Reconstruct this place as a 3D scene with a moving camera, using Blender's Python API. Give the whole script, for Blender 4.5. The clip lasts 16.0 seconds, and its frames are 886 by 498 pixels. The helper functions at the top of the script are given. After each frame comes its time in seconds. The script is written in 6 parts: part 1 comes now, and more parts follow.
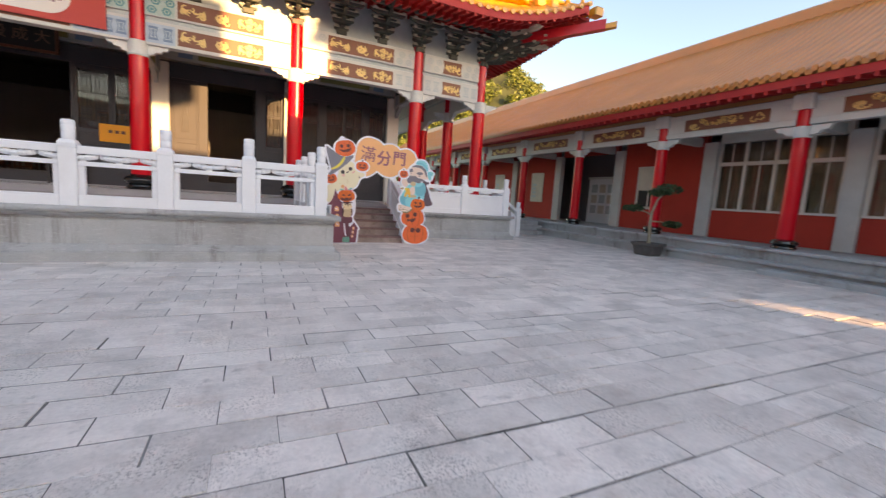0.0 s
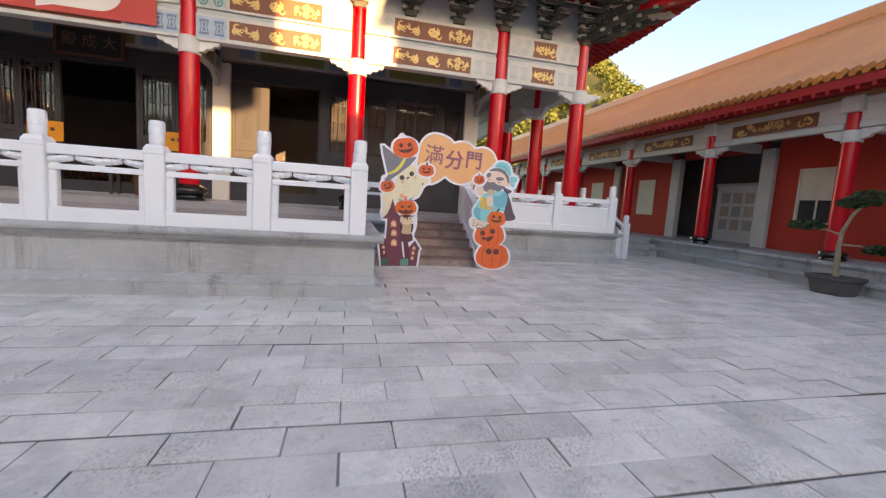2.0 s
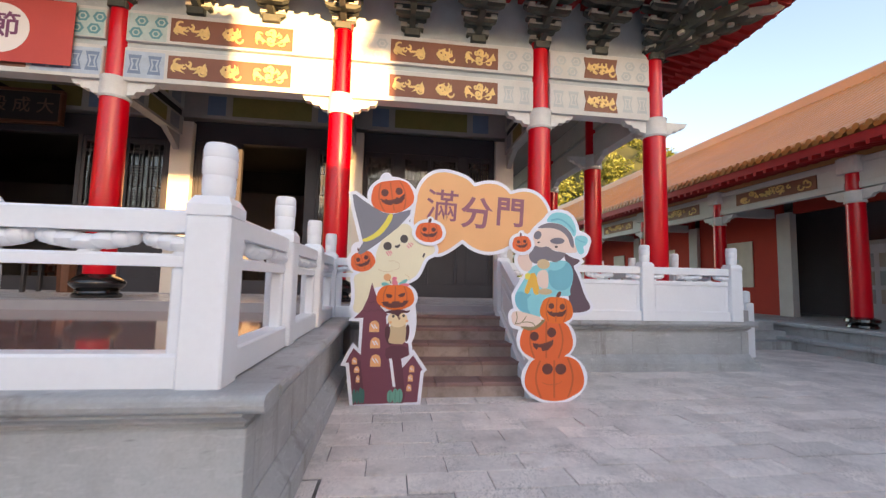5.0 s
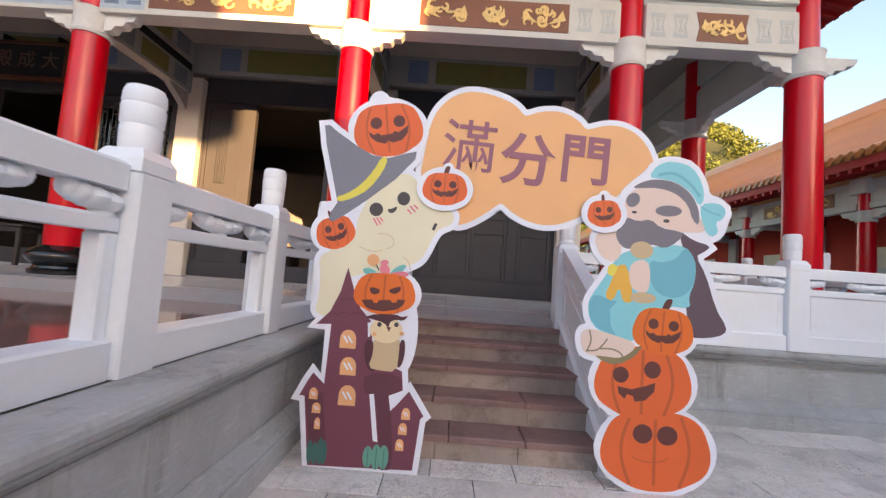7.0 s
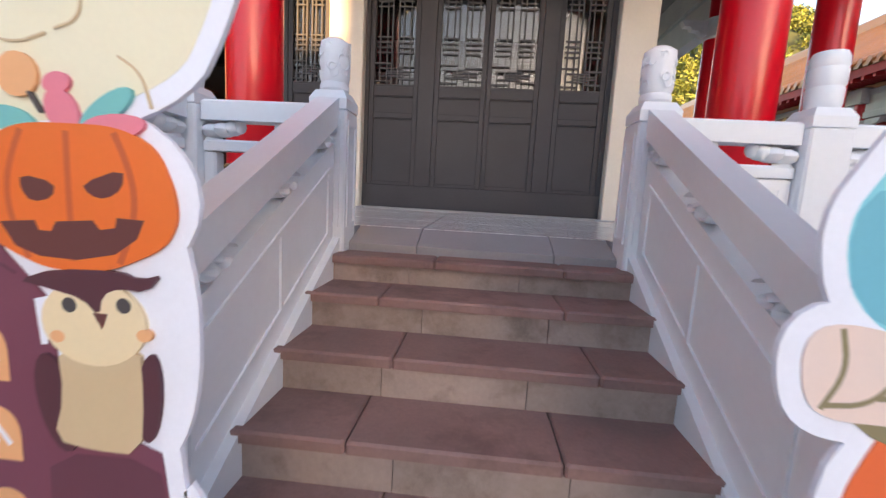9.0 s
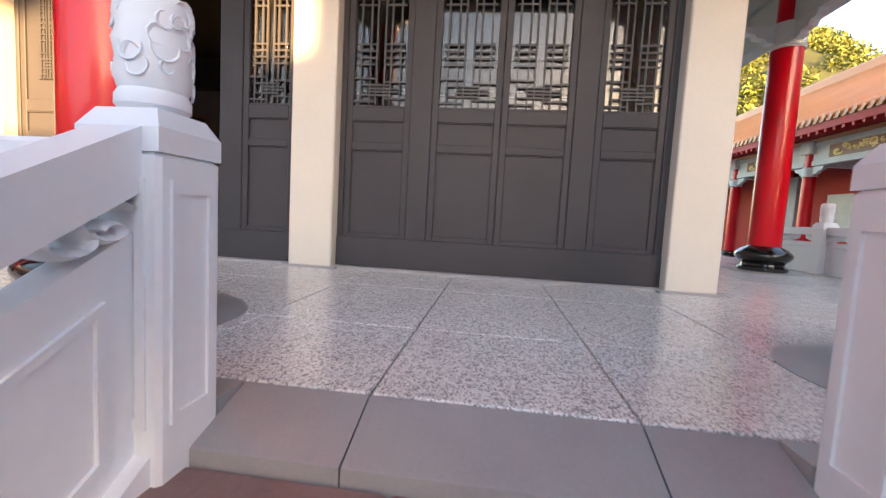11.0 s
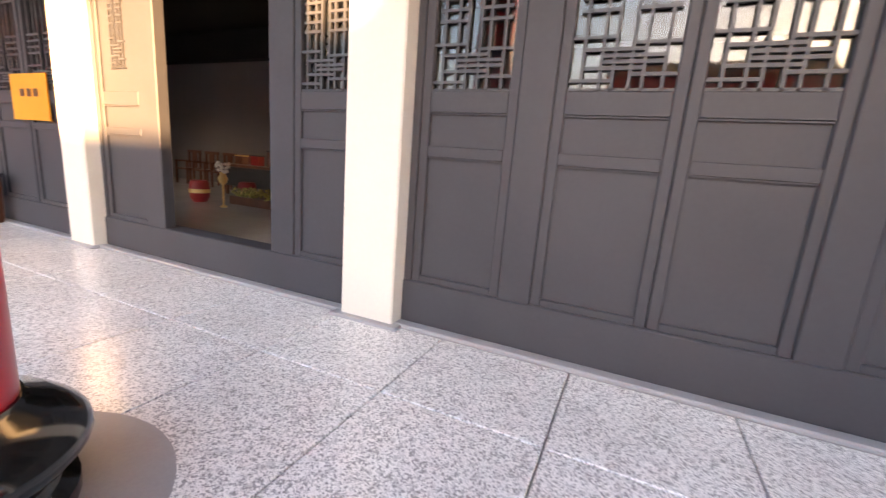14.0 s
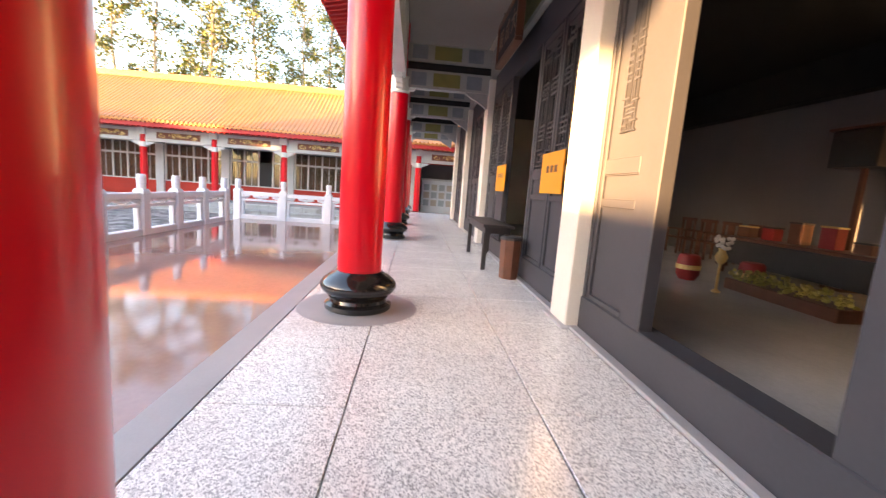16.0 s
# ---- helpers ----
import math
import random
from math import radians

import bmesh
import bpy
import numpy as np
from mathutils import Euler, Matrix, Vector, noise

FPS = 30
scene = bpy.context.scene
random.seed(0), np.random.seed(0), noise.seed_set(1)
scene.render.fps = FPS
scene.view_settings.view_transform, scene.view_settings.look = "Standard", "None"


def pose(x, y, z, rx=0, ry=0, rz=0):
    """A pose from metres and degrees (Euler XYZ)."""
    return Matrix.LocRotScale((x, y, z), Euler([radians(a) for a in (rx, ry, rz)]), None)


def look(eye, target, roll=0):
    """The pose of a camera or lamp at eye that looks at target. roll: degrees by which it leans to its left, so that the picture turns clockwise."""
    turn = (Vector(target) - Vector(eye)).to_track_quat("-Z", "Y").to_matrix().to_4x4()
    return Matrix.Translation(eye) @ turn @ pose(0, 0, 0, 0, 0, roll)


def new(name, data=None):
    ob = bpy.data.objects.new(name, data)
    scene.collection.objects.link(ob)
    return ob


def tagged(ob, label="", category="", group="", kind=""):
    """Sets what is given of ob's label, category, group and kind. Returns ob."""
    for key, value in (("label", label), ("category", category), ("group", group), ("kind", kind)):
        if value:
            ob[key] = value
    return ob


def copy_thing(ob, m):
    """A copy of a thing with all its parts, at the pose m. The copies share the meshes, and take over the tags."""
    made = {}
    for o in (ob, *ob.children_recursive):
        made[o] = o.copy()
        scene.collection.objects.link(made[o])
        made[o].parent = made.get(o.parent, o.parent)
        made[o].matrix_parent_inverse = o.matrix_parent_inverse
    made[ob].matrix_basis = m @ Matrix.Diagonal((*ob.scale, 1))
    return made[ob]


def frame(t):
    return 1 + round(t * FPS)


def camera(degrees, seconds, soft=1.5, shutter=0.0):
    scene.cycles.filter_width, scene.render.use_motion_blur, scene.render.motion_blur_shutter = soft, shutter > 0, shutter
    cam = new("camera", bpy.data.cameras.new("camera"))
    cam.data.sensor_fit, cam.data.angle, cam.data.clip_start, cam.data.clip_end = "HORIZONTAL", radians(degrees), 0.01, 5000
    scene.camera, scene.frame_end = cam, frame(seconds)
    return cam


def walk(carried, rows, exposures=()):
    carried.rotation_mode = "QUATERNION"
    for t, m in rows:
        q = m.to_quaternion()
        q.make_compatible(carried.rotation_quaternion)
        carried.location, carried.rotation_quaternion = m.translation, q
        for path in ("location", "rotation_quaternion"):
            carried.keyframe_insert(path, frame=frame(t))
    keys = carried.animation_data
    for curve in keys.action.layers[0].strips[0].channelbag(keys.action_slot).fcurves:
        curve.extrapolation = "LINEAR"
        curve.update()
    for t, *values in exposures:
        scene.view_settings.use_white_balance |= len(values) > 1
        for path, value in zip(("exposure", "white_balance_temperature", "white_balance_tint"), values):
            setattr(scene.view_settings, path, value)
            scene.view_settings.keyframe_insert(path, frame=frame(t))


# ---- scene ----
cam = camera(94.3, 16.0, 1.3, 0.25)
PATH = [
    (0, (0.028, 0.213, 1.382), (0.87, 2.01, 1.138), 3.8),
    (0.5, (0.338, 0.803, 1.396), (0.899, 2.709, 1.167), 5.3),
    (1, (0.604, 1.384, 1.389), (1.123, 3.297, 1.124), 4.7),
    (1.5, (0.873, 1.965, 1.388), (1.349, 3.891, 1.135), 4.6),
    (2, (1.11, 2.592, 1.405), (1.564, 4.527, 1.188), 3.8),
    (2.5, (1.321, 3.229, 1.39), (1.779, 5.171, 1.25), 4.6),
    (3, (1.542, 3.86, 1.391), (1.904, 5.817, 1.193), 3.4),
    (3.5, (1.728, 4.461, 1.393), (2.039, 6.432, 1.248), 3.1),
    (4, (1.906, 5.067, 1.382), (2.124, 7.047, 1.208), 1.5),
    (4.5, (2.094, 5.645, 1.41), (2.241, 7.64, 1.397), 1.9),
    (5, (2.218, 6.238, 1.467), (2.466, 8.215, 1.63), 1.3),
    (5.2, (2.3, 6.449, 1.464), (2.537, 8.42, 1.684), 1.9),
    (7.3, (2.828, 8.58, 1.418), (2.776, 10.577, 1.51), 4.2),
    (7.5, (2.888, 8.817, 1.41), (2.855, 10.816, 1.432), 4.7),
    (8, (2.985, 9.399, 1.36), (2.973, 11.395, 1.23), 3.9),
    (8.5, (3.097, 9.969, 1.349), (3.044, 11.957, 1.134), 3.4),
    (9, (3.113, 10.491, 1.326), (2.957, 12.467, 1.062), 3.2),
    (9.2, (3.126, 10.696, 1.33), (2.954, 12.671, 1.062), 1.6),
    (11.3, (3.104, 12.214, 1.736), (2.828, 14.191, 1.601), 4.1),
    (11.5, (3.083, 12.321, 1.77), (2.751, 14.289, 1.647), 3.8),
    (12, (3.036, 12.573, 1.931), (2.804, 14.555, 1.79), 2.9),
    (12.5, (3.114, 12.837, 2.001), (3.092, 14.823, 1.768), 4.6),
    (13, (3.087, 13.054, 2.158), (2.73, 14.996, 1.842), 4.0),
    (13.5, (3.049, 13.346, 2.261), (2.462, 15.227, 1.915), 6.4),
    (14, (2.933, 13.625, 2.284), (2.134, 15.413, 1.876), 4.4),
    (14.5, (2.685, 13.931, 2.341), (1.35, 15.357, 1.91), 4.8),
    (15, (2.342, 14.168, 2.333), (0.654, 15.139, 1.875), 3.8),
    (15.5, (1.928, 14.394, 2.353), (0.021, 14.874, 1.987), 4.1),
    (16, (1.534, 14.479, 2.371), (-0.44, 14.63, 2.084), 4.3),
]
walk(cam, [(t, look(eye, target, roll)) for t, eye, target, roll in PATH], [(0, 2.3, 10400, 23), (5, 2.46, 10100, 24), (7.5, 2.58, 9700, 23), (9, 2.86, 9400, 22), (11.5, 3.36, 9700, 22), (14.5, 3.92, 9300, 24), (16, 3.75, 9600, 24)])

# ---- light ----
world = bpy.data.worlds.new("world")
scene.world = world
world.use_nodes = True
SUN_AZ, SUN_EL = radians(-22), radians(8.5)   # sun stands behind the walker, a little to the right
_wn = world.node_tree
_sky = _wn.nodes.new("ShaderNodeTexSky")
_sky.sky_type = "NISHITA"
_sky.sun_disc = False
_sky.sun_elevation = SUN_EL
_sky.sun_rotation = radians(180 - 22)
_sky.air_density, _sky.dust_density, _sky.ozone_density = 1.0, 1.0, 2.8
_bg = _wn.nodes["Background"]
_bg.inputs[1].default_value = 0.15
_wn.links.new(_sky.outputs[0], _bg.inputs[0])
sun_dir = Vector((math.sin(-SUN_AZ) * math.cos(SUN_EL), -math.cos(SUN_AZ) * math.cos(SUN_EL), math.sin(SUN_EL)))
sun = new("sun", bpy.data.lights.new("sun", "SUN"))
sun.data.energy, sun.data.angle, sun.data.color = 4.0, radians(0.27), (1.0, 0.70, 0.38)
sun.matrix_world = look(Vector((0, 0, 30)) + sun_dir * 40, (0, 0, 30))

# ---- plan ----
TF = 1.08            # porch floor
TR = 0.93            # red terrace floor
XC = -5.75           # axis of the temple
COLS = [7.55, 5.07, 1.18, -2.72, -8.78, -12.68, -16.57, -19.05]
YC, YW = 13.95, 16.24     # column row, door row


# ---- materials ----
def mk(name, base, rough=0.6, var=0.15, scale=2.0, fine=40.0, bump=0.15, metal=0.0, coat=0.0, stain=None, stain_amt=0.35, spec=0.5, rand=0.0):
    m = bpy.data.materials.new(name)
    m.use_nodes = True
    nt = m.node_tree
    p = nt.nodes["Principled BSDF"]
    p.inputs["Roughness"].default_value = rough
    p.inputs["Metallic"].default_value = metal
    p.inputs["Coat Weight"].default_value = coat
    p.inputs["Coat Roughness"].default_value = 0.06
    p.inputs["Specular IOR Level"].default_value = spec
    tc = nt.nodes.new("ShaderNodeTexCoord")
    geo = nt.nodes.new("ShaderNodeNewGeometry")
    n1 = nt.nodes.new("ShaderNodeTexNoise")
    n1.inputs["Scale"].default_value = scale
    n1.inputs["Detail"].default_value = 6
    n2 = nt.nodes.new("ShaderNodeTexNoise")
    n2.inputs["Scale"].default_value = fine
    n2.inputs["Detail"].default_value = 4
    nt.links.new(geo.outputs["Position"], n1.inputs["Vector"])
    nt.links.new(geo.outputs["Position"], n2.inputs["Vector"])
    add = nt.nodes.new("ShaderNodeMath")
    add.operation = "MULTIPLY_ADD"
    nt.links.new(n2.outputs["Fac"], add.inputs[0])
    add.inputs[1].default_value = 0.5
    nt.links.new(n1.outputs["Fac"], add.inputs[2])
    ramp = nt.nodes.new("ShaderNodeMapRange")
    ramp.inputs["From Min"].default_value, ramp.inputs["From Max"].default_value = 0.4, 1.1
    ramp.inputs["To Min"].default_value, ramp.inputs["To Max"].default_value = 1 - var, 1 + var
    nt.links.new(add.outputs[0], ramp.inputs["Value"])
    last = ramp.outputs[0]
    if rand:
        oi = nt.nodes.new("ShaderNodeObjectInfo")
        gi = nt.nodes.new("ShaderNodeMath")
        gi.operation = "ADD"
        nt.links.new(oi.outputs["Random"], gi.inputs[0])
        nt.links.new(geo.outputs["Random Per Island"], gi.inputs[1])
        fr = nt.nodes.new("ShaderNodeMath")
        fr.operation = "FRACT"
        nt.links.new(gi.outputs[0], fr.inputs[0])
        mr = nt.nodes.new("ShaderNodeMapRange")
        mr.inputs["To Min"].default_value, mr.inputs["To Max"].default_value = 1 - rand, 1 + rand
        nt.links.new(fr.outputs[0], mr.inputs["Value"])
        mu = nt.nodes.new("ShaderNodeMath")
        mu.operation = "MULTIPLY"
        nt.links.new(last, mu.inputs[0])
        nt.links.new(mr.outputs[0], mu.inputs[1])
        last = mu.outputs[0]
    vm = nt.nodes.new("ShaderNodeVectorMath")
    vm.operation = "SCALE"
    vm.inputs[0].default_value = base
    nt.links.new(last, vm.inputs["Scale"])
    colour = vm.outputs[0]
    if stain:
        n3 = nt.nodes.new("ShaderNodeTexNoise")
        n3.inputs["Scale"].default_value = scale * 0.45
        n3.inputs["Detail"].default_value = 8
        n3.inputs["Roughness"].default_value = 0.7
        nt.links.new(geo.outputs["Position"], n3.inputs["Vector"])
        sr = nt.nodes.new("ShaderNodeMapRange")
        sr.inputs["From Min"].default_value, sr.inputs["From Max"].default_value = 0.5, 0.72
        sr.inputs["To Max"].default_value = stain_amt
        nt.links.new(n3.outputs["Fac"], sr.inputs["Value"])
        mx = nt.nodes.new("ShaderNodeMix")
        mx.data_type = "RGBA"
        nt.links.new(sr.outputs[0], mx.inputs[0])
        nt.links.new(colour, mx.inputs[6])
        mx.inputs[7].default_value = (*stain, 1)
        colour = mx.outputs[2]
    nt.links.new(colour, p.inputs["Base Color"])
    if bump:
        b = nt.nodes.new("ShaderNodeBump")
        b.inputs["Strength"].default_value = bump
        b.inputs["Distance"].default_value = 0.01
        nt.links.new(add.outputs[0], b.inputs["Height"])
        nt.links.new(b.outputs[0], p.inputs["Normal"])
    return m


def granite_mat(name, light, dark, rough, scale):
    """Pale granite with two sizes of dark speckle and dull worn patches."""
    m = mk(name, light, rough, 0.12, 1.2, 25, 0.05, stain=(0.6, 0.56, 0.54), stain_amt=0.5)
    nt = m.node_tree
    p = nt.nodes["Principled BSDF"]
    col = p.inputs["Base Color"].links[0].from_socket
    geo = nt.nodes.new("ShaderNodeNewGeometry")
    for sc, lo, hi, amt in ((scale, 0.61, 0.75, 0.75), (scale * 0.4, 0.70, 0.82, 0.3), (scale * 1.9, 0.63, 0.75, 0.5)):
        n = nt.nodes.new("ShaderNodeTexVoronoi")
        n.inputs["Scale"].default_value = sc
        nt.links.new(geo.outputs["Position"], n.inputs["Vector"])
        mr = nt.nodes.new("ShaderNodeMapRange")
        mr.inputs["From Min"].default_value, mr.inputs["From Max"].default_value = lo, hi
        mr.inputs["To Max"].default_value = amt
        nt.links.new(n.outputs["Color"], mr.inputs["Value"])
        mx = nt.nodes.new("ShaderNodeMix")
        mx.data_type = "RGBA"
        nt.links.new(mr.outputs[0], mx.inputs[0])
        nt.links.new(col, mx.inputs[6])
        mx.inputs[7].default_value = (*dark, 1)
        col = mx.outputs[2]
    nt.links.new(col, p.inputs["Base Color"])
    return m


def overlay(m, size, stretch, lo, hi, rgb, amt, mask=None, pit=0.0):
    """Stains or grit of one colour over a material, with an optional larger patchy mask and pitted relief."""
    nt = m.node_tree
    p = nt.nodes["Principled BSDF"]
    col = p.inputs["Base Color"].links[0].from_socket
    geo = nt.nodes.new("ShaderNodeNewGeometry")
    mp = nt.nodes.new("ShaderNodeMapping")
    mp.inputs["Scale"].default_value = stretch
    nt.links.new(geo.outputs["Position"], mp.inputs["Vector"])

    def field(sc, a, c, top):
        n = nt.nodes.new("ShaderNodeTexNoise")
        n.inputs["Scale"].default_value = sc
        n.inputs["Detail"].default_value = 6
        n.inputs["Roughness"].default_value = 0.68
        nt.links.new(mp.outputs[0], n.inputs["Vector"])
        r = nt.nodes.new("ShaderNodeMapRange")
        r.inputs["From Min"].default_value, r.inputs["From Max"].default_value = a, c
        r.inputs["To Max"].default_value = top
        nt.links.new(n.outputs["Fac"], r.inputs["Value"])
        return r.outputs[0]
    f = field(size, lo, hi, amt)
    if mask:
        mu = nt.nodes.new("ShaderNodeMath")
        mu.operation = "MULTIPLY"
        nt.links.new(f, mu.inputs[0])
        nt.links.new(field(mask, 0.45, 0.6, 1.0), mu.inputs[1])
        f = mu.outputs[0]
    mx = nt.nodes.new("ShaderNodeMix")
    mx.data_type = "RGBA"
    nt.links.new(f, mx.inputs[0])
    nt.links.new(col, mx.inputs[6])
    mx.inputs[7].default_value = (*rgb, 1)
    nt.links.new(mx.outputs[2], p.inputs["Base Color"])
    if pit:
        bp = nt.nodes.new("ShaderNodeBump")
        bp.invert = True
        bp.inputs["Strength"].default_value = pit
        bp.inputs["Distance"].default_value = 0.006
        nt.links.new(f, bp.inputs["Height"])
        old = p.inputs["Normal"].links
        if old:
            nt.links.new(old[0].from_socket, bp.inputs["Normal"])
        nt.links.new(bp.outputs[0], p.inputs["Normal"])
    return m


M_PAVE = mk("paving_stone", (0.76, 0.695, 0.65), 0.72, 0.22, 3.2, 30, 0.45, stain=(0.38, 0.355, 0.335), stain_amt=0.7, rand=0.12)
overlay(M_PAVE, 58, (1, 1, 1), 0.50, 0.62, (0.17, 0.16, 0.15), 0.6, 1.6, 0.8)
overlay(M_PAVE, 5.0, (0.35, 1.6, 1), 0.57, 0.70, (0.20, 0.185, 0.175), 0.4, 0.7, 0.3)
overlay(M_PAVE, 9.0, (1, 1, 1), 0.56, 0.68, (0.26, 0.245, 0.235), 0.55, 1.1, 0.3)
overlay(M_PAVE, 2.2, (1, 1, 1), 0.55, 0.7, (0.52, 0.43, 0.38), 0.5)
M_JOINT = mk("joint_soil", (0.30, 0.28, 0.265), 0.95, 0.3, 3, 60, 0.3)
overlay(M_JOINT, 1.3, (1, 1, 1), 0.42, 0.58, (0.07, 0.065, 0.06), 0.95)
M_PLINTH = mk("plinth_stone", (0.41, 0.43, 0.43), 0.8, 0.2, 1.3, 45, 0.5, stain=(0.24, 0.235, 0.225), stain_amt=0.7, rand=0.06)
overlay(M_PLINTH, 2.0, (1, 1, 0.12), 0.56, 0.68, (0.17, 0.145, 0.125), 0.7)
overlay(M_PLINTH, 1.1, (1, 1, 0.22), 0.60, 0.68, (0.12, 0.10, 0.09), 0.55)
overlay(M_PLINTH, 14.0, (0.35, 0.35, 2.5), 0.60, 0.70, (0.12, 0.115, 0.11), 0.6, 1.4)
overlay(M_PLINTH, 5.0, (1, 1, 6), 0.56, 0.7, (0.62, 0.62, 0.62), 0.5)
M_WHITE = mk("white_paint", (0.82, 0.855, 0.88), 0.45, 0.04, 1.5, 30, 0.06, stain=(0.6, 0.6, 0.6), stain_amt=0.2)
M_CREAM = mk("cream_paint", (0.70, 0.65, 0.57), 0.6, 0.06, 1.5, 30, 0.1, stain=(0.6, 0.56, 0.5), stain_amt=0.25)
M_RED = mk("red_lacquer", (0.74, 0.004, 0.016), 0.28, 0.07, 1.0, 12, 0.02, coat=0.2, spec=0.4)
M_REDWALL = mk("red_wall", (0.52, 0.042, 0.024), 0.8, 0.15, 1.0, 30, 0.2, stain=(0.36, 0.05, 0.035), stain_amt=0.4)
M_REDTRIM = mk("red_eave_paint", (0.50, 0.025, 0.025), 0.6, 0.12, 2.0, 30, 0.1)
M_REDGLOSS = mk("red_beam_lacquer", (0.66, 0.02, 0.03), 0.35, 0.1, 2.0, 30, 0.03, coat=0.2)
M_CURTAIN = mk("brown_curtain", (0.30, 0.20, 0.12), 0.85, 0.25, 5.0, 40, 0.2)
M_BLACK = mk("black_stone", (0.015, 0.014, 0.013), 0.12, 0.5, 3.0, 25, 0.02, coat=0.5)
M_DOOR = mk("slate_door_paint", (0.052, 0.051, 0.058), 0.5, 0.12, 1.5, 35, 0.06, stain=(0.075, 0.072, 0.075), stain_amt=0.3, spec=0.25)
M_LATTICE = mk("slate_lattice_paint", (0.042, 0.042, 0.048), 0.5, 0.12, 2.5, 35, 0.06)
M_GRAN = granite_mat("speckled_granite", (0.95, 0.93, 0.895), (0.24, 0.235, 0.23), 0.22, 120)
M_GRANS = mk("smooth_grey_granite", (0.34, 0.33, 0.335), 0.35, 0.12, 3.0, 80, 0.03)
M_TERR = mk("red_terrace_tile", (0.34, 0.18, 0.15), 0.07, 0.2, 0.8, 20, 0.02, stain=(0.16, 0.09, 0.08), stain_amt=0.4)
M_TREAD = mk("red_brown_tread", (0.285, 0.165, 0.15), 0.7, 0.2, 2.5, 50, 0.25, stain=(0.16, 0.11, 0.10), stain_amt=0.5, rand=0.06)
M_RISER = mk("tan_riser", (0.38, 0.295, 0.26), 0.8, 0.2, 2.5, 50, 0.3, stain=(0.2, 0.16, 0.14), stain_amt=0.5, rand=0.10)
overlay(M_TREAD, 3.0, (1, 1, 1), 0.5, 0.68, (0.13, 0.075, 0.068), 0.6)
overlay(M_RISER, 4.0, (1, 1, 1), 0.5, 0.7, (0.15, 0.105, 0.09), 0.7)
M_TILE = mk("orange_glazed_tile", (0.66, 0.235, 0.06), 0.38, 0.16, 0.7, 22, 0.15, coat=0.2, stain=(0.46, 0.18, 0.06), stain_amt=0.45)
M_TILEY = mk("yellow_glazed_tile", (0.80, 0.36, 0.05), 0.25, 0.15, 2.0, 20, 0.05, coat=0.4)
M_BEAM = mk("painted_beam_grey", (0.60, 0.62, 0.60), 0.6, 0.10, 2.0, 30, 0.1)
# darker copy of the beam grey, with the porch shade put into the colour
M_BEAMD = mk("beam_grey_shade_tone", (0.36, 0.37, 0.36), 0.6, 0.15, 2.0, 30, 0.1)
M_TIEF = mk("dull_slate_field", (0.20, 0.235, 0.26), 0.6, 0.2, 4.0, 30, 0.05)
M_BRACK = mk("bracket_grey_green", (0.075, 0.085, 0.072), 0.6, 0.3, 3.0, 30, 0.15)
M_BRACKL = mk("bracket_pale_edge", (0.55, 0.53, 0.45), 0.6, 0.2, 3.0, 30, 0.1)
M_CAP = mk("capital_pale_grey", (0.66, 0.68, 0.66), 0.6, 0.12, 6.0, 40, 0.3)
M_PANEL = mk("brown_panel", (0.23, 0.085, 0.05), 0.5, 0.12, 3.0, 30, 0.1)
M_GOLD = mk("gold_paint", (0.78, 0.54, 0.22), 0.42, 0.2, 6.0, 40, 0.1, metal=0.15)
M_TEAL = mk("teal_pattern", (0.09, 0.30, 0.34), 0.6, 0.12, 4.0, 30, 0.05)
M_BLUE = mk("blue_pattern", (0.16, 0.25, 0.38), 0.6, 0.12, 4.0, 30, 0.05)
M_TEALF = mk("pale_teal_field", (0.42, 0.56, 0.54), 0.6, 0.15, 6.0, 30, 0.05)
M_BLUEF = mk("pale_blue_field", (0.40, 0.52, 0.62), 0.6, 0.15, 6.0, 30, 0.05)
M_PALE = mk("pale_pattern", (0.47, 0.54, 0.55), 0.6, 0.1, 4.0, 30, 0.05)
M_OLIVE = mk("olive_pattern", (0.21, 0.20, 0.06), 0.6, 0.15, 4.0, 30, 0.05)
# near-black for plaque and pane; also paints interior shade and open gaps
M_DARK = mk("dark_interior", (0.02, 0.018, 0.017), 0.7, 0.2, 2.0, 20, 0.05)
# pale plaster coloured dark, so the interior's dimness sits in the colour
M_INWALL = mk("shaded_inner_plaster", (0.19, 0.175, 0.18), 0.8, 0.1, 1.0, 20, 0.05)
M_CEIL = mk("porch_ceiling", (0.26, 0.24, 0.22), 0.8, 0.08, 1.0, 20, 0.05)
M_DWOOD = mk("dark_wood", (0.035, 0.03, 0.03), 0.45, 0.25, 4.0, 60, 0.1)
M_BROWN = mk("brown_wood", (0.14, 0.05, 0.025), 0.4, 0.3, 4.0, 60, 0.1)
M_ORANGE = mk("orange_sheet", (0.80, 0.30, 0.02), 0.6, 0.06, 2.0, 30, 0.02)
M_BANNER = mk("red_banner_cloth", (0.60, 0.085, 0.075), 0.75, 0.06, 2.0, 60, 0.05)
M_CLOTHW = mk("white_cloth", (0.82, 0.80, 0.78), 0.75, 0.04, 2.0, 60, 0.05)
M_LEAF = mk("tree_leaf", (0.12, 0.14, 0.03), 0.55, 0.3, 0.5, 6, 0.0, rand=0.45)
M_LEAFH = mk("hill_leaf", (0.105, 0.135, 0.026), 0.6, 0.3, 0.15, 2, 0.0, rand=0.3)
M_SLOPE = mk("hill_undergrowth", (0.035, 0.045, 0.015), 0.8, 0.4, 0.2, 3, 0.0)
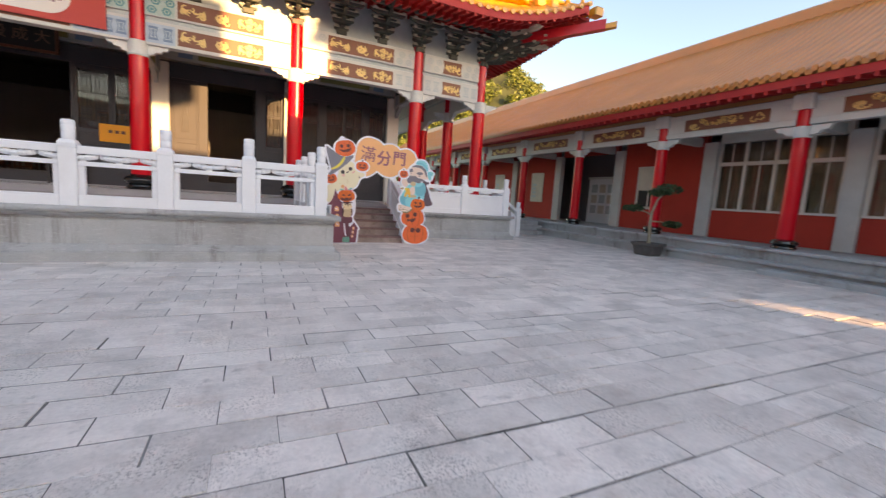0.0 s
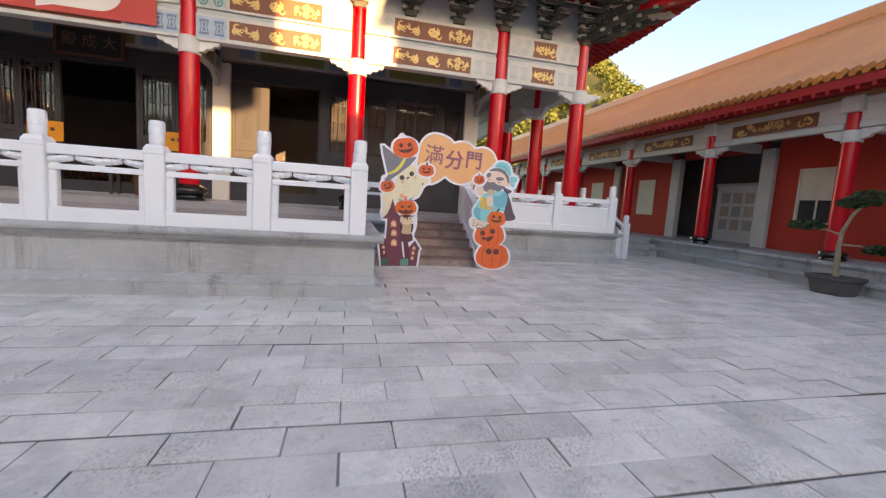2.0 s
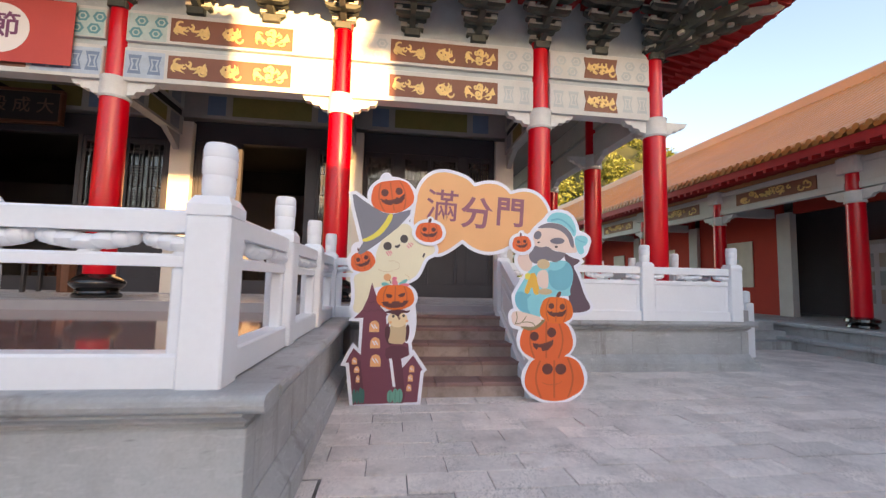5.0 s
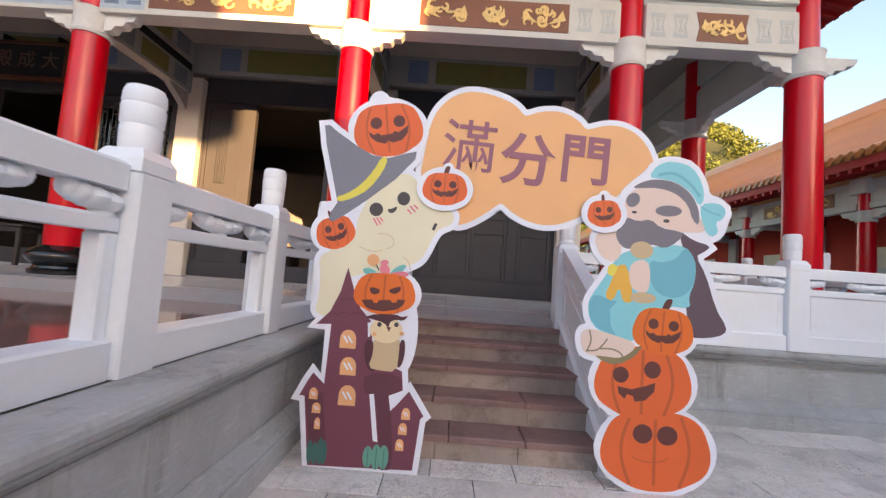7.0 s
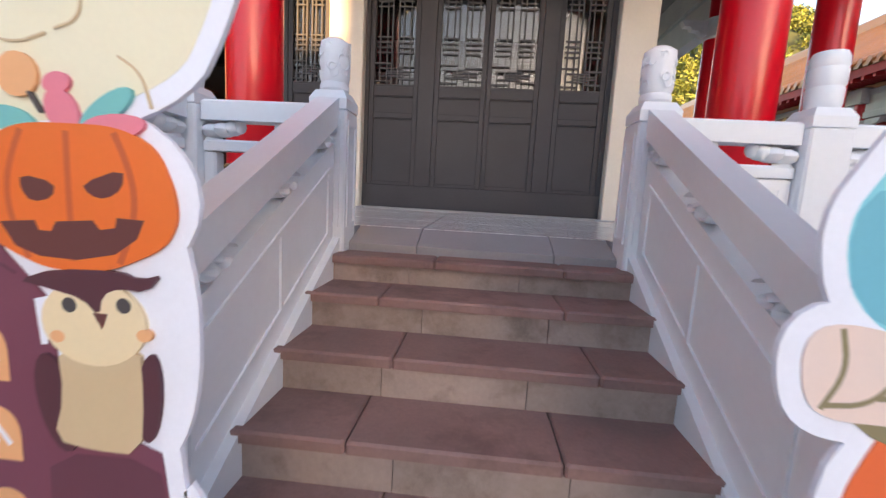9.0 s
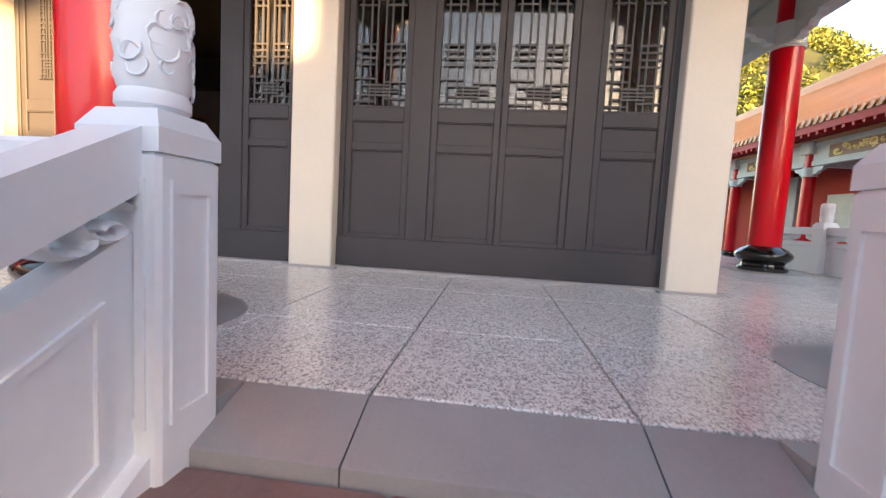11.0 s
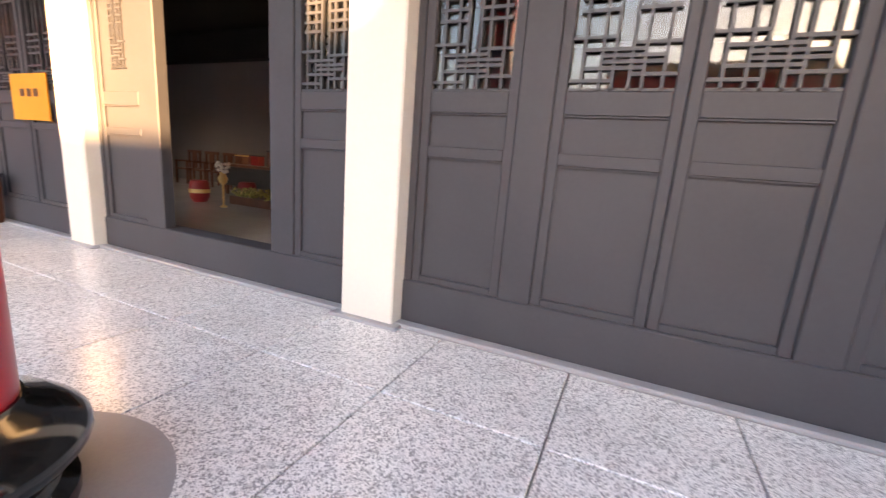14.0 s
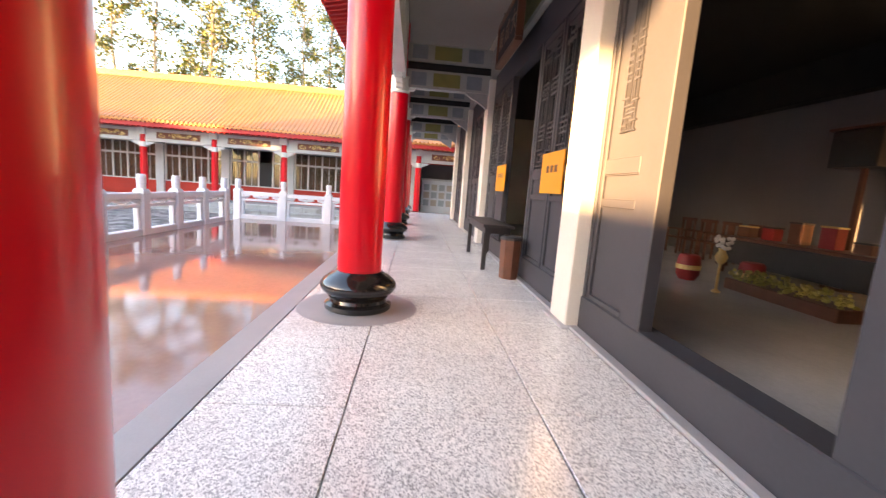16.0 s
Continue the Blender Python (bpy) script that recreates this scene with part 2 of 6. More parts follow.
M_PINE = mk("bonsai_leaf", (0.035, 0.07, 0.025), 0.6, 0.3, 4, 20, 0.0, rand=0.4)
M_BARK = mk("bark", (0.34, 0.27, 0.19), 0.9, 0.3, 4, 40, 0.5)
M_POT = mk("pot_stone", (0.10, 0.095, 0.09), 0.7, 0.3, 5, 40, 0.3)
M_FRAME = mk("window_cream_frame", (0.66, 0.61, 0.55), 0.5, 0.06, 2, 30, 0.05)
M_NOTICE = mk("notice_paper", (0.62, 0.56, 0.47), 0.6, 0.12, 3, 30, 0.02)
M_GOLDFL = mk("yellow_flowers", (0.38, 0.33, 0.10), 0.6, 0.3, 8, 60, 0.0, rand=0.4)
M_REDOBJ = mk("red_cloth", (0.30, 0.018, 0.016), 0.6, 0.2, 4, 40, 0.05)
M_HALLF = mk("polished_hall_floor", (0.58, 0.55, 0.51), 0.22, 0.15, 1.5, 30, 0.02)
M_FADE = mk("faded_gilt", (0.17, 0.10, 0.07), 0.5, 0.2, 6, 40, 0.05)
M_PIL = mk("pilaster_grey", (0.55, 0.55, 0.53), 0.75, 0.12, 2, 40, 0.2)

M_GLASS = bpy.data.materials.new("window_glass")
M_GLASS.use_nodes = True
_p = M_GLASS.node_tree.nodes["Principled BSDF"]
_p.inputs["Base Color"].default_value = (0.75, 0.78, 0.8, 1)
_p.inputs["Roughness"].default_value = 0.03
_p.inputs["Transmission Weight"].default_value = 1.0
_p.inputs["IOR"].default_value = 1.45


# ---- mesh helpers ----
def bx(bm, x0, x1, y0, y1, z0, z1):
    v = [bm.verts.new(c) for c in ((x0, y0, z0), (x1, y0, z0), (x1, y1, z0), (x0, y1, z0), (x0, y0, z1), (x1, y0, z1), (x1, y1, z1), (x0, y1, z1))]
    for f in ((0, 3, 2, 1), (4, 5, 6, 7), (0, 1, 5, 4), (1, 2, 6, 5), (2, 3, 7, 6), (3, 0, 4, 7)):
        bm.faces.new([v[i] for i in f])
    return v


def cbox(bm, x0, x1, y0, y1, z0, z1, c=0.01):
    """A box with chamfered upright and top edges."""
    def ring(d, z):
        e = d
        return [(x0 + e + c, y0 + e, z), (x1 - e - c, y0 + e, z), (x1 - e, y0 + e + c, z), (x1 - e, y1 - e - c, z), (x1 - e - c, y1 - e, z), (x0 + e + c, y1 - e, z), (x0 + e, y1 - e - c, z), (x0 + e, y0 + e + c, z)]
    loft(bm, [ring(0, z0), ring(0, z1 - c), ring(c, z1)])


def loft(bm, rings, cap=True):
    vs = [[bm.verts.new(p) for p in r] for r in rings]
    n = len(vs[0])
    for a, b in zip(vs, vs[1:]):
        for i in range(n):
            j = (i + 1) % n
            bm.faces.new((a[i], a[j], b[j], b[i]))
    if cap:
        bm.faces.new(vs[0][::-1])
        bm.faces.new(vs[-1])


def lathe(bm, prof, x=0, y=0, z=0, seg=24):
    loft(bm, [[(x + r * math.cos(2 * math.pi * i / seg), y + r * math.sin(2 * math.pi * i / seg), z + h) for i in range(seg)] for r, h in prof])


def slab_xz(bm, pts, y0, y1):
    """A flat outline in x and z (counter-clockwise seen from the front), given thickness from y0 (front) to y1."""
    a = [bm.verts.new((p[0], y0, p[1])) for p in pts]
    b = [bm.verts.new((p[0], y1, p[1])) for p in pts]
    n = len(pts)
    bm.faces.new(a)
    bm.faces.new(b[::-1])
    for i in range(n):
        j = (i + 1) % n
        bm.faces.new((a[j], a[i], b[i], b[j]))


def slab_yz(bm, pts, x0, x1):
    a = [bm.verts.new((x0, p[0], p[1])) for p in pts]
    b = [bm.verts.new((x1, p[0], p[1])) for p in pts]
    n = len(pts)
    bm.faces.new(a[::-1])
    bm.faces.new(b)
    for i in range(n):
        j = (i + 1) % n
        bm.faces.new((a[i], a[j], b[j], b[i]))


def slab_xy(bm, line, d, z0, z1):
    """A pleated upright sheet along a line in x and y, of thickness d."""
    loft(bm, [[(x, y, z) for x, y in line] + [(x + d, y, z) for x, y in reversed(line)] for z in (z0, z1)])


def ob_of(name, bm, mat, parent=None, label="", smooth=False):
    bmesh.ops.recalc_face_normals(bm, faces=bm.faces)
    me = bpy.data.meshes.new(name)
    bm.to_mesh(me)
    bm.free()
    me.materials.append(mat)
    if smooth:
        me.shade_smooth()
        me.set_sharp_from_angle(angle=radians(40))
    ob = new(name, me)
    if parent is not None:
        ob.parent = parent
    if label:
        ob["label"] = label
    return ob


def part(name, bm, mat, parent, label="", smooth=False):
    return ob_of(name, bm, mat, parent, label, smooth)


def struct(name, bm, mat, label, category, smooth=False):
    return tagged(ob_of(name, bm, mat, None, "", smooth), label, category, "", "structure")


def thing(name, label, category, loc=(0, 0, 0), group="", kind=""):
    e = new(name)
    e.location = loc
    e.empty_display_size = 0.2
    return tagged(e, label, category, group, kind)


def pydata(name, verts, faces, mat, parent=None, label="", smooth=False):
    me = bpy.data.meshes.new(name)
    me.from_pydata(verts, [], faces)
    me.update()
    me.materials.append(mat)
    if smooth:
        me.shade_smooth()
    ob = new(name, me)
    if parent is not None:
        ob.parent = parent
    if label:
        ob["label"] = label
    return ob


def share(name, mesh, loc, parent):
    ob = new(name, mesh)
    ob.parent = parent
    ob.location = loc
    return ob


def one(fn, *a):
    bm = bmesh.new()
    fn(bm, *a)
    return bm


def B(*a):
    return one(bx, *a)


def CB(*a):
    return one(cbox, *a)


def text_mesh(name, body, size, mat, parent, m, depth=0.004, label="", fat=0.0):
    cu = bpy.data.curves.new(name, "FONT")
    cu.body, cu.size, cu.extrude, cu.offset = body, size, depth, fat
    cu.align_x, cu.align_y = "CENTER", "CENTER"
    tmp = bpy.data.objects.new(name, cu)
    scene.collection.objects.link(tmp)
    me = bpy.data.meshes.new_from_object(tmp.evaluated_get(bpy.context.evaluated_depsgraph_get()))
    bpy.data.objects.remove(tmp)
    bpy.data.curves.remove(cu)
    me.name = name
    me.materials.clear()
    me.materials.append(mat)
    ob = new(name, me)
    ob.parent = parent
    ob.matrix_basis = m
    if label:
        ob["label"] = label
    return ob

# ---- ground ----
ground = struct("ground", B(-250, 250, -200, 300, -0.6, -0.0035), M_JOINT, "dark soil ground under the grey paving stones", "ground")

# ---- terrace and porch platform ----
bm = bmesh.new()
bx(bm, -12.6, 1.13, 8.78, 13.2, -0.3, TR)             # projecting terrace core
struct("terrace_core", bm, M_TERR, "polished red-brown terrace floor behind the white balustrade", "terrace")
struct("plinth_core", B(-12.66, 1.40, 8.64, 13.2, -0.3, 0.87), M_PLINTH, "grey stone bed under the terrace edge", "plinth")
bm = bmesh.new()
bx(bm, -20.6, 8.62, 13.30, 26, -0.3, TF - 0.03)
struct("platform_core", bm, M_GRANS, "grey granite bed of the raised porch", "platform")
bm = bmesh.new()
bx(bm, -12.9, 2.10, 13.10, 13.33, TR - 0.02, TF)
bx(bm, 4.20, 8.75, 13.08, 13.33, 0.75, TF)
bx(bm, 2.10, 2.294, 13.197, 13.33, 0.75, TF)
bx(bm, 3.986, 4.20, 13.197, 13.33, 0.75, TF)
struct("porch_kerb", bm, M_GRANS, "smooth grey granite kerb along the porch floor", "kerb")


def stone_face(parent, axis, at, out, a0, a1, length=2.3, corner=False):
    """Courses of plinth stones along a platform face: foot, sloped foot moulding, field, groove, cornice."""
    n = max(1, round((a1 - a0) / length))
    L = (a1 - a0) / n
    for z0, z1, d0, d1, half in ((-0.05, 0.165, 0.15, 0.15, 0), (0.168, 0.285, 0.135, 0.05, 1), (0.287, 0.69, 0.03, 0.03, 0), (0.69, 0.715, 0.01, 0.01, 0), (0.715, 0.785, 0.03, 0.125, 1), (0.79, 0.885, 0.16, 0.145, 0)):
        for i in range(n + half):
            s = a0 + (i - 0.5 * half) * L
            e = min(s + L, a1) - 0.002
            s = max(s, a0) + 0.002
            if corner and e > a1 - 0.01:
                e = a1 + min(d0, d1)
            o0 = at - out * 0.12
            pts = [(o0, z0), (at + out * d0, z0), (at + out * d0, z0 + (z1 - z0) * 0.12), (at + out * d1, z1 - 0.012), (at + out * (d1 - 0.012), z1), (o0, z1)]
            if z0 > 0.78:
                pts = [(o0, z0), (at + out * 0.13, z0), (at + out * 0.152, z0 + 0.018), (at + out * 0.163, z0 + 0.045), (at + out * 0.158, z0 + 0.07), (at + out * 0.14, z0 + 0.09), (at + out * 0.12, z1), (o0, z1)]
            bm = bmesh.new()
            (slab_yz if axis == "x" else slab_xz)(bm, pts, s, e)
            part("stone", bm, M_PLINTH, parent)
    if corner:
        bm = bmesh.new()
        (slab_yz if axis == "x" else slab_xz)(bm, [(at, 0.29), (at + out * 0.042, 0.29), (at + out * 0.042, 0.688), (at, 0.688)], a1 - 0.11, a1 + 0.028)
        part("corner_strip", bm, M_PLINTH, parent)


pl = thing("platform_facing", "weathered grey stone plinth with moulded foot and cornice", "plinth", (0, 0, 0), "", "structure")
stone_face(pl, "x", 8.59, -1, -12.8, 1.47, 2.3, True)
stone_face(pl, "y", 1.47, 1, 8.715, 13.04)
stone_face(pl, "x", 13.12, -1, 4.24, 8.70, 2.3, True)
stone_face(pl, "y", 8.70, 1, 13.245, 25.0)
stone_face(pl, "x", 13.12, -1, 1.60, 2.08, 0.45)


# ---- white balustrades ----
def baluster_post(parent, x, y, z0, w=0.23, top=2.22):
    bm = bmesh.new()
    h = w / 2
    cbox(bm, x - h, x + h, y - h, y + h, z0, 1.80, 0.012)
    loft(bm, [[(x + sx * q, y + sy * q, z) for sx, sy in ((-1, -1), (1, -1), (1, 1), (-1, 1))] for q, z in ((h, 1.80), (h, 1.86), (h * 0.75, 1.91))])
    p = part("post", bm, M_WHITE, parent)
    bm = bmesh.new()
    prof = [(0.07, 1.90), (0.082, 1.915), (0.086, 1.94), (0.088, 2.02), (0.084, 2.028), (0.090, 2.045), (0.092, 2.12), (0.087, 2.13), (0.091, 2.145), (0.089, top - 0.03), (0.078, top - 0.006), (0.04, top)]
    lathe(bm, prof, x, y, 0, 20)
    part("finial", bm, M_WHITE, p, smooth=True)


def cloud_vase(bm, c, ax, z0, z1, wide=1.0, side=0):
    """Carved cloud hanging under the handrail on a short stem; side cuts it to one half against a post."""
    def P(u, v, z):
        return (c[0] + u, c[1] + v, z) if ax == "x" else (c[0] + v, c[1] + u, z)
    h = z1 - z0
    for du, r, k in ((0, 0.09, 0.48), (-0.085, 0.085, 0.58), (0.085, 0.085, 0.58), (-0.16, 0.066, 0.68), (0.16, 0.066, 0.68), (-0.215, 0.046, 0.80), (0.215, 0.046, 0.80)):
        if side * du < 0:
            continue
        rings = []
        for j in range(7):
            a = -math.pi / 2 + math.pi * j / 6
            rr, zz = max(0.004, math.cos(a)) * r, z0 + h * k + math.sin(a) * h * 0.44
            rings.append([P((du + rr * math.cos(2 * math.pi * i / 10)) * wide, 0.95 * rr * math.sin(2 * math.pi * i / 10), min(zz, z1 + 0.01)) for i in range(10)])
        loft(bm, rings)
    loft(bm, [[P(r * math.cos(2 * math.pi * i / 10), r * math.sin(2 * math.pi * i / 10), z) for i in range(10)] for r, z in ((0.055, z0 - 0.005), (0.04, z0 + h * 0.2), (0.05, z0 + h * 0.4))])


def balustrade(name, ax, at, stops, z0, label, solid=False, group="white balustrades", posts=True, skip=()):
    t = thing(name, label, "balustrade", (0, 0, 0), group)
    for s in [q for q in stops if posts and q not in skip]:
        baluster_post(t, *((s, at) if ax == "x" else (at, s)), z0)

    def beam(nm, a, b, w, za, zb, par=t):
        args = (a, b, at - w, at + w, za, zb) if ax == "x" else (at - w, at + w, a, b, za, zb)
        return part(nm, CB(*args, 0.014), M_WHITE, par)
    for a, b in zip(stops, stops[1:]):
        a, b = min(a, b) + 0.114, max(a, b) - 0.114
        beam("handrail", a, b, 0.075, 1.705, 1.83)
        beam("middle_rail", a, b, 0.055, 1.52, 1.59)
        beam("bottom_plate", a, b, 0.085, z0, 1.06)
        n = 2 if b - a > 0.8 else 1
        for i in range(n + 1):
            f = a + (b - a) * i / n
            half = 1 if i == 0 else -1 if i == n else 0
            f += half * 0.05
            bm = bmesh.new()
            cloud_vase(bm, (f, at) if ax == "x" else (at, f), ax, 1.59, 1.70, 0.8 if half else 1.0, half)
            part("cloud_ornament", bm, M_WHITE, t, smooth=True)
        if not solid:
            beam("jamb", a - 0.002, a + 0.085, 0.05, 1.06, 1.52)
            beam("jamb", b - 0.085, b + 0.002, 0.05, 1.06, 1.52)
        if solid:
            pn = beam("panel", a, b, 0.04, 1.06, 1.52)
            for u0, u1, v0, v1 in ((a + 0.06, b - 0.06, 1.12, 1.135), (a + 0.06, b - 0.06, 1.455, 1.47), (a + 0.06, a + 0.075, 1.135, 1.455), (b - 0.075, b - 0.06, 1.135, 1.455)):
                args = (u0, u1, at - 0.047, at + 0.047, v0, v1) if ax == "x" else (at - 0.047, at + 0.047, u0, u1, v0, v1)
                part("moulding", B(*args), M_WHITE, pn)
    return t


ZB = 0.885
balustrade("balustrade", "x", 8.67, [1.24 - 1.278 * i for i in range(11)], ZB, "white painted stone balustrade with cloud ornaments on the terrace front")
balustrade("balustrade", "y", 1.24, [8.67, 10.13, 11.6, 13.06], ZB, "white painted balustrade on the terrace side", skip=(8.67,))
balustrade("balustrade", "y", -12.54, [8.67, 10.13, 11.6, 13.06], ZB, "white painted balustrade on the far terrace side")
balustrade("balustrade", "x", 13.06, [1.24, 2.18], ZB, "short white balustrade between terrace and stair", posts=False)
balustrade("balustrade", "x", 13.06, [4.10, 5.00, 6.70, 8.42], ZB, "white balustrade with solid panels beside the stair", solid=True, skip=(4.10,))
balustrade("balustrade", "y", 8.42, [13.06, 14.6, 16.2, 17.8, 19.4, 21.0], ZB, "white balustrade with solid panels along the porch side", solid=True, skip=(13.06,))

# short sloping end pieces beside the side steps
t = thing("newel_slope", "white sloping balustrade end beside the side steps", "balustrade", (10.02, 14.47, 0))
part("post", CB(-0.11, 0.11, -0.11, 0.11, 0, 1.18, 0.02), M_WHITE, t)
bm = bmesh.new()
lathe(bm, [(0.06, 1.18), (0.085, 1.2), (0.085, 1.38), (0.075, 1.42), (0.02, 1.44)], 0, 0, 0, 14)
part("finial", bm, M_WHITE, t, smooth=True)
part("sloping_rail", one(slab_xz, [(-0.11, 1.02), (-0.11, 1.14), (-1.14, 1.82), (-1.14, 1.70)], -0.07, 0.07), M_WHITE, t)
part("sloping_panel", one(slab_xz, [(-0.11, 0.0), (-0.11, 0.86), (-1.14, 1.54), (-1.14, 0.0)], -0.05, 0.05), M_WHITE, t)

# ---- main stair ----
stair = thing("stair", "worn red-brown stone steps with tan risers", "stairs", (3.13, 12.0, 0), "", "structure")
NOSE = [(11.56, 0.20), (11.89, 0.402), (12.225, 0.597), (12.555, 0.781), (12.87, 0.937)]
for k, (y0, z1) in enumerate(NOSE):
    zb = NOSE[k - 1][1] if k else -0.05
    cuts = [(-1.0, 1.0), (-0.45, 0.35), (-0.35, 0.55), (-0.5, 0.45), (-0.25, 0.5)][k]
    xs = [-0.90, cuts[0] if cuts[0] > -0.9 else -0.3, cuts[1] if cuts[1] < 0.9 else 0.3, 0.90]
    for a, b in zip(xs, xs[1:]):
        part("tread_stone", CB(a + 0.002, b - 0.002, y0 - 12.0 - 0.025, min(y0 - 12.0 + 0.42, 1.068), z1 - 0.05, z1, 0.01), M_TREAD, stair)
    off = 0.13 * (k % 2) - 0.05
    xs = [-0.90, -0.35 + off, 0.30 + off, 0.90]
    for a, b in zip(xs, xs[1:]):
        part("riser_stone", B(a + 0.002, b - 0.002, y0 - 12.0, min(y0 - 12.0 + 0.4, 1.065), zb, z1 - 0.052), M_RISER, stair)
for a, b in ((2.297, 2.737), (2.743, 3.602), (3.608, 3.983)):
    part("landing_stone", one(slab_yz, [(1.07, 0.80), (1.07, 0.985), (1.08, 0.99), (1.332, TF - 0.004), (1.332, 0.80)], a - 3.13, b - 3.13), M_GRANS, stair, "smooth grey landing edge")

for sx in (2.18, 4.10):
    t = thing("stair_balustrade", "white sloping stair balustrade with carved scroll and panel mouldings", "balustrade", (sx, 13.08, 0), "stair sides")
    h = 0.115
    bm = bmesh.new()
    cbox(bm, -h, h, -h, h, 0.0, 1.80, 0.012)
    loft(bm, [[(ax * q, ay * q, z) for ax, ay in ((-1, -1), (1, -1), (1, 1), (-1, 1))] for q, z in ((h, 1.80), (h, 1.86), (h * 0.75, 1.91))])
    newel = part("newel_post", bm, M_WHITE, t)
    bm = bmesh.new()
    lathe(bm, [(0.062, 1.90), (0.088, 1.925), (0.088, 1.95), (0.08, 1.965), (0.09, 2.0), (0.086, 2.05), (0.093, 2.09), (0.085, 2.12), (0.092, 2.15), (0.086, 2.20), (0.05, 2.225)], 0, 0, 0, 22)
    part("finial", bm, M_WHITE, newel, "carved white drum finial", smooth=True)
    w = 0.07
    S = 0.53
    yt, yb = -0.115, -1.50

    def quad(za, zb, y0=yt, y1=yb):
        return [(y0, za), (y0, zb), (y1, zb + S * (y1 - y0)), (y1, za + S * (y1 - y0))]
    part("sloping_rail", one(slab_yz, quad(1.70, 1.86), -w, w), M_WHITE, t)
    part("sloping_panel", one(slab_yz, [(yt, 0.0), (yt, 1.60), (yb, 1.60 + S * (yb - yt)), (yb, 0.0)], -0.045, 0.045), M_WHITE, t)
    part("sloping_plinth", one(slab_yz, [(yt, 0.0), (yt, 1.02), (yb, 1.02 + 0.58 * (yb - yt)), (yb, 0.0)], -0.09, 0.09), M_WHITE, t)
    for a, b, za, zb in ((-0.2, -1.42, 1.09, 1.115), (-0.2, -1.42, 1.46, 1.485), (-0.2, -0.222, 1.115, 1.46), (-0.78, -0.802, 1.115, 1.46), (-1.40, -1.42, 1.115, 1.46)):
        part("moulding", one(slab_yz, [(a, za + S * (a - yt)), (a, zb + S * (a - yt)), (b, zb + S * (b - yt)), (b, za + S * (b - yt))], -0.056, 0.056), M_WHITE, t)
    # raised rims of the newel's panels, front and both sides
    for u0, u1, v0, v1 in ((-0.08, 0.08, 1.70, 1.735), (-0.08, -0.055, 1.12, 1.70), (0.055, 0.08, 1.12, 1.70), (-0.08, 0.08, 1.09, 1.12)):
        part("panel_rim", B(u0, u1, -h - 0.009, -h + 0.004, v0, v1), M_WHITE, newel)
        part("panel_rim", B(-h - 0.009, -h + 0.004, u0, u1, v0, v1), M_WHITE, newel)
        part("panel_rim", B(h - 0.004, h + 0.009, u0, u1, v0, v1), M_WHITE, newel)
    # curling relief round the drum
    bm = bmesh.new()
    rq = random.Random(11)
    for i in range(40):
        th0, zc, rad, a0 = rq.uniform(0, 6.28), rq.uniform(1.985, 2.17), rq.uniform(0.016, 0.034), rq.uniform(0, 6.28)
        rings = []
        for k in range(9):
            a = a0 + 4.4 * k / 8
            th, zz = th0 + rad * math.cos(a) / 0.09, zc + rad * math.sin(a)
            w2 = 0.0055 * math.sin(math.pi * (k + 0.6) / 9.2)
            rings.append([((0.089 + w2 * math.cos(q)) * math.cos(th + w2 * math.sin(q) / 0.09), (0.089 + w2 * math.cos(q)) * math.sin(th + w2 * math.sin(q) / 0.09), zz + w2 * 0.8 * math.sin(q + a)) for q in (0, 1.57, 3.14, 4.71)])
        loft(bm, rings)
    tagged(part("relief", bm, M_WHITE, newel, "carved curling relief", smooth=True), kind="stuff")
    for yy in (-0.22, -0.74, -1.27):
        for sgn in (-1, 1):
            bm = bmesh.new()
            rings = []
            for k in range(25):
                f = k / 24
                a = 0.4 + 8.5 * f
                r = 0.085 * (1 - 0.8 * f)
                cy, cz = yy + sgn * (0.05 + r * math.cos(a) * 1.05) - 0.02, 1.655 + S * (yy - yt) + r * 0.62 * math.sin(a) + 0.03 * (1 - f) * sgn
                w2 = 0.022 * (1 - 0.45 * f) * min(1, 6 * f + 0.15)
                rings.append([(w * 0.95 * math.cos(q), cy + w2 * math.sin(q) * math.cos(a), cz + w2 * math.sin(q) * math.sin(a) * 0.8) for q in [2 * math.pi * j / 8 for j in range(8)]])
            loft(bm, rings)
            part("scroll_ornament", bm, M_WHITE, t, "carved white scroll", smooth=True)
    part("foot_post", CB(-0.1, 0.1, yb - 0.12, yb, 0, 0.9, 0.02), M_WHITE, t)

# ---- side steps between porch and gallery ----
t = thing("side_steps", "low grey stone steps up to the gallery passage", "stairs", (10.6, 15.4, 0), "", "structure")
for k in range(3):
    part("step", CB(-1.75, 1.75, 0.34 * k, 3.6, 0.21 * k, 0.21 * (k + 1), 0.012), M_PLINTH, t)


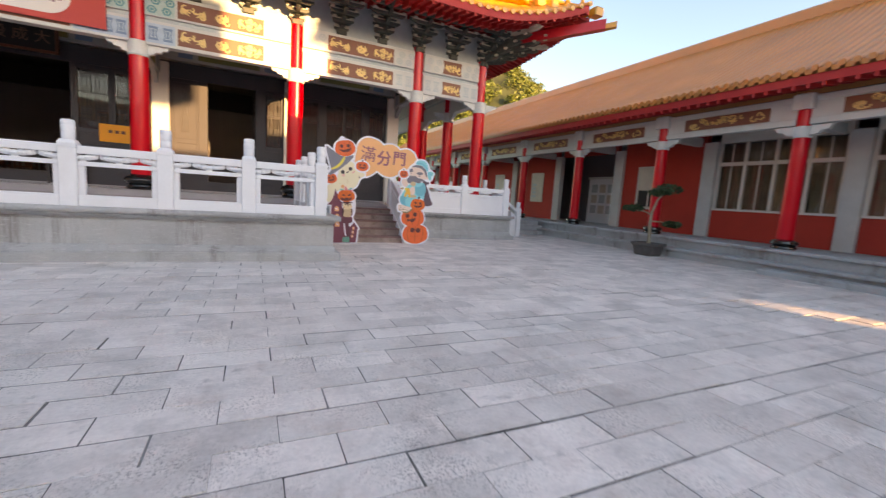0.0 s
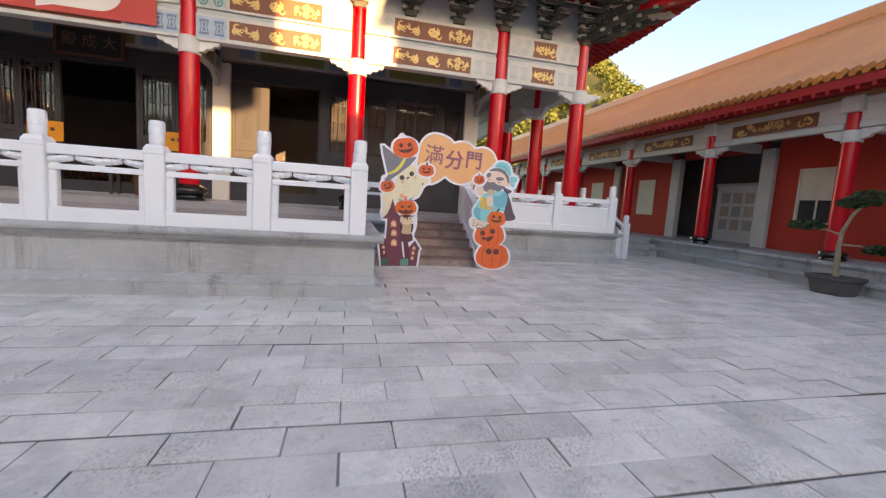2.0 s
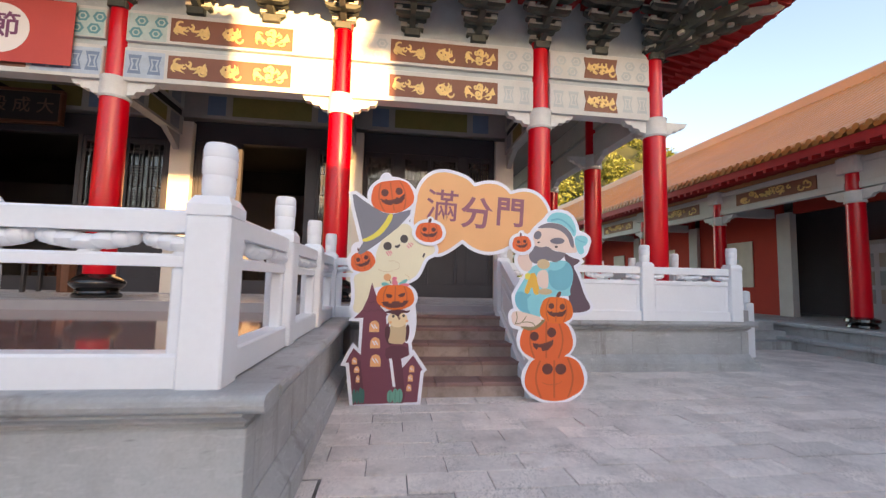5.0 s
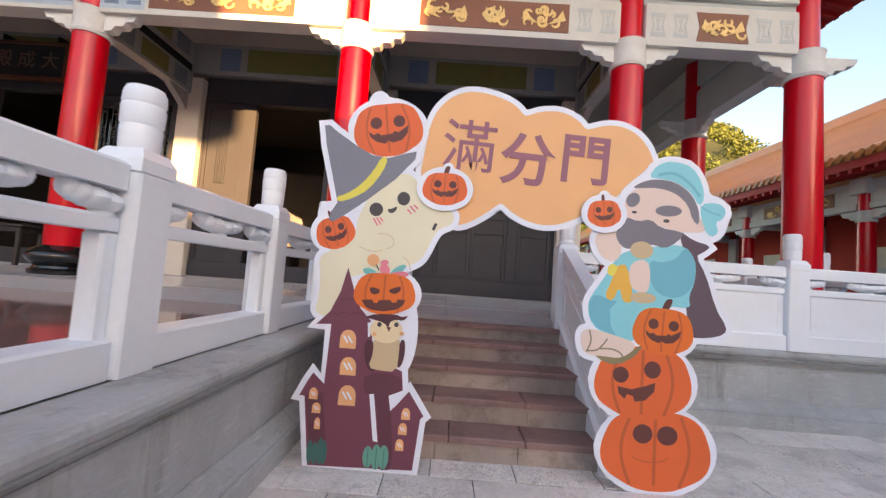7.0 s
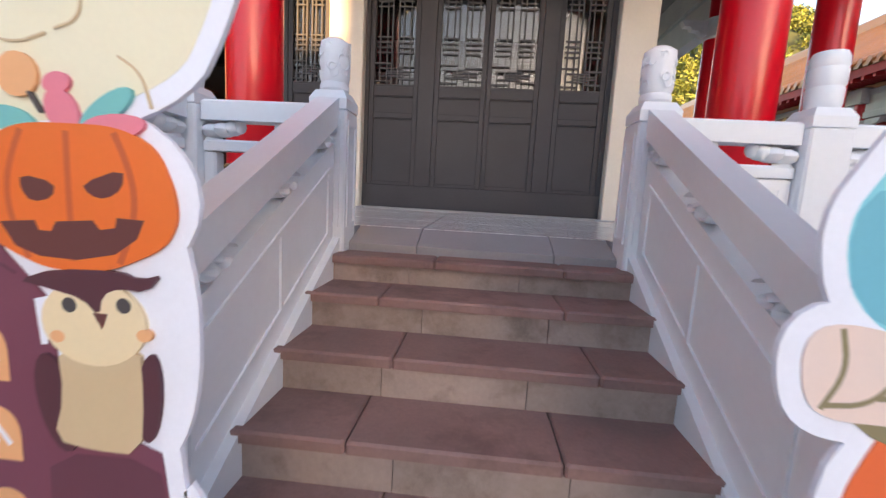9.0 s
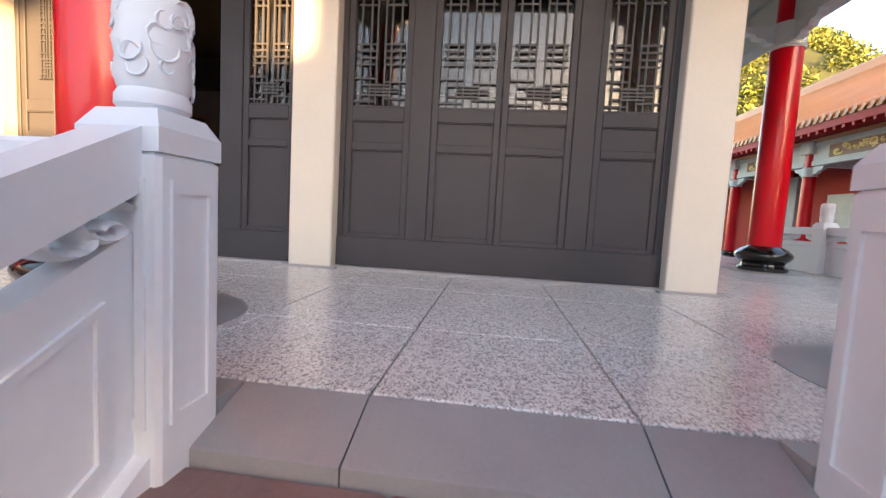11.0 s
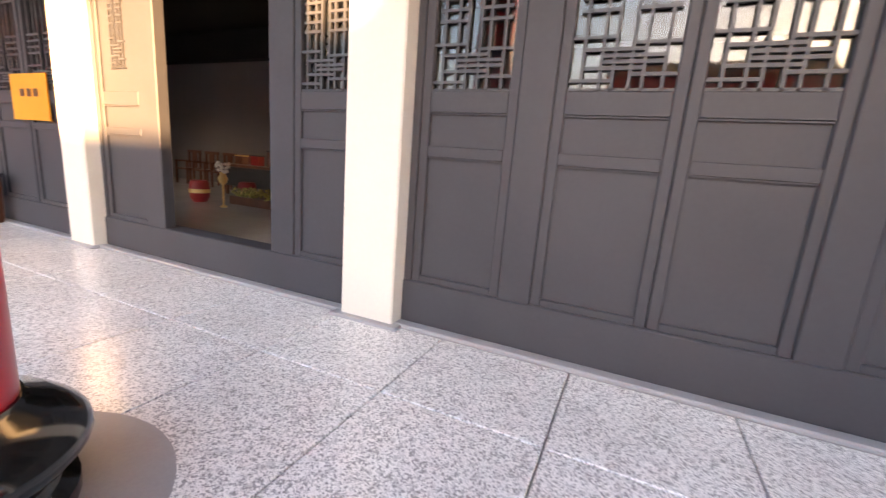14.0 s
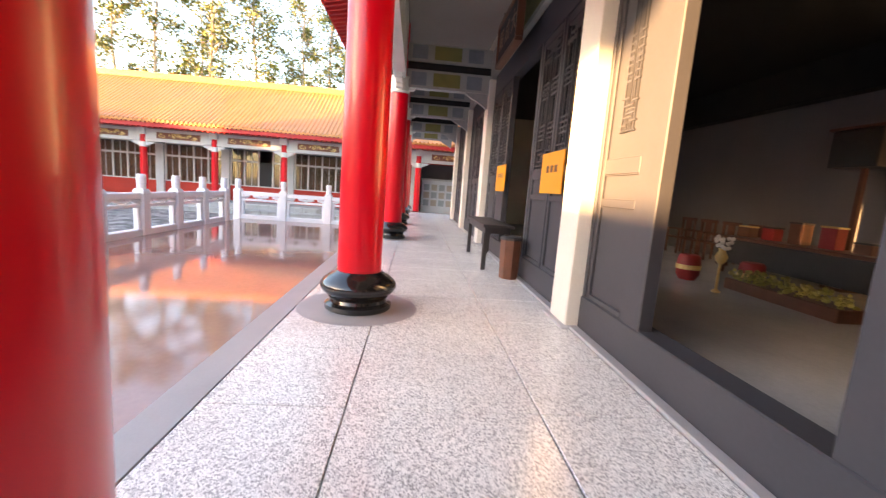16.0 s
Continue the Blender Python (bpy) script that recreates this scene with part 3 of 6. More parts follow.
# ---- red columns ----
def red_column(parent_loc, label, low=0.22, group="red porch columns", ring=True, wings="x"):
    t = thing("column", label, "column", parent_loc, group)
    bm = bmesh.new()
    lathe(bm, [(0.225, 0.36), (0.226, 1.2), (0.222, 2.4), (0.215, 3.50)], 0, 0, 0, 36)
    part("shaft", bm, M_RED, t, smooth=True)
    bm = bmesh.new()
    prof = [(0.33, 0.0), (0.345, 0.015), (0.345, 0.06), (0.30, 0.085), (0.29, 0.115), (0.31, 0.135)]
    prof += [(0.30 + 0.095 * math.sin(math.pi * i / 8), 0.14 + 0.22 * i / 8) for i in range(9)] + [(0.25, 0.385), (0.235, 0.40)]
    lathe(bm, prof, 0, 0, 0, 36)
    part("base", bm, M_BLACK, t, "polished black drum base", smooth=True)
    bm = bmesh.new()
    lathe(bm, [(0.235, 3.46), (0.25, 3.50), (0.235, 3.54), (0.235, 3.80), (0.25, 3.84)], 0, 0, 0, 28)
    part("capital_band", bm, M_CAP, t, "pale grey patterned band", smooth=True)
    bm = bmesh.new()
    lathe(bm, [(0.175, 3.84), (0.175, 5.25)], 0, 0, 0, 28)
    part("upper_shaft", bm, M_RED, t, smooth=True)
    curve = [(0.2, 3.54), (0.34, 3.56), (0.38, 3.62), (0.50, 3.63), (0.54, 3.69), (0.64, 3.70), (0.70, 3.80), (0.2, 3.80)]
    for s in (1, -1):
        pts = [(s * a, b) for a, b in curve]
        part("corbel", one(slab_xz, pts, -0.07, 0.07), M_CAP, t, "pale carved corbel")
    part("corbel", one(slab_yz, curve, -0.07, 0.07), M_CAP, t, "pale carved corbel")
    if ring:
        bm = bmesh.new()
        lathe(bm, [(0.62, 0.0005), (0.62, 0.003)], 0, 0, 0, 40)
        part("floor_ring", bm, M_GRANS, t, "smooth grey ring in the floor")
    return t


col = red_column((COLS[2], YC, TF), "red lacquered column on a polished black drum base")
for i, x in enumerate(COLS):
    if i != 2:
        copy_thing(col, pose(x, YC, TF))
for y in (16.45, 19.3):
    copy_thing(col, pose(7.48, y, TF, 0, 0, 90))
copy_thing(col, pose(-19.05, 18.9, TF, 0, 0, 90))


# ---- painted beams over the columns ----
def motif(bm, cx, cz, y, w, h, seed):
    """Gold scroll dragon reduced to curls."""
    r = random.Random(seed)
    for i in range(12):
        ux = cx + w * r.uniform(-0.44, 0.44)
        uz = cz + h * r.uniform(-0.28, 0.28)
        rad = h * r.uniform(0.10, 0.22)
        a0 = r.uniform(0, 6.28)
        n = 9
        arc = 4.6
        th = h * 0.05
        pts = [(ux + (rad + th * math.sin(math.pi * k / (n - 1))) * math.cos(a0 + arc * k / (n - 1)), uz + (rad + th * math.sin(math.pi * k / (n - 1))) * math.sin(a0 + arc * k / (n - 1))) for k in range(n)]
        pts2 = [(ux + (rad - th - 0.004) * math.cos(a0 + arc * k / (n - 1)), uz + (rad - th - 0.004) * math.sin(a0 + arc * k / (n - 1))) for k in range(n)]
        for k in range(n - 1):
            q = [pts[k], pts[k + 1], pts2[k + 1], pts2[k]]
            slab_xz(bm, q, y - 0.012 - 0.0007 * i, y + 0.002)
    for s in (-1, 1):
        slab_xz(bm, [(cx + s * w * 0.1, cz - h * 0.3), (cx + s * w * 0.5, cz - h * 0.1), (cx + s * w * 0.42, cz + h * 0.32), (cx + s * w * 0.3, cz - h * 0.02)][::s], y - 0.007 - 0.0004 * s, y)


def outline(bm, pts, y, w=0.014, d=0.004):
    n = len(pts)
    cx, cz = sum(p[0] for p in pts) / n, sum(p[1] for p in pts) / n
    inn = [(cx + (p[0] - cx) * (1 - w / 0.1), cz + (p[1] - cz) * (1 - w / 0.1)) for p in pts]
    for i in range(n):
        j = (i + 1) % n
        slab_xz(bm, [pts[i], pts[j], inn[j], inn[i]], y - d, y)


def hexagon(cx, cz, rx, rz):
    return [(cx + rx * math.cos(math.pi / 3 * k), cz + rz * math.sin(math.pi / 3 * k)) for k in range(6)]


YB = YC - 0.14   # beam front
for i in range(len(COLS) - 1):
    x1, x0 = COLS[i] - 0.17, COLS[i + 1] + 0.17
    w = x1 - x0
    t = thing("architrave", "pale grey painted double beam with brown and gold panels", "beam", ((x0 + x1) / 2, YC, 4.9), "painted beams", "structure")
    hw = w / 2
    part("lower_beam", CB(-hw, hw, -0.14, 0.14, -0.03, 0.58, 0.015), M_BEAM, t)
    part("spacer", B(-hw, hw, -0.07, 0.07, 0.58, 0.70), M_PALE, t)
    part("upper_beam", CB(-hw, hw, -0.14, 0.14, 0.70, 1.27, 0.015), M_BEAM, t)
    bm = bmesh.new()
    n = int(w / 0.19)
    pts = [(-hw, 1.272)]
    for k in range(n):
        a = -hw + w * k / n
        pts += [(a + 0.02, 1.34), (a + w / n * 0.5, 1.42), (a + w / n - 0.02, 1.34)]
    pts.append((hw, 1.272))
    slab_xz(bm, pts[::-1], -0.09, 0.05)
    part("scalloped_trim", bm, M_PALE, t)
    small = w < 2.5
    pw = 0.36 if small else w * 0.295
    for za, zb in ((0.06, 0.48), (0.75, 1.18)):
        pn = part("panel", one(slab_xz, [(-pw, za), (pw, za), (pw - 0.04 * small, (za + zb) / 2), (pw, zb), (-pw, zb), (-pw + 0.04 * small, (za + zb) / 2)], -0.15, -0.13), M_PANEL, t, "brown painted panel")
        mid = (za + zb) / 2
        for cx, mw in (((0, 0.6),) if small else ((-pw * 0.66, 0.62), (0, 0.3), (pw * 0.66, 0.62))):
            bm = bmesh.new()
            motif(bm, cx, mid, -0.151, mw, 0.34, int(cx * 100) + 7)
            part("gold_scroll", bm, M_GOLD, pn, "gold painted scroll")
        # painted ends
        strong = COLS[i + 1] < 1.0
        for s in (-1, 1):
            a, b = sorted((s * (pw + 0.06), s * (hw - 0.02)))
            use = (M_TEAL, M_BLUE) if strong and (i > 3 or s < 0 or i == 3) else (M_PALE, M_PALE)
            k = max(1, int((b - a) / 0.26))
            if use[0] is M_TEAL:
                part("painted_field", one(slab_xz, [(a, za - 0.03), (b, za - 0.03), (b, zb + 0.03), (a, zb + 0.03)], -0.1415, -0.13), M_TEALF if za > 0.5 else M_BLUEF, t, "pale blue-green painted field")
            for q in range(k):
                cx = a + (b - a) * (q + 0.5) / k
                if za > 0.5:
                    for dz in (-0.11, 0.11):
                        hx = hexagon(cx + (0.06 if dz > 0 else -0.02), mid + dz, 0.115, 0.105)
                        bm = bmesh.new()
                        outline(bm, hx, -0.14, 0.038, 0.0045)
                        part("painted_hexagon", bm, use[0], t)
                        part("painted_dot", one(slab_xz, hexagon(cx + (0.06 if dz > 0 else -0.02), mid + dz, 0.04, 0.04), -0.1445, -0.139), use[0], t)
                else:
                    bm = bmesh.new()
                    outline(bm, [(cx - 0.11, mid - 0.17), (cx + 0.11, mid - 0.17), (cx + 0.07, mid), (cx + 0.11, mid + 0.17), (cx - 0.11, mid + 0.17), (cx - 0.07, mid)], -0.14, 0.034, 0.0045)
                    part("painted_cartouche", bm, use[1], t)
                    part("painted_dot", one(slab_xz, [(cx - 0.04, mid - 0.09), (cx + 0.04, mid - 0.09), (cx + 0.012, mid), (cx + 0.04, mid + 0.09), (cx - 0.04, mid + 0.09), (cx - 0.012, mid)], -0.1445, -0.139), use[1], t)

# side beams on the return of the porch
for y0, y1 in ((14.12, 16.28), (16.62, 19.13), (19.47, 24.4)):
    t = thing("architrave", "pale grey painted double beam on the porch side", "beam", (7.55, (y0 + y1) / 2, 4.9), "painted beams", "structure")
    hw = (y1 - y0) / 2
    part("lower_beam", CB(-0.14, 0.14, -hw, hw, -0.03, 0.58, 0.015), M_BEAM, t)
    part("spacer", B(-0.07, 0.07, -hw, hw, 0.58, 0.70), M_PALE, t)
    part("upper_beam", CB(-0.14, 0.14, -hw, hw, 0.70, 1.27, 0.015), M_BEAM, t)


# ---- bracket sets under the eaves ----
def bracket_set(loc):
    t = thing("bracket_set", "carved grey-green stepped bracket cluster under the eaves", "bracket", loc, "eave brackets")
    part("seat_block", CB(-0.15, 0.15, -0.2, 0.12, 0.0, 0.14, 0.02), M_BRACK, t)
    for k in range(5):
        z = 0.13 + 0.165 * k
        half = 0.22 + 0.10 * k
        out = 0.22 + 0.25 * k
        for hf, ya in ((half, -out + 0.14), (half * 0.85, -out * 0.45 + 0.05)):
            part("cross_arm", one(slab_xz, [(-hf, z + 0.11), (-hf, z + 0.05), (-hf + 0.1, z), (hf - 0.1, z), (hf, z + 0.05), (hf, z + 0.11)], ya, ya + 0.1), M_BRACK, t)
            part("arm_edge", B(-hf - 0.004, hf + 0.004, ya - 0.012, ya + 0.0, z + 0.088, z + 0.112), M_BRACKL, t)
        part("reach_arm", one(slab_yz, [(0.1, z + 0.005), (0.1, z + 0.13), (-out - 0.02, z + 0.13), (-out - 0.12, z + 0.07), (-out + 0.08, z + 0.005)], -0.055, 0.055), M_BRACK, t)
        for sx in (-1, 0, 1):
            cx = sx * (half - 0.06)
            part("bearing_block", B(cx - 0.055, cx + 0.055, -out + 0.11, -out + 0.27, z + 0.112, z + 0.163), M_BRACKL if sx else M_BRACK, t)
    return t


br = bracket_set((COLS[1], YC, 6.18))
xs_b = [x for x in COLS if x != COLS[1]]
for a, b in zip(COLS, COLS[1:]):
    n = max(2, round((a - b) / 1.29))
    xs_b += [b + (a - b) * k / n for k in range(1, n)]
for x in xs_b:
    copy_thing(br, pose(x, YC, 6.18))
for y in (15.2, 16.45, 17.7, 18.95, 20.2, 21.5):
    copy_thing(br, pose(7.55, y, 6.18, 0, 0, 90))
copy_thing(br, pose(7.55, YC, 6.18, 0, 0, 45))
# slanted corner arms
t = thing("corner_bracket", "long pale-tipped corner bracket arms under the eave", "bracket", (7.55, YC, 6.2))
for k in range(5):
    for da in (-24, 0, 24):
        L = 0.75 + 0.38 * k
        bm = bmesh.new()
        slab_yz(bm, [(0, 0.16 * k + 0.08), (0, 0.16 * k + 0.2), (-L, 0.16 * k + 0.3), (-L - 0.14, 0.16 * k + 0.22), (-L + 0.05, 0.16 * k + 0.14)], -0.05, 0.05)
        o = part("slanted_arm", bm, M_BRACKL if k == 4 else M_BRACK, t)
        o.rotation_euler = (0, 0, radians(45 + da))
        for q in (0.45, 0.72, 1.0):
            o = part("bearing_block", B(-0.12, 0.12, -L * q + 0.02, -L * q + 0.13, 0.16 * k + 0.15 + 0.08 * q, 0.16 * k + 0.215 + 0.08 * q), M_BRACKL if q == 1.0 else M_BRACK, t)
            o.rotation_euler = (0, 0, radians(45 + da))


struct("frieze_board", B(-19.0, 7.5, YC + 0.03, YC + 0.09, 6.12, 7.7), M_PALE, "pale painted board behind the eave brackets", "frieze")
struct("frieze_board_side", B(7.46, 7.52, YC + 0.09, 25, 6.12, 7.7), M_PALE, "pale painted board behind the side brackets", "frieze")

# ---- main roof: eaves, rafters, tiles ----
ex0, ex1, ey, ez = -21.3, 9.8, 11.75, 6.94


def lift(u):
    """Rise of the eave towards a corner; u is the distance from the corner."""
    return 0.72 * max(0.0, 1 - u / 3.9) ** 2.2


def eave_pt(s):
    """Front eave line from the far left corner to the near right corner."""
    x = ex0 + (ex1 - ex0) * s
    d = min(x - ex0, ex1 - x)
    return x, ey - 0.55 * max(0, 1 - d / 3.5) ** 2, ez + lift(d), d


def side_pt(s):
    y = ey + 15 * s
    d = y - ey
    return ex1 + 0.55 * max(0, 1 - d / 3.5) ** 2, y, ez + lift(d), d


def roof_sheet(fn, inward, n, name, mat, z_up, label, ribs=True, depth=5.0, rise=3.4, drop=0.0):
    V, F = [], []
    rows = 7
    for i in range(n + 1):
        x, y, z, d = fn(i / n)
        ph = 0.055 * abs(math.sin(math.pi * i / 4)) if ribs else 0
        for k in range(rows):
            f = k / (rows - 1)
            hip = 1.0
            px, py = x + inward[0] * depth * f, y + inward[1] * depth * f
            if inward[1]:
                px = min(px, ex1 + 0.55 - depth * f * 0.995) if x > ex1 - depth - 1 else px
                px = max(px, ex0 + depth * f) if x < ex0 + depth + 1 else px
            else:
                py = max(py, ey - 0.55 + depth * f * 0.995)
            V.append((px, py, z + z_up + ph + (rise * (0.75 * f + 0.25 * f * f)) - (z - ez) * f * 0.8 - drop))
    for i in range(n):
        for k in range(rows - 1):
            a = i * rows + k
            F.append((a, a + rows, a + rows + 1, a + 1))
    return V, F


roof = thing("temple_roof", "orange glazed tile roof with upturned corners and red eaves", "roof", (0, 0, 0), "", "structure")
n_front, n_side = 440, 210
V, F = roof_sheet(eave_pt, (0, 1), n_front, "", M_TILE, 0.16, "")
pydata("tile_slope", V, F, M_TILEY, roof, "orange glazed tile slope", True)
V, F = roof_sheet(side_pt, (-1, 0), n_side, "", M_TILE, 0.16, "")
pydata("tile_slope", V, F, M_TILEY, roof, "orange glazed tile slope", True)
for fn, inw, n in ((eave_pt, (0, 1), 120), (side_pt, (-1, 0), 60)):
    V, F = roof_sheet(fn, inw, n, "", M_REDTRIM, 0.0, "", False, 4.9, 1.05)
    pydata("soffit", V, F, M_REDTRIM, roof, "red painted soffit")
    # fascia
    V, F = [], []
    for i in range(n + 1):
        x, y, z, d = fn(i / n)
        V += [(x, y, z - 0.03), (x, y, z + 0.19)]
        if i:
            F.append((2 * i - 2, 2 * i, 2 * i + 1, 2 * i - 1))
    pydata("fascia", V, F, M_REDTRIM, roof)
# rafters and tile ends
bm = bmesh.new()
bt = bmesh.new()
for fn, inw, L, st in ((eave_pt, (0, 1), ex1 - ex0, 0.27), (side_pt, (-1, 0), 15, 0.27)):
    n = int(L / st)
    for i in range(n + 1):
        x, y, z, d = fn(i / n)
        for tier, (off, ln, dz) in enumerate(((0.05, 2.4, -0.10), (0.55, 2.0, -0.2))):
            ln = min(ln, max(0.3, d + 0.4))
            a = Vector((x + inw[0] * off, y + inw[1] * off, z + dz + off * 0.2))
            b = a + Vector((inw[0] * ln, inw[1] * ln, 0.2 * ln))
            sx = 0.045 if inw[1] else 0
            sy = 0.045 if inw[0] else 0
            loft(bm, [[(q.x - sx, q.y - sy, q.z), (q.x + sx, q.y + sy, q.z), (q.x + sx, q.y + sy, q.z + 0.1), (q.x - sx, q.y - sy, q.z + 0.1)] for q in (a, b)])
    n = int(L / 0.283)
    for i in range(n + 1):
        x, y, z, d = fn(i / n)
        r = 0.075
        ring = [(r * math.cos(2 * math.pi * k / 10), r * math.sin(2 * math.pi * k / 10)) for k in range(10)]
        if inw[1]:
            loft(bt, [[(x + a, y - 0.05, z + 0.21 + b) for a, b in ring], [(x + a, y + 0.3, z + 0.27 + b) for a, b in ring]])
        else:
            loft(bt, [[(x + 0.05, y + a, z + 0.21 + b) for a, b in ring], [(x - 0.3, y + a, z + 0.27 + b) for a, b in ring]])
tagged(part("rafters", bm, M_REDTRIM, roof, "rows of red rafters"), kind="stuff")
tagged(part("eave_tiles", bt, M_TILEY, roof, "round yellow eave tile ends"), kind="stuff")
# hip ridge with small figures reduced to knobs
bm = bmesh.new()
for k in range(16):
    f = k / 15
    c = (ex1 + 0.42 - 5 * f, ey - 0.42 + 5 * f, ez + 0.90 + 3.0 * f - 0.35 * math.sin(math.pi * min(1, f * 1.6)))
    cbox(bm, c[0] - 0.17, c[0] + 0.17, c[1] - 0.17, c[1] + 0.17, c[2] - 0.22, c[2] + 0.05, 0.03)
    if 0 < k < 7:
        lathe(bm, [(0.07, 0.05), (0.10, 0.14), (0.05, 0.24), (0.07, 0.30), (0.01, 0.36)], c[0], c[1], c[2], 10)
for name, mat, label, d0, d1, w in (("corner_beam", M_REDGLOSS, "red corner beam under the upturned eave", -1.9, 0.66, 0.13), ("corner_beam_tip", M_TILEY, "gilded end of the corner beam", 0.66, 0.9, 0.10)):
    bm2 = bmesh.new()
    rings = []
    for d in (d0, (d0 + d1) / 2, d1):
        z = ez + 0.14 + 0.14 * d + (0.05 * d * d if d > 0 else 0)
        h = 0.30 if mat is M_REDGLOSS else 0.16
        cx, cy = ex1 + d, ey - d
        k = w * 0.7071
        rings.append([(cx - k, cy - k, z), (cx + k, cy + k, z), (cx + k, cy + k, z + h), (cx - k, cy - k, z + h)])
    loft(bm2, rings)
    part(name, bm2, mat, roof, label)
part("hip_ridge", bm, M_TILEY, roof, "orange hip ridge with small knobs")
bm = bmesh.new()
bx(bm, -18.5, 6.9, 15.6, 22.0, 10.3, 10.6)
part("upper_roof", bm, M_TILE, roof)

# ---- hall front: columns, sill, beams ----
for i, xc in enumerate((4.96, 1.24, -2.62, -8.82, -12.74, -16.57)):
    t = thing("white_pillar", "square cream-painted pillar between the dark doors", "pillar", (xc, 16.2, TF), "white pillars", "structure")
    part("shaft", CB(-0.23, 0.23, -0.13, 0.22, 0.0, 3.95, 0.012), M_CREAM, t)
    part("foot", CB(-0.30, 0.30, -0.19, 0.22, 0.0, 0.022, 0.008), M_GRANS, t, "flat grey stone foot")
bays = [(1.47, 4.73), (-2.39, 1.01), (-8.58, -2.85), (-12.50, -9.06), (-16.33, -12.98)]
for k, (a, b) in enumerate(bays):
    struct("door_sill", CB(a, b, 16.20, 16.42, TF, TF + 0.34, 0.01), M_DOOR, "dark grey painted high door sill", "sill")
    struct("sill_kerb", CB(a, b, 16.10, 16.20, TF, TF + 0.028, 0.01), M_GRANS, "low grey stone strip before the sill", "kerb")
    struct("door_head", CB(a, b, 16.22, 16.40, 4.62, 5.10, 0.01), M_DOOR, "dark grey timber door head", "beam")
bm = bmesh.new()
bx(bm, -16.8, 5.19, 16.16, 16.46, 5.16, 5.78)
wb = struct("wall_beam", bm, M_BEAMD, "pale painted beam along the hall wall, coloured darker for the porch shade", "beam")
for k, (a, b) in enumerate(bays):
    c = (a + b) / 2
    part("painted_field", B(c - 0.9, c + 0.9, 16.154, 16.17, 5.24, 5.70), M_OLIVE, wb, "olive painted field")
    for s in (-1, 1):
        part("painted_field", B(c + s * 1.25 - 0.2, c + s * 1.25 + 0.2, 16.154, 16.17, 5.24, 5.70), M_BLUE, wb, "blue painted field")
struct("wall_upper", B(-16.8, 5.19, 16.22, 16.42, 5.78, 7.2), M_CREAM, "plain upper hall wall", "wall")
struct("wall_side", B(4.92, 5.17, 16.45, 25.5, TF, 7.2), M_CREAM, "plain cream side wall of the hall", "wall")
struct("wall_side_far", B(-16.8, -16.55, 16.45, 25.5, TF, 7.2), M_CREAM, "plain cream far side wall of the hall", "wall")
struct("wall_back", B(-16.8, 5.17, 23.0, 23.3, TF, 7.2), M_INWALL, "plaster back wall of the hall, coloured dark for the dim interior", "wall")
# ceiling and band carry the dark of the unlit upper hall in their colour
struct("hall_ceiling", B(-16.55, 4.92, 16.46, 23.0, 5.6, 5.8), M_DARK, "hall ceiling coloured near-black for the unlit upper hall", "ceiling")
struct("hall_dark_band", B(-16.55, 4.92, 22.7, 22.99, 4.8, 5.6), M_DARK, "near-black band added over the back wall for the unlit upper hall", "beam")
struct("hall_floor", B(-16.55, 4.92, 16.42, 23.0, TF - 0.03, TF + 0.004), M_HALLF, "polished grey hall floor", "floor")
struct("porch_ceiling", B(-18.9, 7.4, 14.05, 16.2, 6.12, 6.2), M_CEIL, "plain grey porch ceiling", "ceiling")
struct("porch_ceiling_side", B(5.3, 7.4, 16.2, 25, 6.12, 6.2), M_CEIL, "plain grey porch ceiling", "ceiling")
for x in COLS[1:]:
    t = thing("tie_beam", "grey painted tie beam from column to pillar, coloured darker for the porch shade", "beam", (x, 15.05, 4.7), "porch tie beams", "structure")
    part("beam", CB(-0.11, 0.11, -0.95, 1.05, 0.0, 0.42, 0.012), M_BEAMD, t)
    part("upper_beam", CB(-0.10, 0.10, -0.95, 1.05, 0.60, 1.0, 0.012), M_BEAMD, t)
    # near-black strip stands in for the shade in the open gap
    part("gap_shade_strip", B(-0.05, 0.05, -0.95, 1.05, 0.425, 0.595), M_DARK, t)
    for s in (-1, 1):
        for z in (0.06, 0.66):
            part("painted_field", B(*sorted((s * 0.107, s * 0.118)), -0.32, 0.32, z, z + 0.3), M_OLIVE, t, "olive painted field")
            for yy in (-0.66, 0.66):
                part("painted_field", B(*sorted((s * 0.107, s * 0.118)), yy - 0.18, yy + 0.18, z, z + 0.3), M_TIEF, t, "dull slate painted field")
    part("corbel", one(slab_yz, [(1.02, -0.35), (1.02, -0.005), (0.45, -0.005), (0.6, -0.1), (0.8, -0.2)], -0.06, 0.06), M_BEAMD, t)

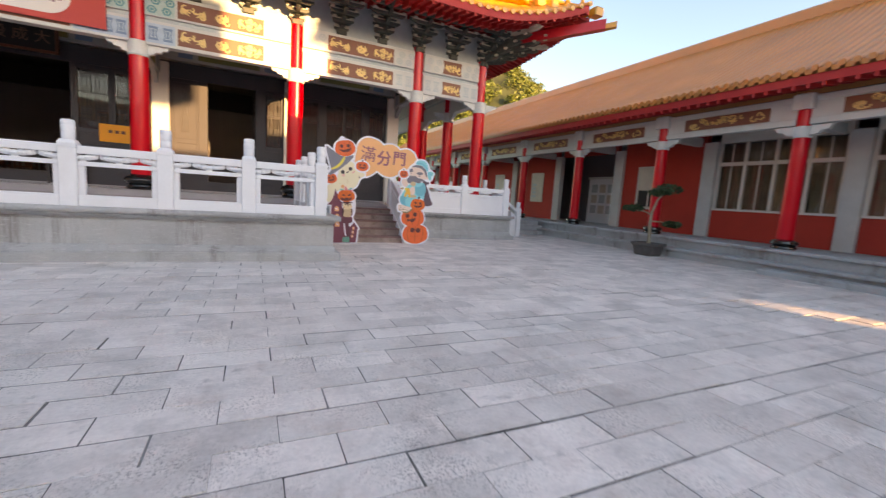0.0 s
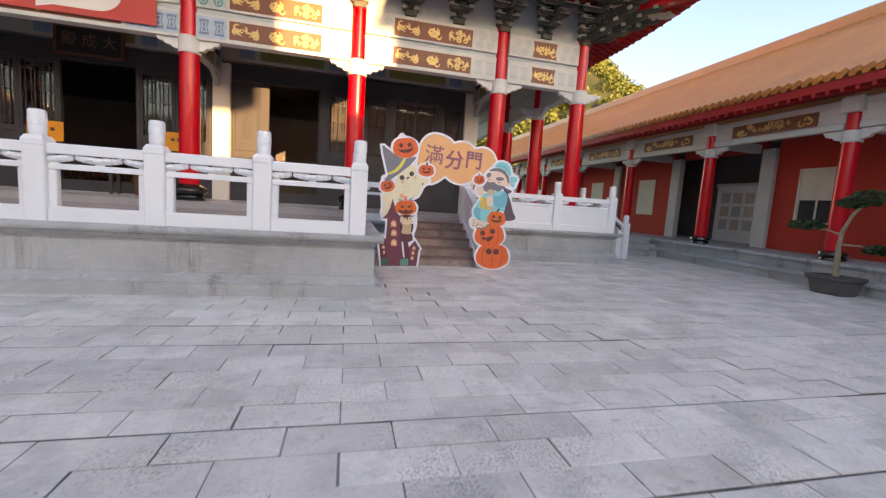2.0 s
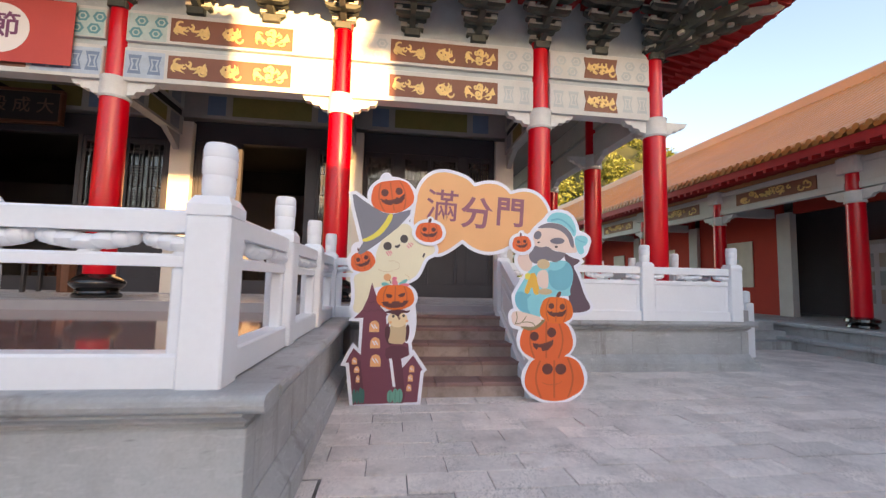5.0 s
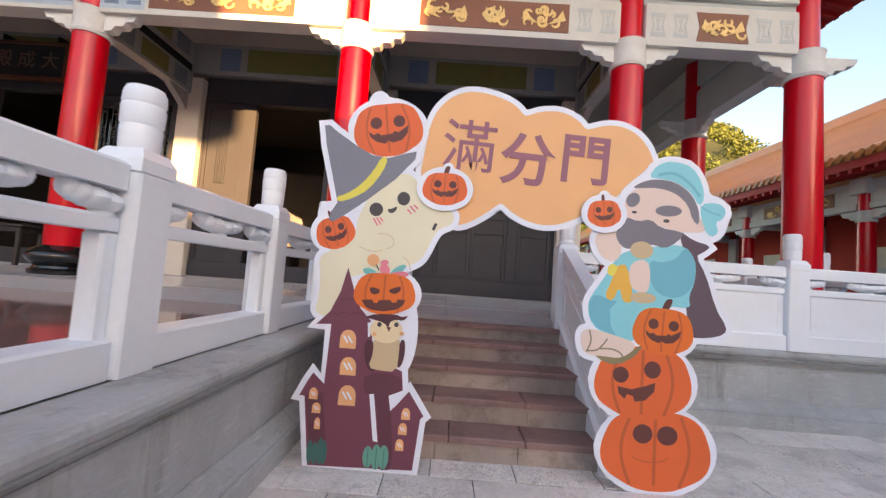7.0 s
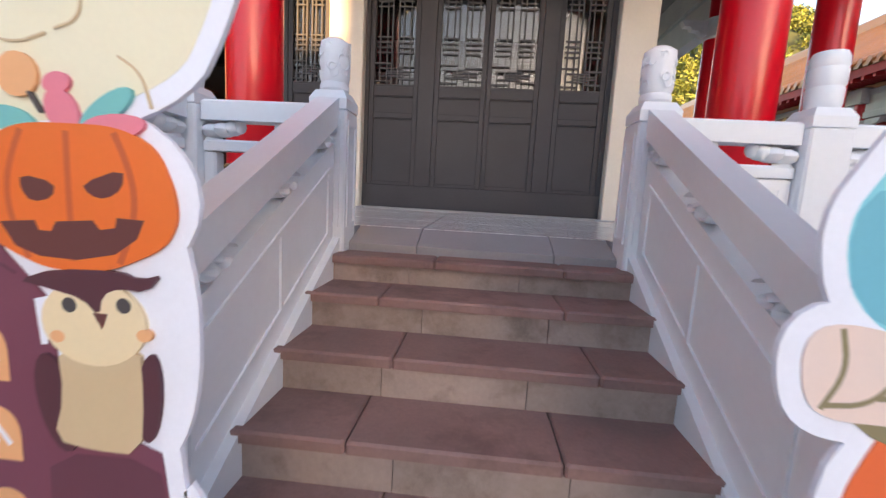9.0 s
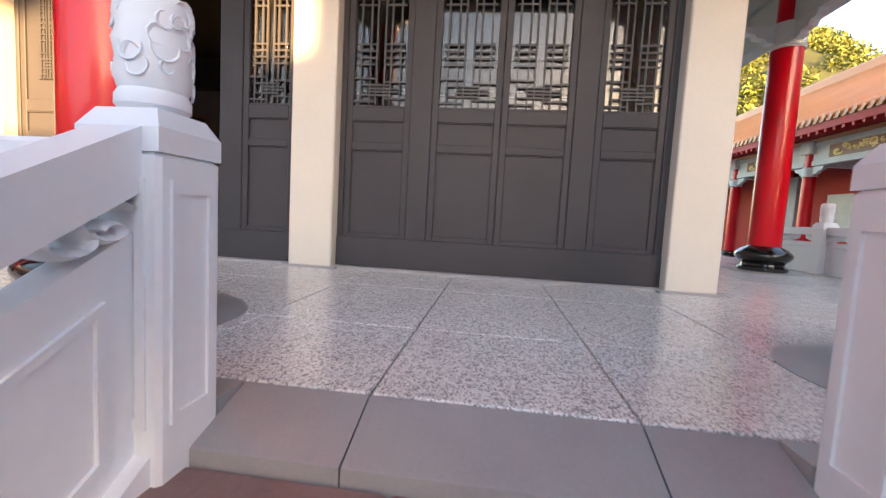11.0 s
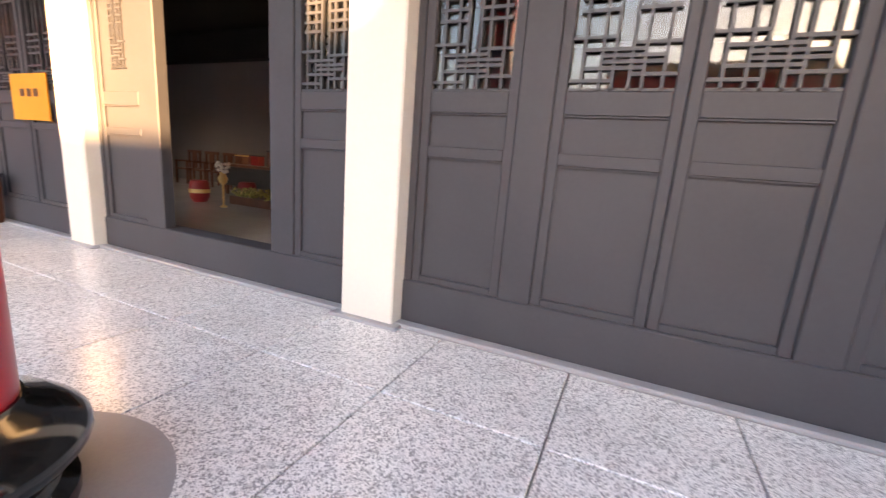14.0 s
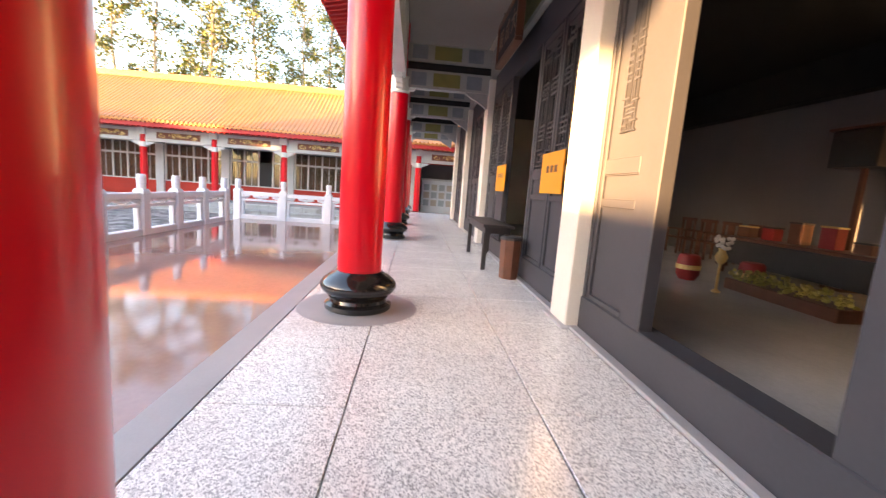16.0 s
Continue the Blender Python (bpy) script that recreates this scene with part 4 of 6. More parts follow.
# ---- lattice doors ----
def lattice_bars(bm, x0, x1, z0, z1, y0, y1, t=0.019):
    w = x1 - x0
    for f in (0.12, 0.30, 0.42, 0.58, 0.70, 0.88):
        c = x0 + w * f
        bx(bm, c - t / 2, c + t / 2, y0, y1, z0, z1)
    for zz in (z0, z1 - t):
        bx(bm, x0, x1, y0, y1, zz, zz + t)
    for k, (za, n) in enumerate(((z0 + 0.05, 4), (z0 + 0.42, 4), (z1 - 0.75, 4), (z1 - 0.28, 4))):
        for j in range(n):
            z = za + 0.066 * j
            a, b = ((0.0, 0.42), (0.12, 0.7), (0.30, 0.88), (0.58, 1.0))[(j + k) % 4]
            if k in (1, 2):
                for p, q in ((0.05, 0.42), (0.58, 0.95)):
                    bx(bm, x0 + w * p, x0 + w * q, y0 - 0.002, y1 + 0.002, z, z + t)
            else:
                bx(bm, x0 + w * a, x0 + w * b, y0 - 0.002, y1 + 0.002, z, z + t)
                bx(bm, x0 + w * (1 - b), x0 + w * (1 - a), y0 - 0.003, y1 + 0.003, z + 0.033, z + 0.033 + t)


def door_leaf(x0, x1, label, group="lattice door leaves", solid=False):
    """A leaf standing on the sill, hung in the door row; local z from the sill top."""
    w = x1 - x0
    t = thing("door_leaf", label, "door", ((x0 + x1) / 2, 16.26, TF + 0.34), group)
    h, s, H = w / 2, 0.065, 3.19
    for a, b in ((-h, -h + s), (h - s, h)):
        part("stile", CB(a, b, -0.03, 0.03, 0, H, 0.006), M_DOOR, t)
    for z0, z1 in ((0.0, 0.045), (0.905, 0.975), (1.20, 1.33), (3.08, H)):
        part("rail", CB(-h + s, h - s, -0.03, 0.03, z0, z1, 0.005), M_DOOR, t)
    for z0, z1 in ((0.045, 0.905), (0.975, 1.20)):
        p = part("panel", B(-h + s, h - s, -0.004, 0.012, z0, z1), M_DOOR, t)
        part("top_bead", CB(-h + s, h - s, -0.022, -0.003, z1 - 0.014, z1 - 0.001, 0.004), M_DOOR, p)
    bm = bmesh.new()
    if solid:
        part("upper_panel", CB(-h + s, h - s, -0.008, 0.014, 1.33, 3.08, 0.004), M_DOOR, t, "closed board behind the fretwork")
        lattice_bars(bm, -0.14, 0.12, 1.55, 2.9, -0.024, -0.006, 0.014)
        part("lattice", bm, M_LATTICE, t, "narrow fretwork strip")
        return t
    lattice_bars(bm, -h + s, h - s, 1.33, 3.08, -0.016, 0.006)
    part("lattice", bm, M_LATTICE, t, "dark geometric lattice")
    g = part("glass", B(-h + s, h - s, 0.016, 0.021, 1.33, 3.08), M_GLASS, t, "reflecting window glass")
    g.visible_shadow = False
    return t


def door_post(a, b):
    struct("door_post", CB(a, b, 16.215, 16.33, TF + 0.34, 4.62, 0.008), M_DOOR, "dark grey door post between leaves", "post")


G = "dark grey closed lattice door leaf on the high sill"
for a, b in ((1.53, 2.20), (2.42, 3.11), (3.115, 3.81), (4.02, 4.66)):
    door_leaf(a, b, G)
for a, b in ((1.47, 1.53), (2.20, 2.42), (3.81, 4.02), (4.66, 4.73)):
    door_post(a, b)
door_leaf(0.38, 0.96, G)
door_leaf(-2.34, -1.60, "dark grey door leaf with a narrow fretwork strip in low sun", solid=True)
for a, b in ((0.96, 1.01), (0.12, 0.38), (-1.60, -1.34), (-2.39, -2.34)):
    door_post(a, b)
for a, b in ((-3.85, -3.0), (-4.75, -3.9), (-8.5, -7.65), (-7.6, -6.75)):
    door_leaf(a, b, G)
for a, b in ((-3.0, -2.85), (-3.9, -3.85), (-4.85, -4.75), (-6.75, -6.65), (-7.65, -7.6), (-8.58, -8.5)):
    door_post(a, b)
for base in (-12.5, -16.33):
    for a, b in ((0.08, 0.72), (0.95, 1.68), (1.70, 2.43), (2.68, 3.36)):
        door_leaf(base + a, base + b, G)
    for a, b in ((0, 0.08), (0.72, 0.95), (2.43, 2.68), (3.36, 3.44)):
        door_post(base + a, base + b)
# leaves swung open into the hall
for hx, rot, w in ((0.11, 96, 0.7), (-4.87, 98, 0.9)):
    t = door_leaf(0, w, "dark grey lattice door leaf standing open into the hall")
    t.matrix_basis = pose(hx, 16.38, TF + 0.34, 0, 0, rot) @ Matrix.Translation((w / 2, 0, 0))

# orange notices on the leaves
for x0, x1 in ((-4.2, -3.35), (-7.45, -6.6)):
    t = thing("notice_sheet", "plain orange notice sheet fixed to a dark door leaf", "notice", ((x0 + x1) / 2, 16.21, 2.42), "orange notices")
    part("sheet", B(-(x1 - x0) / 2, (x1 - x0) / 2, 0, 0.015, 0, 0.53), M_ORANGE, t)
    for i in range(3):
        part("writing_bar", B(-0.2 + 0.16 * i, -0.1 + 0.16 * i, -0.003, -0.001, 0.27, 0.36), M_BROWN, t)

# name plaque over the central doors
t = thing("name_plaque", "black framed name plaque with faded gold characters", "plaque", (XC, 15.85, 4.72))
part("board", B(-0.74, 0.74, 0.0, 0.08, 0.0, 0.66), M_DARK, t)
for a, b, c, d in ((-0.8, 0.8, -0.05, 0.015), (-0.8, 0.8, 0.645, 0.71), (-0.8, -0.74, 0.015, 0.645), (0.74, 0.8, 0.015, 0.645)):
    part("frame", CB(a, b, -0.03, 0.09, c, d, 0.01), M_BROWN, t)
for i, ch in enumerate("殿成大"):
    text_mesh("character", ch, 0.36, M_FADE, t, pose(-0.46 + 0.46 * i, -0.006, 0.33, 90, 0, 0))
for s in (-0.55, 0.55):
    part("hook", B(s - 0.02, s + 0.02, 0.02, 0.33, 0.68, 0.85), M_DARK, t)

# banner on the beam
t = thing("banner", "red cloth banner with a white rounded field", "banner", (XC, YC - 0.2, 4.95))
part("cloth", B(-2.42, 2.42, -0.012, 0.0, 0.06, 1.2), M_BANNER, t)
part("white_field", one(slab_xz, [(1.28 + 0.47 * math.cos(q), 0.64 + 0.44 * math.sin(q)) for q in [-math.pi / 2 + math.pi * k / 14 for k in range(15)]] + [(0.35 + 0.42 * math.cos(q), 0.64 + 0.44 * math.sin(q)) for q in [math.pi / 2 + math.pi * k / 14 * 0.82 for k in range(15)]] + [(0.12, 0.12), (0.42, 0.20)], -0.018, -0.010), M_CLOTHW, t, "white speech-bubble field")
M_PURP = mk("purple_ink", (0.20, 0.06, 0.14), 0.7, 0.05, 2, 20, 0)
for k, ch in enumerate("完勝節"):
    text_mesh("character", ch, 0.48, M_PURP, t, pose(0.33 + 0.52 * k, -0.02, 0.66, 90, 0, 0), fat=0.006)
text_mesh("character", "動", 0.36, M_CLOTHW, t, pose(-0.33, -0.016, 0.42, 90, 0, 0), fat=0.006)
for k in range(4):
    part("writing_bar", B(-0.95 - 0.42 * k, -0.68 - 0.42 * k, -0.018, -0.011, 0.36, 0.74), M_CLOTHW, t)

# table and bin on the porch
t = thing("side_table", "plain black-painted wooden table against the doors", "table", (-6.2, 15.95, TF))
part("top", CB(-1.05, 1.05, -0.32, 0.2, 0.72, 0.77, 0.01), M_DWOOD, t)
part("apron", CB(-0.98, 0.98, -0.28, 0.16, 0.62, 0.718, 0.008), M_DWOOD, t)
for sx in (-0.96, 0.96):
    for sy in (-0.26, 0.14):
        part("leg", CB(sx - 0.035, sx + 0.035, sy - 0.035, sy + 0.035, 0, 0.62, 0.006), M_DWOOD, t)
t = thing("litter_bin", "brown wooden litter bin with a dark rim", "bin", (-4.66, 16.0, TF))
bm = bmesh.new()
lathe(bm, [(0.14, 0.0), (0.15, 0.02), (0.17, 0.56), (0.17, 0.60)], 0, 0, 0, 8)
part("body", bm, M_BROWN, t)
bm = bmesh.new()
lathe(bm, [(0.18, 0.60), (0.185, 0.63), (0.15, 0.66), (0.12, 0.64)], 0, 0, 0, 8)
part("rim", bm, M_DWOOD, t, "dark rim")

# ---- things inside the hall ----
t = thing("offering_table", "long dark offering table behind massed flowers", "table", (-4.6, 21.4, TF))
part("top", CB(-2.2, 2.4, -0.4, 0.4, 0.72, 0.78, 0.01), M_BROWN, t)
part("cloth", CB(-2.15, 2.35, -0.43, 0.38, 0.25, 0.718, 0.01), M_DWOOD, t, "dark cloth front")
for sx in (-2.1, 2.3):
    for sy in (-0.3, 0.3):
        part("leg", CB(sx - 0.04, sx + 0.04, sy - 0.04, sy + 0.04, 0, 0.25, 0.006), M_BROWN, t)
rr = random.Random(5)
t = thing("flower_bed", "yellow flowers massed before the altar", "flowers", (-4.0, 20.0, TF), "", "stuff")
bm = bmesh.new()
for i in range(150):
    bmesh.ops.create_icosphere(bm, subdivisions=1, radius=rr.uniform(0.02, 0.05), matrix=Matrix.Translation((rr.uniform(-0.9, 0.9), rr.uniform(-0.2, 0.2), rr.uniform(0.17, 0.34))))
part("blooms", bm, M_GOLDFL, t)
part("trough", CB(-0.95, 0.95, -0.22, 0.22, 0, 0.18, 0.01), M_BROWN, t)
for k, (x, y) in enumerate(((-5.5, 19.5), (-4.9, 20.2))):
    t = thing("red_stool", "round red lacquer drum stool with gold band", "stool", (x, y, TF), "red stools")
    bm = bmesh.new()
    lathe(bm, [(0.13, 0), (0.19, 0.1), (0.2, 0.25), (0.18, 0.42), (0.15, 0.46)], 0, 0, 0, 18)
    part("drum", bm, M_REDOBJ, t, smooth=True)
    bm = bmesh.new()
    lathe(bm, [(0.203, 0.2), (0.206, 0.25), (0.203, 0.28)], 0, 0, 0, 18)
    part("band", bm, M_GOLD, t, "gold band")
t = thing("brass_vase", "brass vase with pale flowers on a stand", "vase", (-4.5, 19.3, TF))
bm = bmesh.new()
lathe(bm, [(0.06, 0), (0.07, 0.02), (0.02, 0.06), (0.02, 0.45), (0.07, 0.5), (0.09, 0.58), (0.05, 0.66), (0.06, 0.7)], 0, 0, 0, 14)
part("body", bm, M_GOLD, t, smooth=True)
bm = bmesh.new()
for i in range(18):
    bmesh.ops.create_icosphere(bm, subdivisions=1, radius=0.035, matrix=Matrix.Translation((rr.uniform(-0.1, 0.1), rr.uniform(-0.1, 0.1), rr.uniform(0.7, 0.9))))
part("flower_head", bm, M_CLOTHW, t, "pale flowers")
for k in range(8):
    x = -6.6 + 0.6 * k
    t = thing("altar_box", "dark red offering box on the table", "box", (x, 21.4 + rr.uniform(-0.1, 0.1), TF + 0.78), "altar clutter")
    h = rr.uniform(0.15, 0.4)
    part("body", CB(-0.14, 0.14, -0.1, 0.1, 0, h, 0.01), M_REDOBJ if k % 2 else M_BROWN, t)
    part("lid", CB(-0.15, 0.15, -0.11, 0.11, h, h + 0.03, 0.008), M_GOLD if k % 3 == 0 else M_DWOOD, t)
chair = thing("armchair", "dark red-brown wooden armchair against the hall wall", "chair", (-7.3, 22.1, TF), "hall armchairs")
for sx in (-0.25, 0.25):
    part("leg", CB(sx - 0.025, sx + 0.025, -0.24, -0.19, 0, 0.66, 0.005), M_BROWN, chair)
    part("leg", CB(sx - 0.025, sx + 0.025, 0.19, 0.24, 0, 1.0, 0.005), M_BROWN, chair)
    part("arm", CB(sx - 0.03, sx + 0.03, -0.26, 0.19, 0.66, 0.70, 0.006), M_BROWN, chair)
part("seat", CB(-0.28, 0.28, -0.26, 0.19, 0.43, 0.48, 0.008), M_BROWN, chair)
part("backrest", CB(-0.11, 0.11, 0.2, 0.225, 0.48, 0.94, 0.006), M_BROWN, chair)
part("top_rail", CB(-0.30, 0.30, 0.185, 0.245, 0.94, 1.02, 0.012), M_BROWN, chair)
for x in (-8.1, -8.9, -9.7):
    copy_thing(chair, pose(x, 22.1, TF))
t = thing("lantern_stand", "tall dark wooden lantern stand", "lamp stand", (-5.3, 22.3, TF))
part("pole", CB(-0.04, 0.04, -0.04, 0.04, 0.06, 2.2, 0.005), M_BROWN, t)
part("foot", CB(-0.2, 0.2, -0.2, 0.2, 0, 0.06, 0.01), M_BROWN, t)
part("lantern", CB(-0.42, 0.42, -0.3, 0.3, 2.2, 2.85, 0.02), M_DWOOD, t)
part("lantern_rim", CB(-0.46, 0.46, -0.34, 0.34, 2.85, 2.90, 0.01), M_BROWN, t)


# ---- galleries on both sides ----
def gallery(mx, side, y0, y1):
    """mx: the column row; side: +1 for the one east of the court, -1 for its mirror image."""
    def X(d):
        return mx + side * d

    def SB(d0, d1, *r):
        a, b = sorted((X(d0), X(d1)))
        return CB(a, b, *r)
    back = 0.5 if side > 0 else 0.2      # wall bays stand back from the column bays
    struct("gallery_bed", SB(-0.49, 6, y0, y1, 0.0, 0.54, 0.01), M_PLINTH, "grey stone face under the gallery floor", "plinth")
    struct("gallery_floor", SB(-0.56, 6, y0, y1, 0.544, 0.63, 0.02), M_PLINTH, "grey stone gallery floor with overhanging edge", "floor")
    struct("gallery_step_bed", SB(-0.98, -0.5, y0, y1, -0.1, 0.225, 0.01), M_PLINTH, "grey stone face of the long step", "step")
    struct("gallery_step", SB(-1.05, -0.5, y0, y1, 0.229, 0.31, 0.02), M_PLINTH, "long grey stone step before the gallery", "step")
    if side > 0:
        struct("gallery_front_step", SB(-1.5, -1.055, y0, 6.2, -0.1, 0.15, 0.02), M_PLINTH, "low grey stone step at the gallery foot", "step")
    ys = [6.4 + 4.08 * k for k in range(-8, 10)]
    ys = [y for y in ys if y0 < y < y1]
    walls = thing("gallery_wall", "dull red plastered gallery wall with grey pilasters", "wall", (0, 0, 0), "", "structure")
    for k, y in enumerate(ys):
        t = thing("gallery_column", "slender red column on a black base", "column", (mx, y, 0.63), "gallery columns")
        bm = bmesh.new()
        lathe(bm, [(0.19, 0.2), (0.19, 1.5), (0.18, 2.95)], 0, 0, 0, 20)
        part("shaft", bm, M_RED, t, smooth=True)
        bm = bmesh.new()
        lathe(bm, [(0.27, 0), (0.29, 0.02), (0.28, 0.07), (0.25, 0.09), (0.32, 0.15), (0.31, 0.21), (0.2, 0.26)], 0, 0, 0, 20)
        part("base", bm, M_BLACK, t, "black drum base", smooth=True)
        bm = bmesh.new()
        lathe(bm, [(0.2, 2.93), (0.215, 2.96), (0.2, 3.0), (0.2, 3.22)], 0, 0, 0, 20)
        part("capital_band", bm, M_CAP, t, smooth=True)
        bm = bmesh.new()
        lathe(bm, [(0.16, 3.22), (0.16, 3.65)], 0, 0, 0, 16)
        part("upper_shaft", bm, M_RED, t, smooth=True)
        part("cap_block", CB(-0.24, 0.24, -0.24, 0.24, 3.65, 4.05, 0.04), M_CAP, t)
        curve = [(0.18, 3.0), (0.36, 3.03), (0.42, 3.1), (0.56, 3.12), (0.64, 3.24), (0.18, 3.24)]
        for s in (1, -1):
            part("corbel", one(slab_yz, [(s * a, b) for a, b in curve], -0.06, 0.06), M_CAP, t)
        # pilaster on the wall
        a, b = sorted((X(1.86), X(2.1)))
        part("pilaster", CB(a, b, y - 0.24 - back, y + 0.24 - back, 0.63, 4.0, 0.01), M_PIL, walls, "grey pilaster")
        part("cross_beam", CB(*sorted((X(0.1), X(2.0))), y - 0.1, y + 0.1, 3.9, 4.2, 0.01), M_BEAM, walls)
    for k, (ya, yb) in enumerate(zip(ys, ys[1:])):
        t = thing("gallery_beam", "pale beam with brown and gold carved panel", "beam", (mx, (ya + yb) / 2, 3.9), "gallery beams", "structure")
        hw = (yb - ya) / 2 - 0.16
        part("lower_beam", CB(-0.1, 0.1, -hw, hw, 0.0, 0.16, 0.01), M_BEAM, t)
        part("upper_beam", CB(-0.1, 0.1, -hw, hw, 0.58, 0.72, 0.01), M_BEAM, t)
        part("field", B(-0.06, 0.06, -hw, hw, 0.16, 0.58), M_BEAM, t)
        pn = part("panel", B(*sorted((-side * 0.085, -side * 0.05)), -hw * 0.66, hw * 0.66, 0.19, 0.55), M_PANEL, t, "brown carved panel")
        bm = bmesh.new()
        rc = random.Random(17)
        for q in range(26):
            cy, cz = hw * rc.uniform(-0.58, 0.58), 0.37 + rc.uniform(-0.09, 0.09)
            rad, a0 = rc.uniform(0.035, 0.085), rc.uniform(0, 6.28)
            for e in range(7):
                an = a0 + e * 0.62
                c = (cy + rad * math.cos(an), cz + rad * math.sin(an))
                xx = sorted((-side * (0.098 + 0.0006 * q), -side * 0.084))
                bx(bm, xx[0], xx[1], c[0] - 0.021, c[0] + 0.021, c[1] - 0.017, c[1] + 0.017)
        part("gold_carving", bm, M_GOLD, pn, "gold carving")
        # wall bay behind
        wa, wb_ = ya + 0.24 - back, yb - 0.24 - back
        mid = (wa + wb_) / 2
        kind = ["window", "notice", "open", "sign"][min(3, max(0, round((ya - 6.4) / 4.08)))] if side > 0 else ["door", "window", "notice", "open", "window", "window"][(round((ya - 2.3) / 4.08)) % 6]

        def W(nme, d0, d1, a, b, z0, z1, m, label=""):
            return part(nme, SB(d0, d1, a, b, z0, z1, 0.006), m, walls, label)
        if kind in ("window", "door"):
            W("wall_panel", 2.0, 2.2, wa, wb_, 0.63, 1.6, M_REDWALL)
            W("wall_panel", 2.0, 2.2, wa, wb_, 3.95, 4.6, M_FRAME)
            win = thing("window", "cream-framed gallery window with six panes", "window", (X(2.05), mid, 1.6), "gallery windows")
            hw2 = (wb_ - wa) / 2
            xx = sorted((-side * 0.05, side * 0.05))
            part("sill", CB(*sorted((-side * 0.12, side * 0.05)), -hw2, hw2, 0, 0.07, 0.01), M_FRAME, win)
            for yy in [-hw2 + 2 * hw2 * q / 4 for q in range(5)]:
                yy = min(max(yy, -hw2 + 0.05), hw2 - 0.05)
                part("mullion", CB(*xx, yy - 0.05, yy + 0.05, 0.07, 2.35, 0.008), M_FRAME, win)
            for q in range(4):
                a, b = -hw2 + 2 * hw2 * q / 4 + 0.05, -hw2 + 2 * hw2 * (q + 1) / 4 - 0.05
                if kind == "door" and q == 2:
                    # closed near-black panel imitates the darkness of an open doorway
                    part("doorway_shade_panel", CB(*xx, a, b, 0.07, 1.6, 0.004), M_DARK, win, "near-black panel standing in for the shade of an open doorway")
                else:
                    part("middle_bar", CB(*xx, a, b, 1.56, 1.68, 0.006), M_FRAME, win)
                    part("thin_bar", B(*sorted((-side * 0.02, side * 0.02)), (a + b) / 2 - 0.015, (a + b) / 2 + 0.015, 0.07, 2.3), M_FRAME, win)
                    part("pane", B(*sorted((side * 0.025, side * 0.03)), a, b, 0.07, 2.3), M_GLASS, win).visible_shadow = False
                    part("curtain", one(slab_xy, [(side * (0.16 + 0.025 * (e % 2)), a - 0.05 + (b - a + 0.1) * e / 12) for e in range(13)], 0.02, 0.07, 2.3), M_CURTAIN, win, "brown pleated curtain")
        elif kind == "open":
            W("wall_panel", 2.0, 2.2, wa, wb_, 3.95, 4.6, M_REDWALL)
            t = thing("display_case", "pale display case with framed sheets in the passage", "display case", (X(3.8), mid, 0.63))
            xx = sorted((-side * 0.15, side * 0.15))
            part("body", CB(*xx, -1.5, 1.5, 0, 2.3, 0.01), M_WHITE, t)
            for q in range(5):
                for z in (0.5, 1.05, 1.6):
                    part("framed_sheet", B(*sorted((-side * 0.165, -side * 0.151)), -1.35 + 0.55 * q, -0.95 + 0.55 * q, z, z + 0.42), M_PALE if (q + int(z * 2)) % 2 else M_NOTICE, t)
            part("top_rail", CB(*sorted((-side * 0.2, side * 0.2)), -1.55, 1.55, 2.3, 2.42, 0.01), M_CAP, t)
        else:
            W("wall_panel", 2.0, 2.2, wa, wb_, 0.63, 4.6, M_REDWALL)
            lab = "framed pale notice board on the red wall" if kind == "notice" else "plain cream notice sheet on the red wall"
            t = thing("notice_board", lab, "notice board", (X(1.99), mid + (0.4 if kind == "notice" else -0.2), 1.55))
            bw = 0.55
            xx = sorted((-side * 0.03, side * 0.0))
            part("sheet", B(*xx, -bw, bw, 0, 1.65), M_NOTICE, t)
            if kind == "notice":
                for a, b, c, d in ((-bw - 0.06, bw + 0.06, -0.06, 0), (-bw - 0.06, bw + 0.06, 1.65, 1.71), (-bw - 0.06, -bw, 0, 1.65), (bw, bw + 0.06, 0, 1.65)):
                    part("frame", CB(*sorted((-side * 0.06, 0)), a, b, c, d, 0.006), M_FRAME, t)
            if kind == "notice":
                part("lower_pane", B(*sorted((-side * 0.036, -side * 0.031)), -0.5, 0.5, 0.05, 0.72), M_DARK, t, "dark lower pane")
                part("bar", CB(*sorted((-side * 0.05, -side * 0.031)), -0.03, 0.03, 0.05, 0.72, 0.004), M_FRAME, t)
            else:
                for q in range(4):
                    part("writing_bar", B(*sorted((-side * 0.034, -side * 0.031)), 0.05, 0.42, 0.25 + 0.22 * q, 0.38 + 0.22 * q), M_PALE, t)
    struct("gallery_back_wall", SB(4.4, 4.6, y0, y1, 0.63, 5.0, 0.01), M_INWALL, "plaster inner wall of the gallery, coloured dark for the dim interior", "wall")
    struct("gallery_ceiling", SB(0.15, 4.4, y0, y1, 4.62, 4.7, 0.01), M_CEIL, "plain gallery ceiling", "ceiling")
    # roof
    rf = thing("gallery_roof", "long orange tiled gallery roof with red eave", "roof", (0, 0, 0), "", "structure")
    pitch = 0.25
    n = int((y1 - y0) / pitch) * 6
    V, F = [], []
    rows = 9
    for i in range(n + 1):
        y = y0 + (y1 - y0) * i / n
        bump = 0.075 * max(0.0, math.sin(2 * math.pi * i / 6)) ** 0.7 if i % 6 in (1, 2) else 0.0
        for k in range(rows):
            f = k / (rows - 1)
            V.append((X(-1.15 + 5.55 * f), y, 4.97 + 3.44 * (0.86 * f + 0.14 * f * f) + bump))
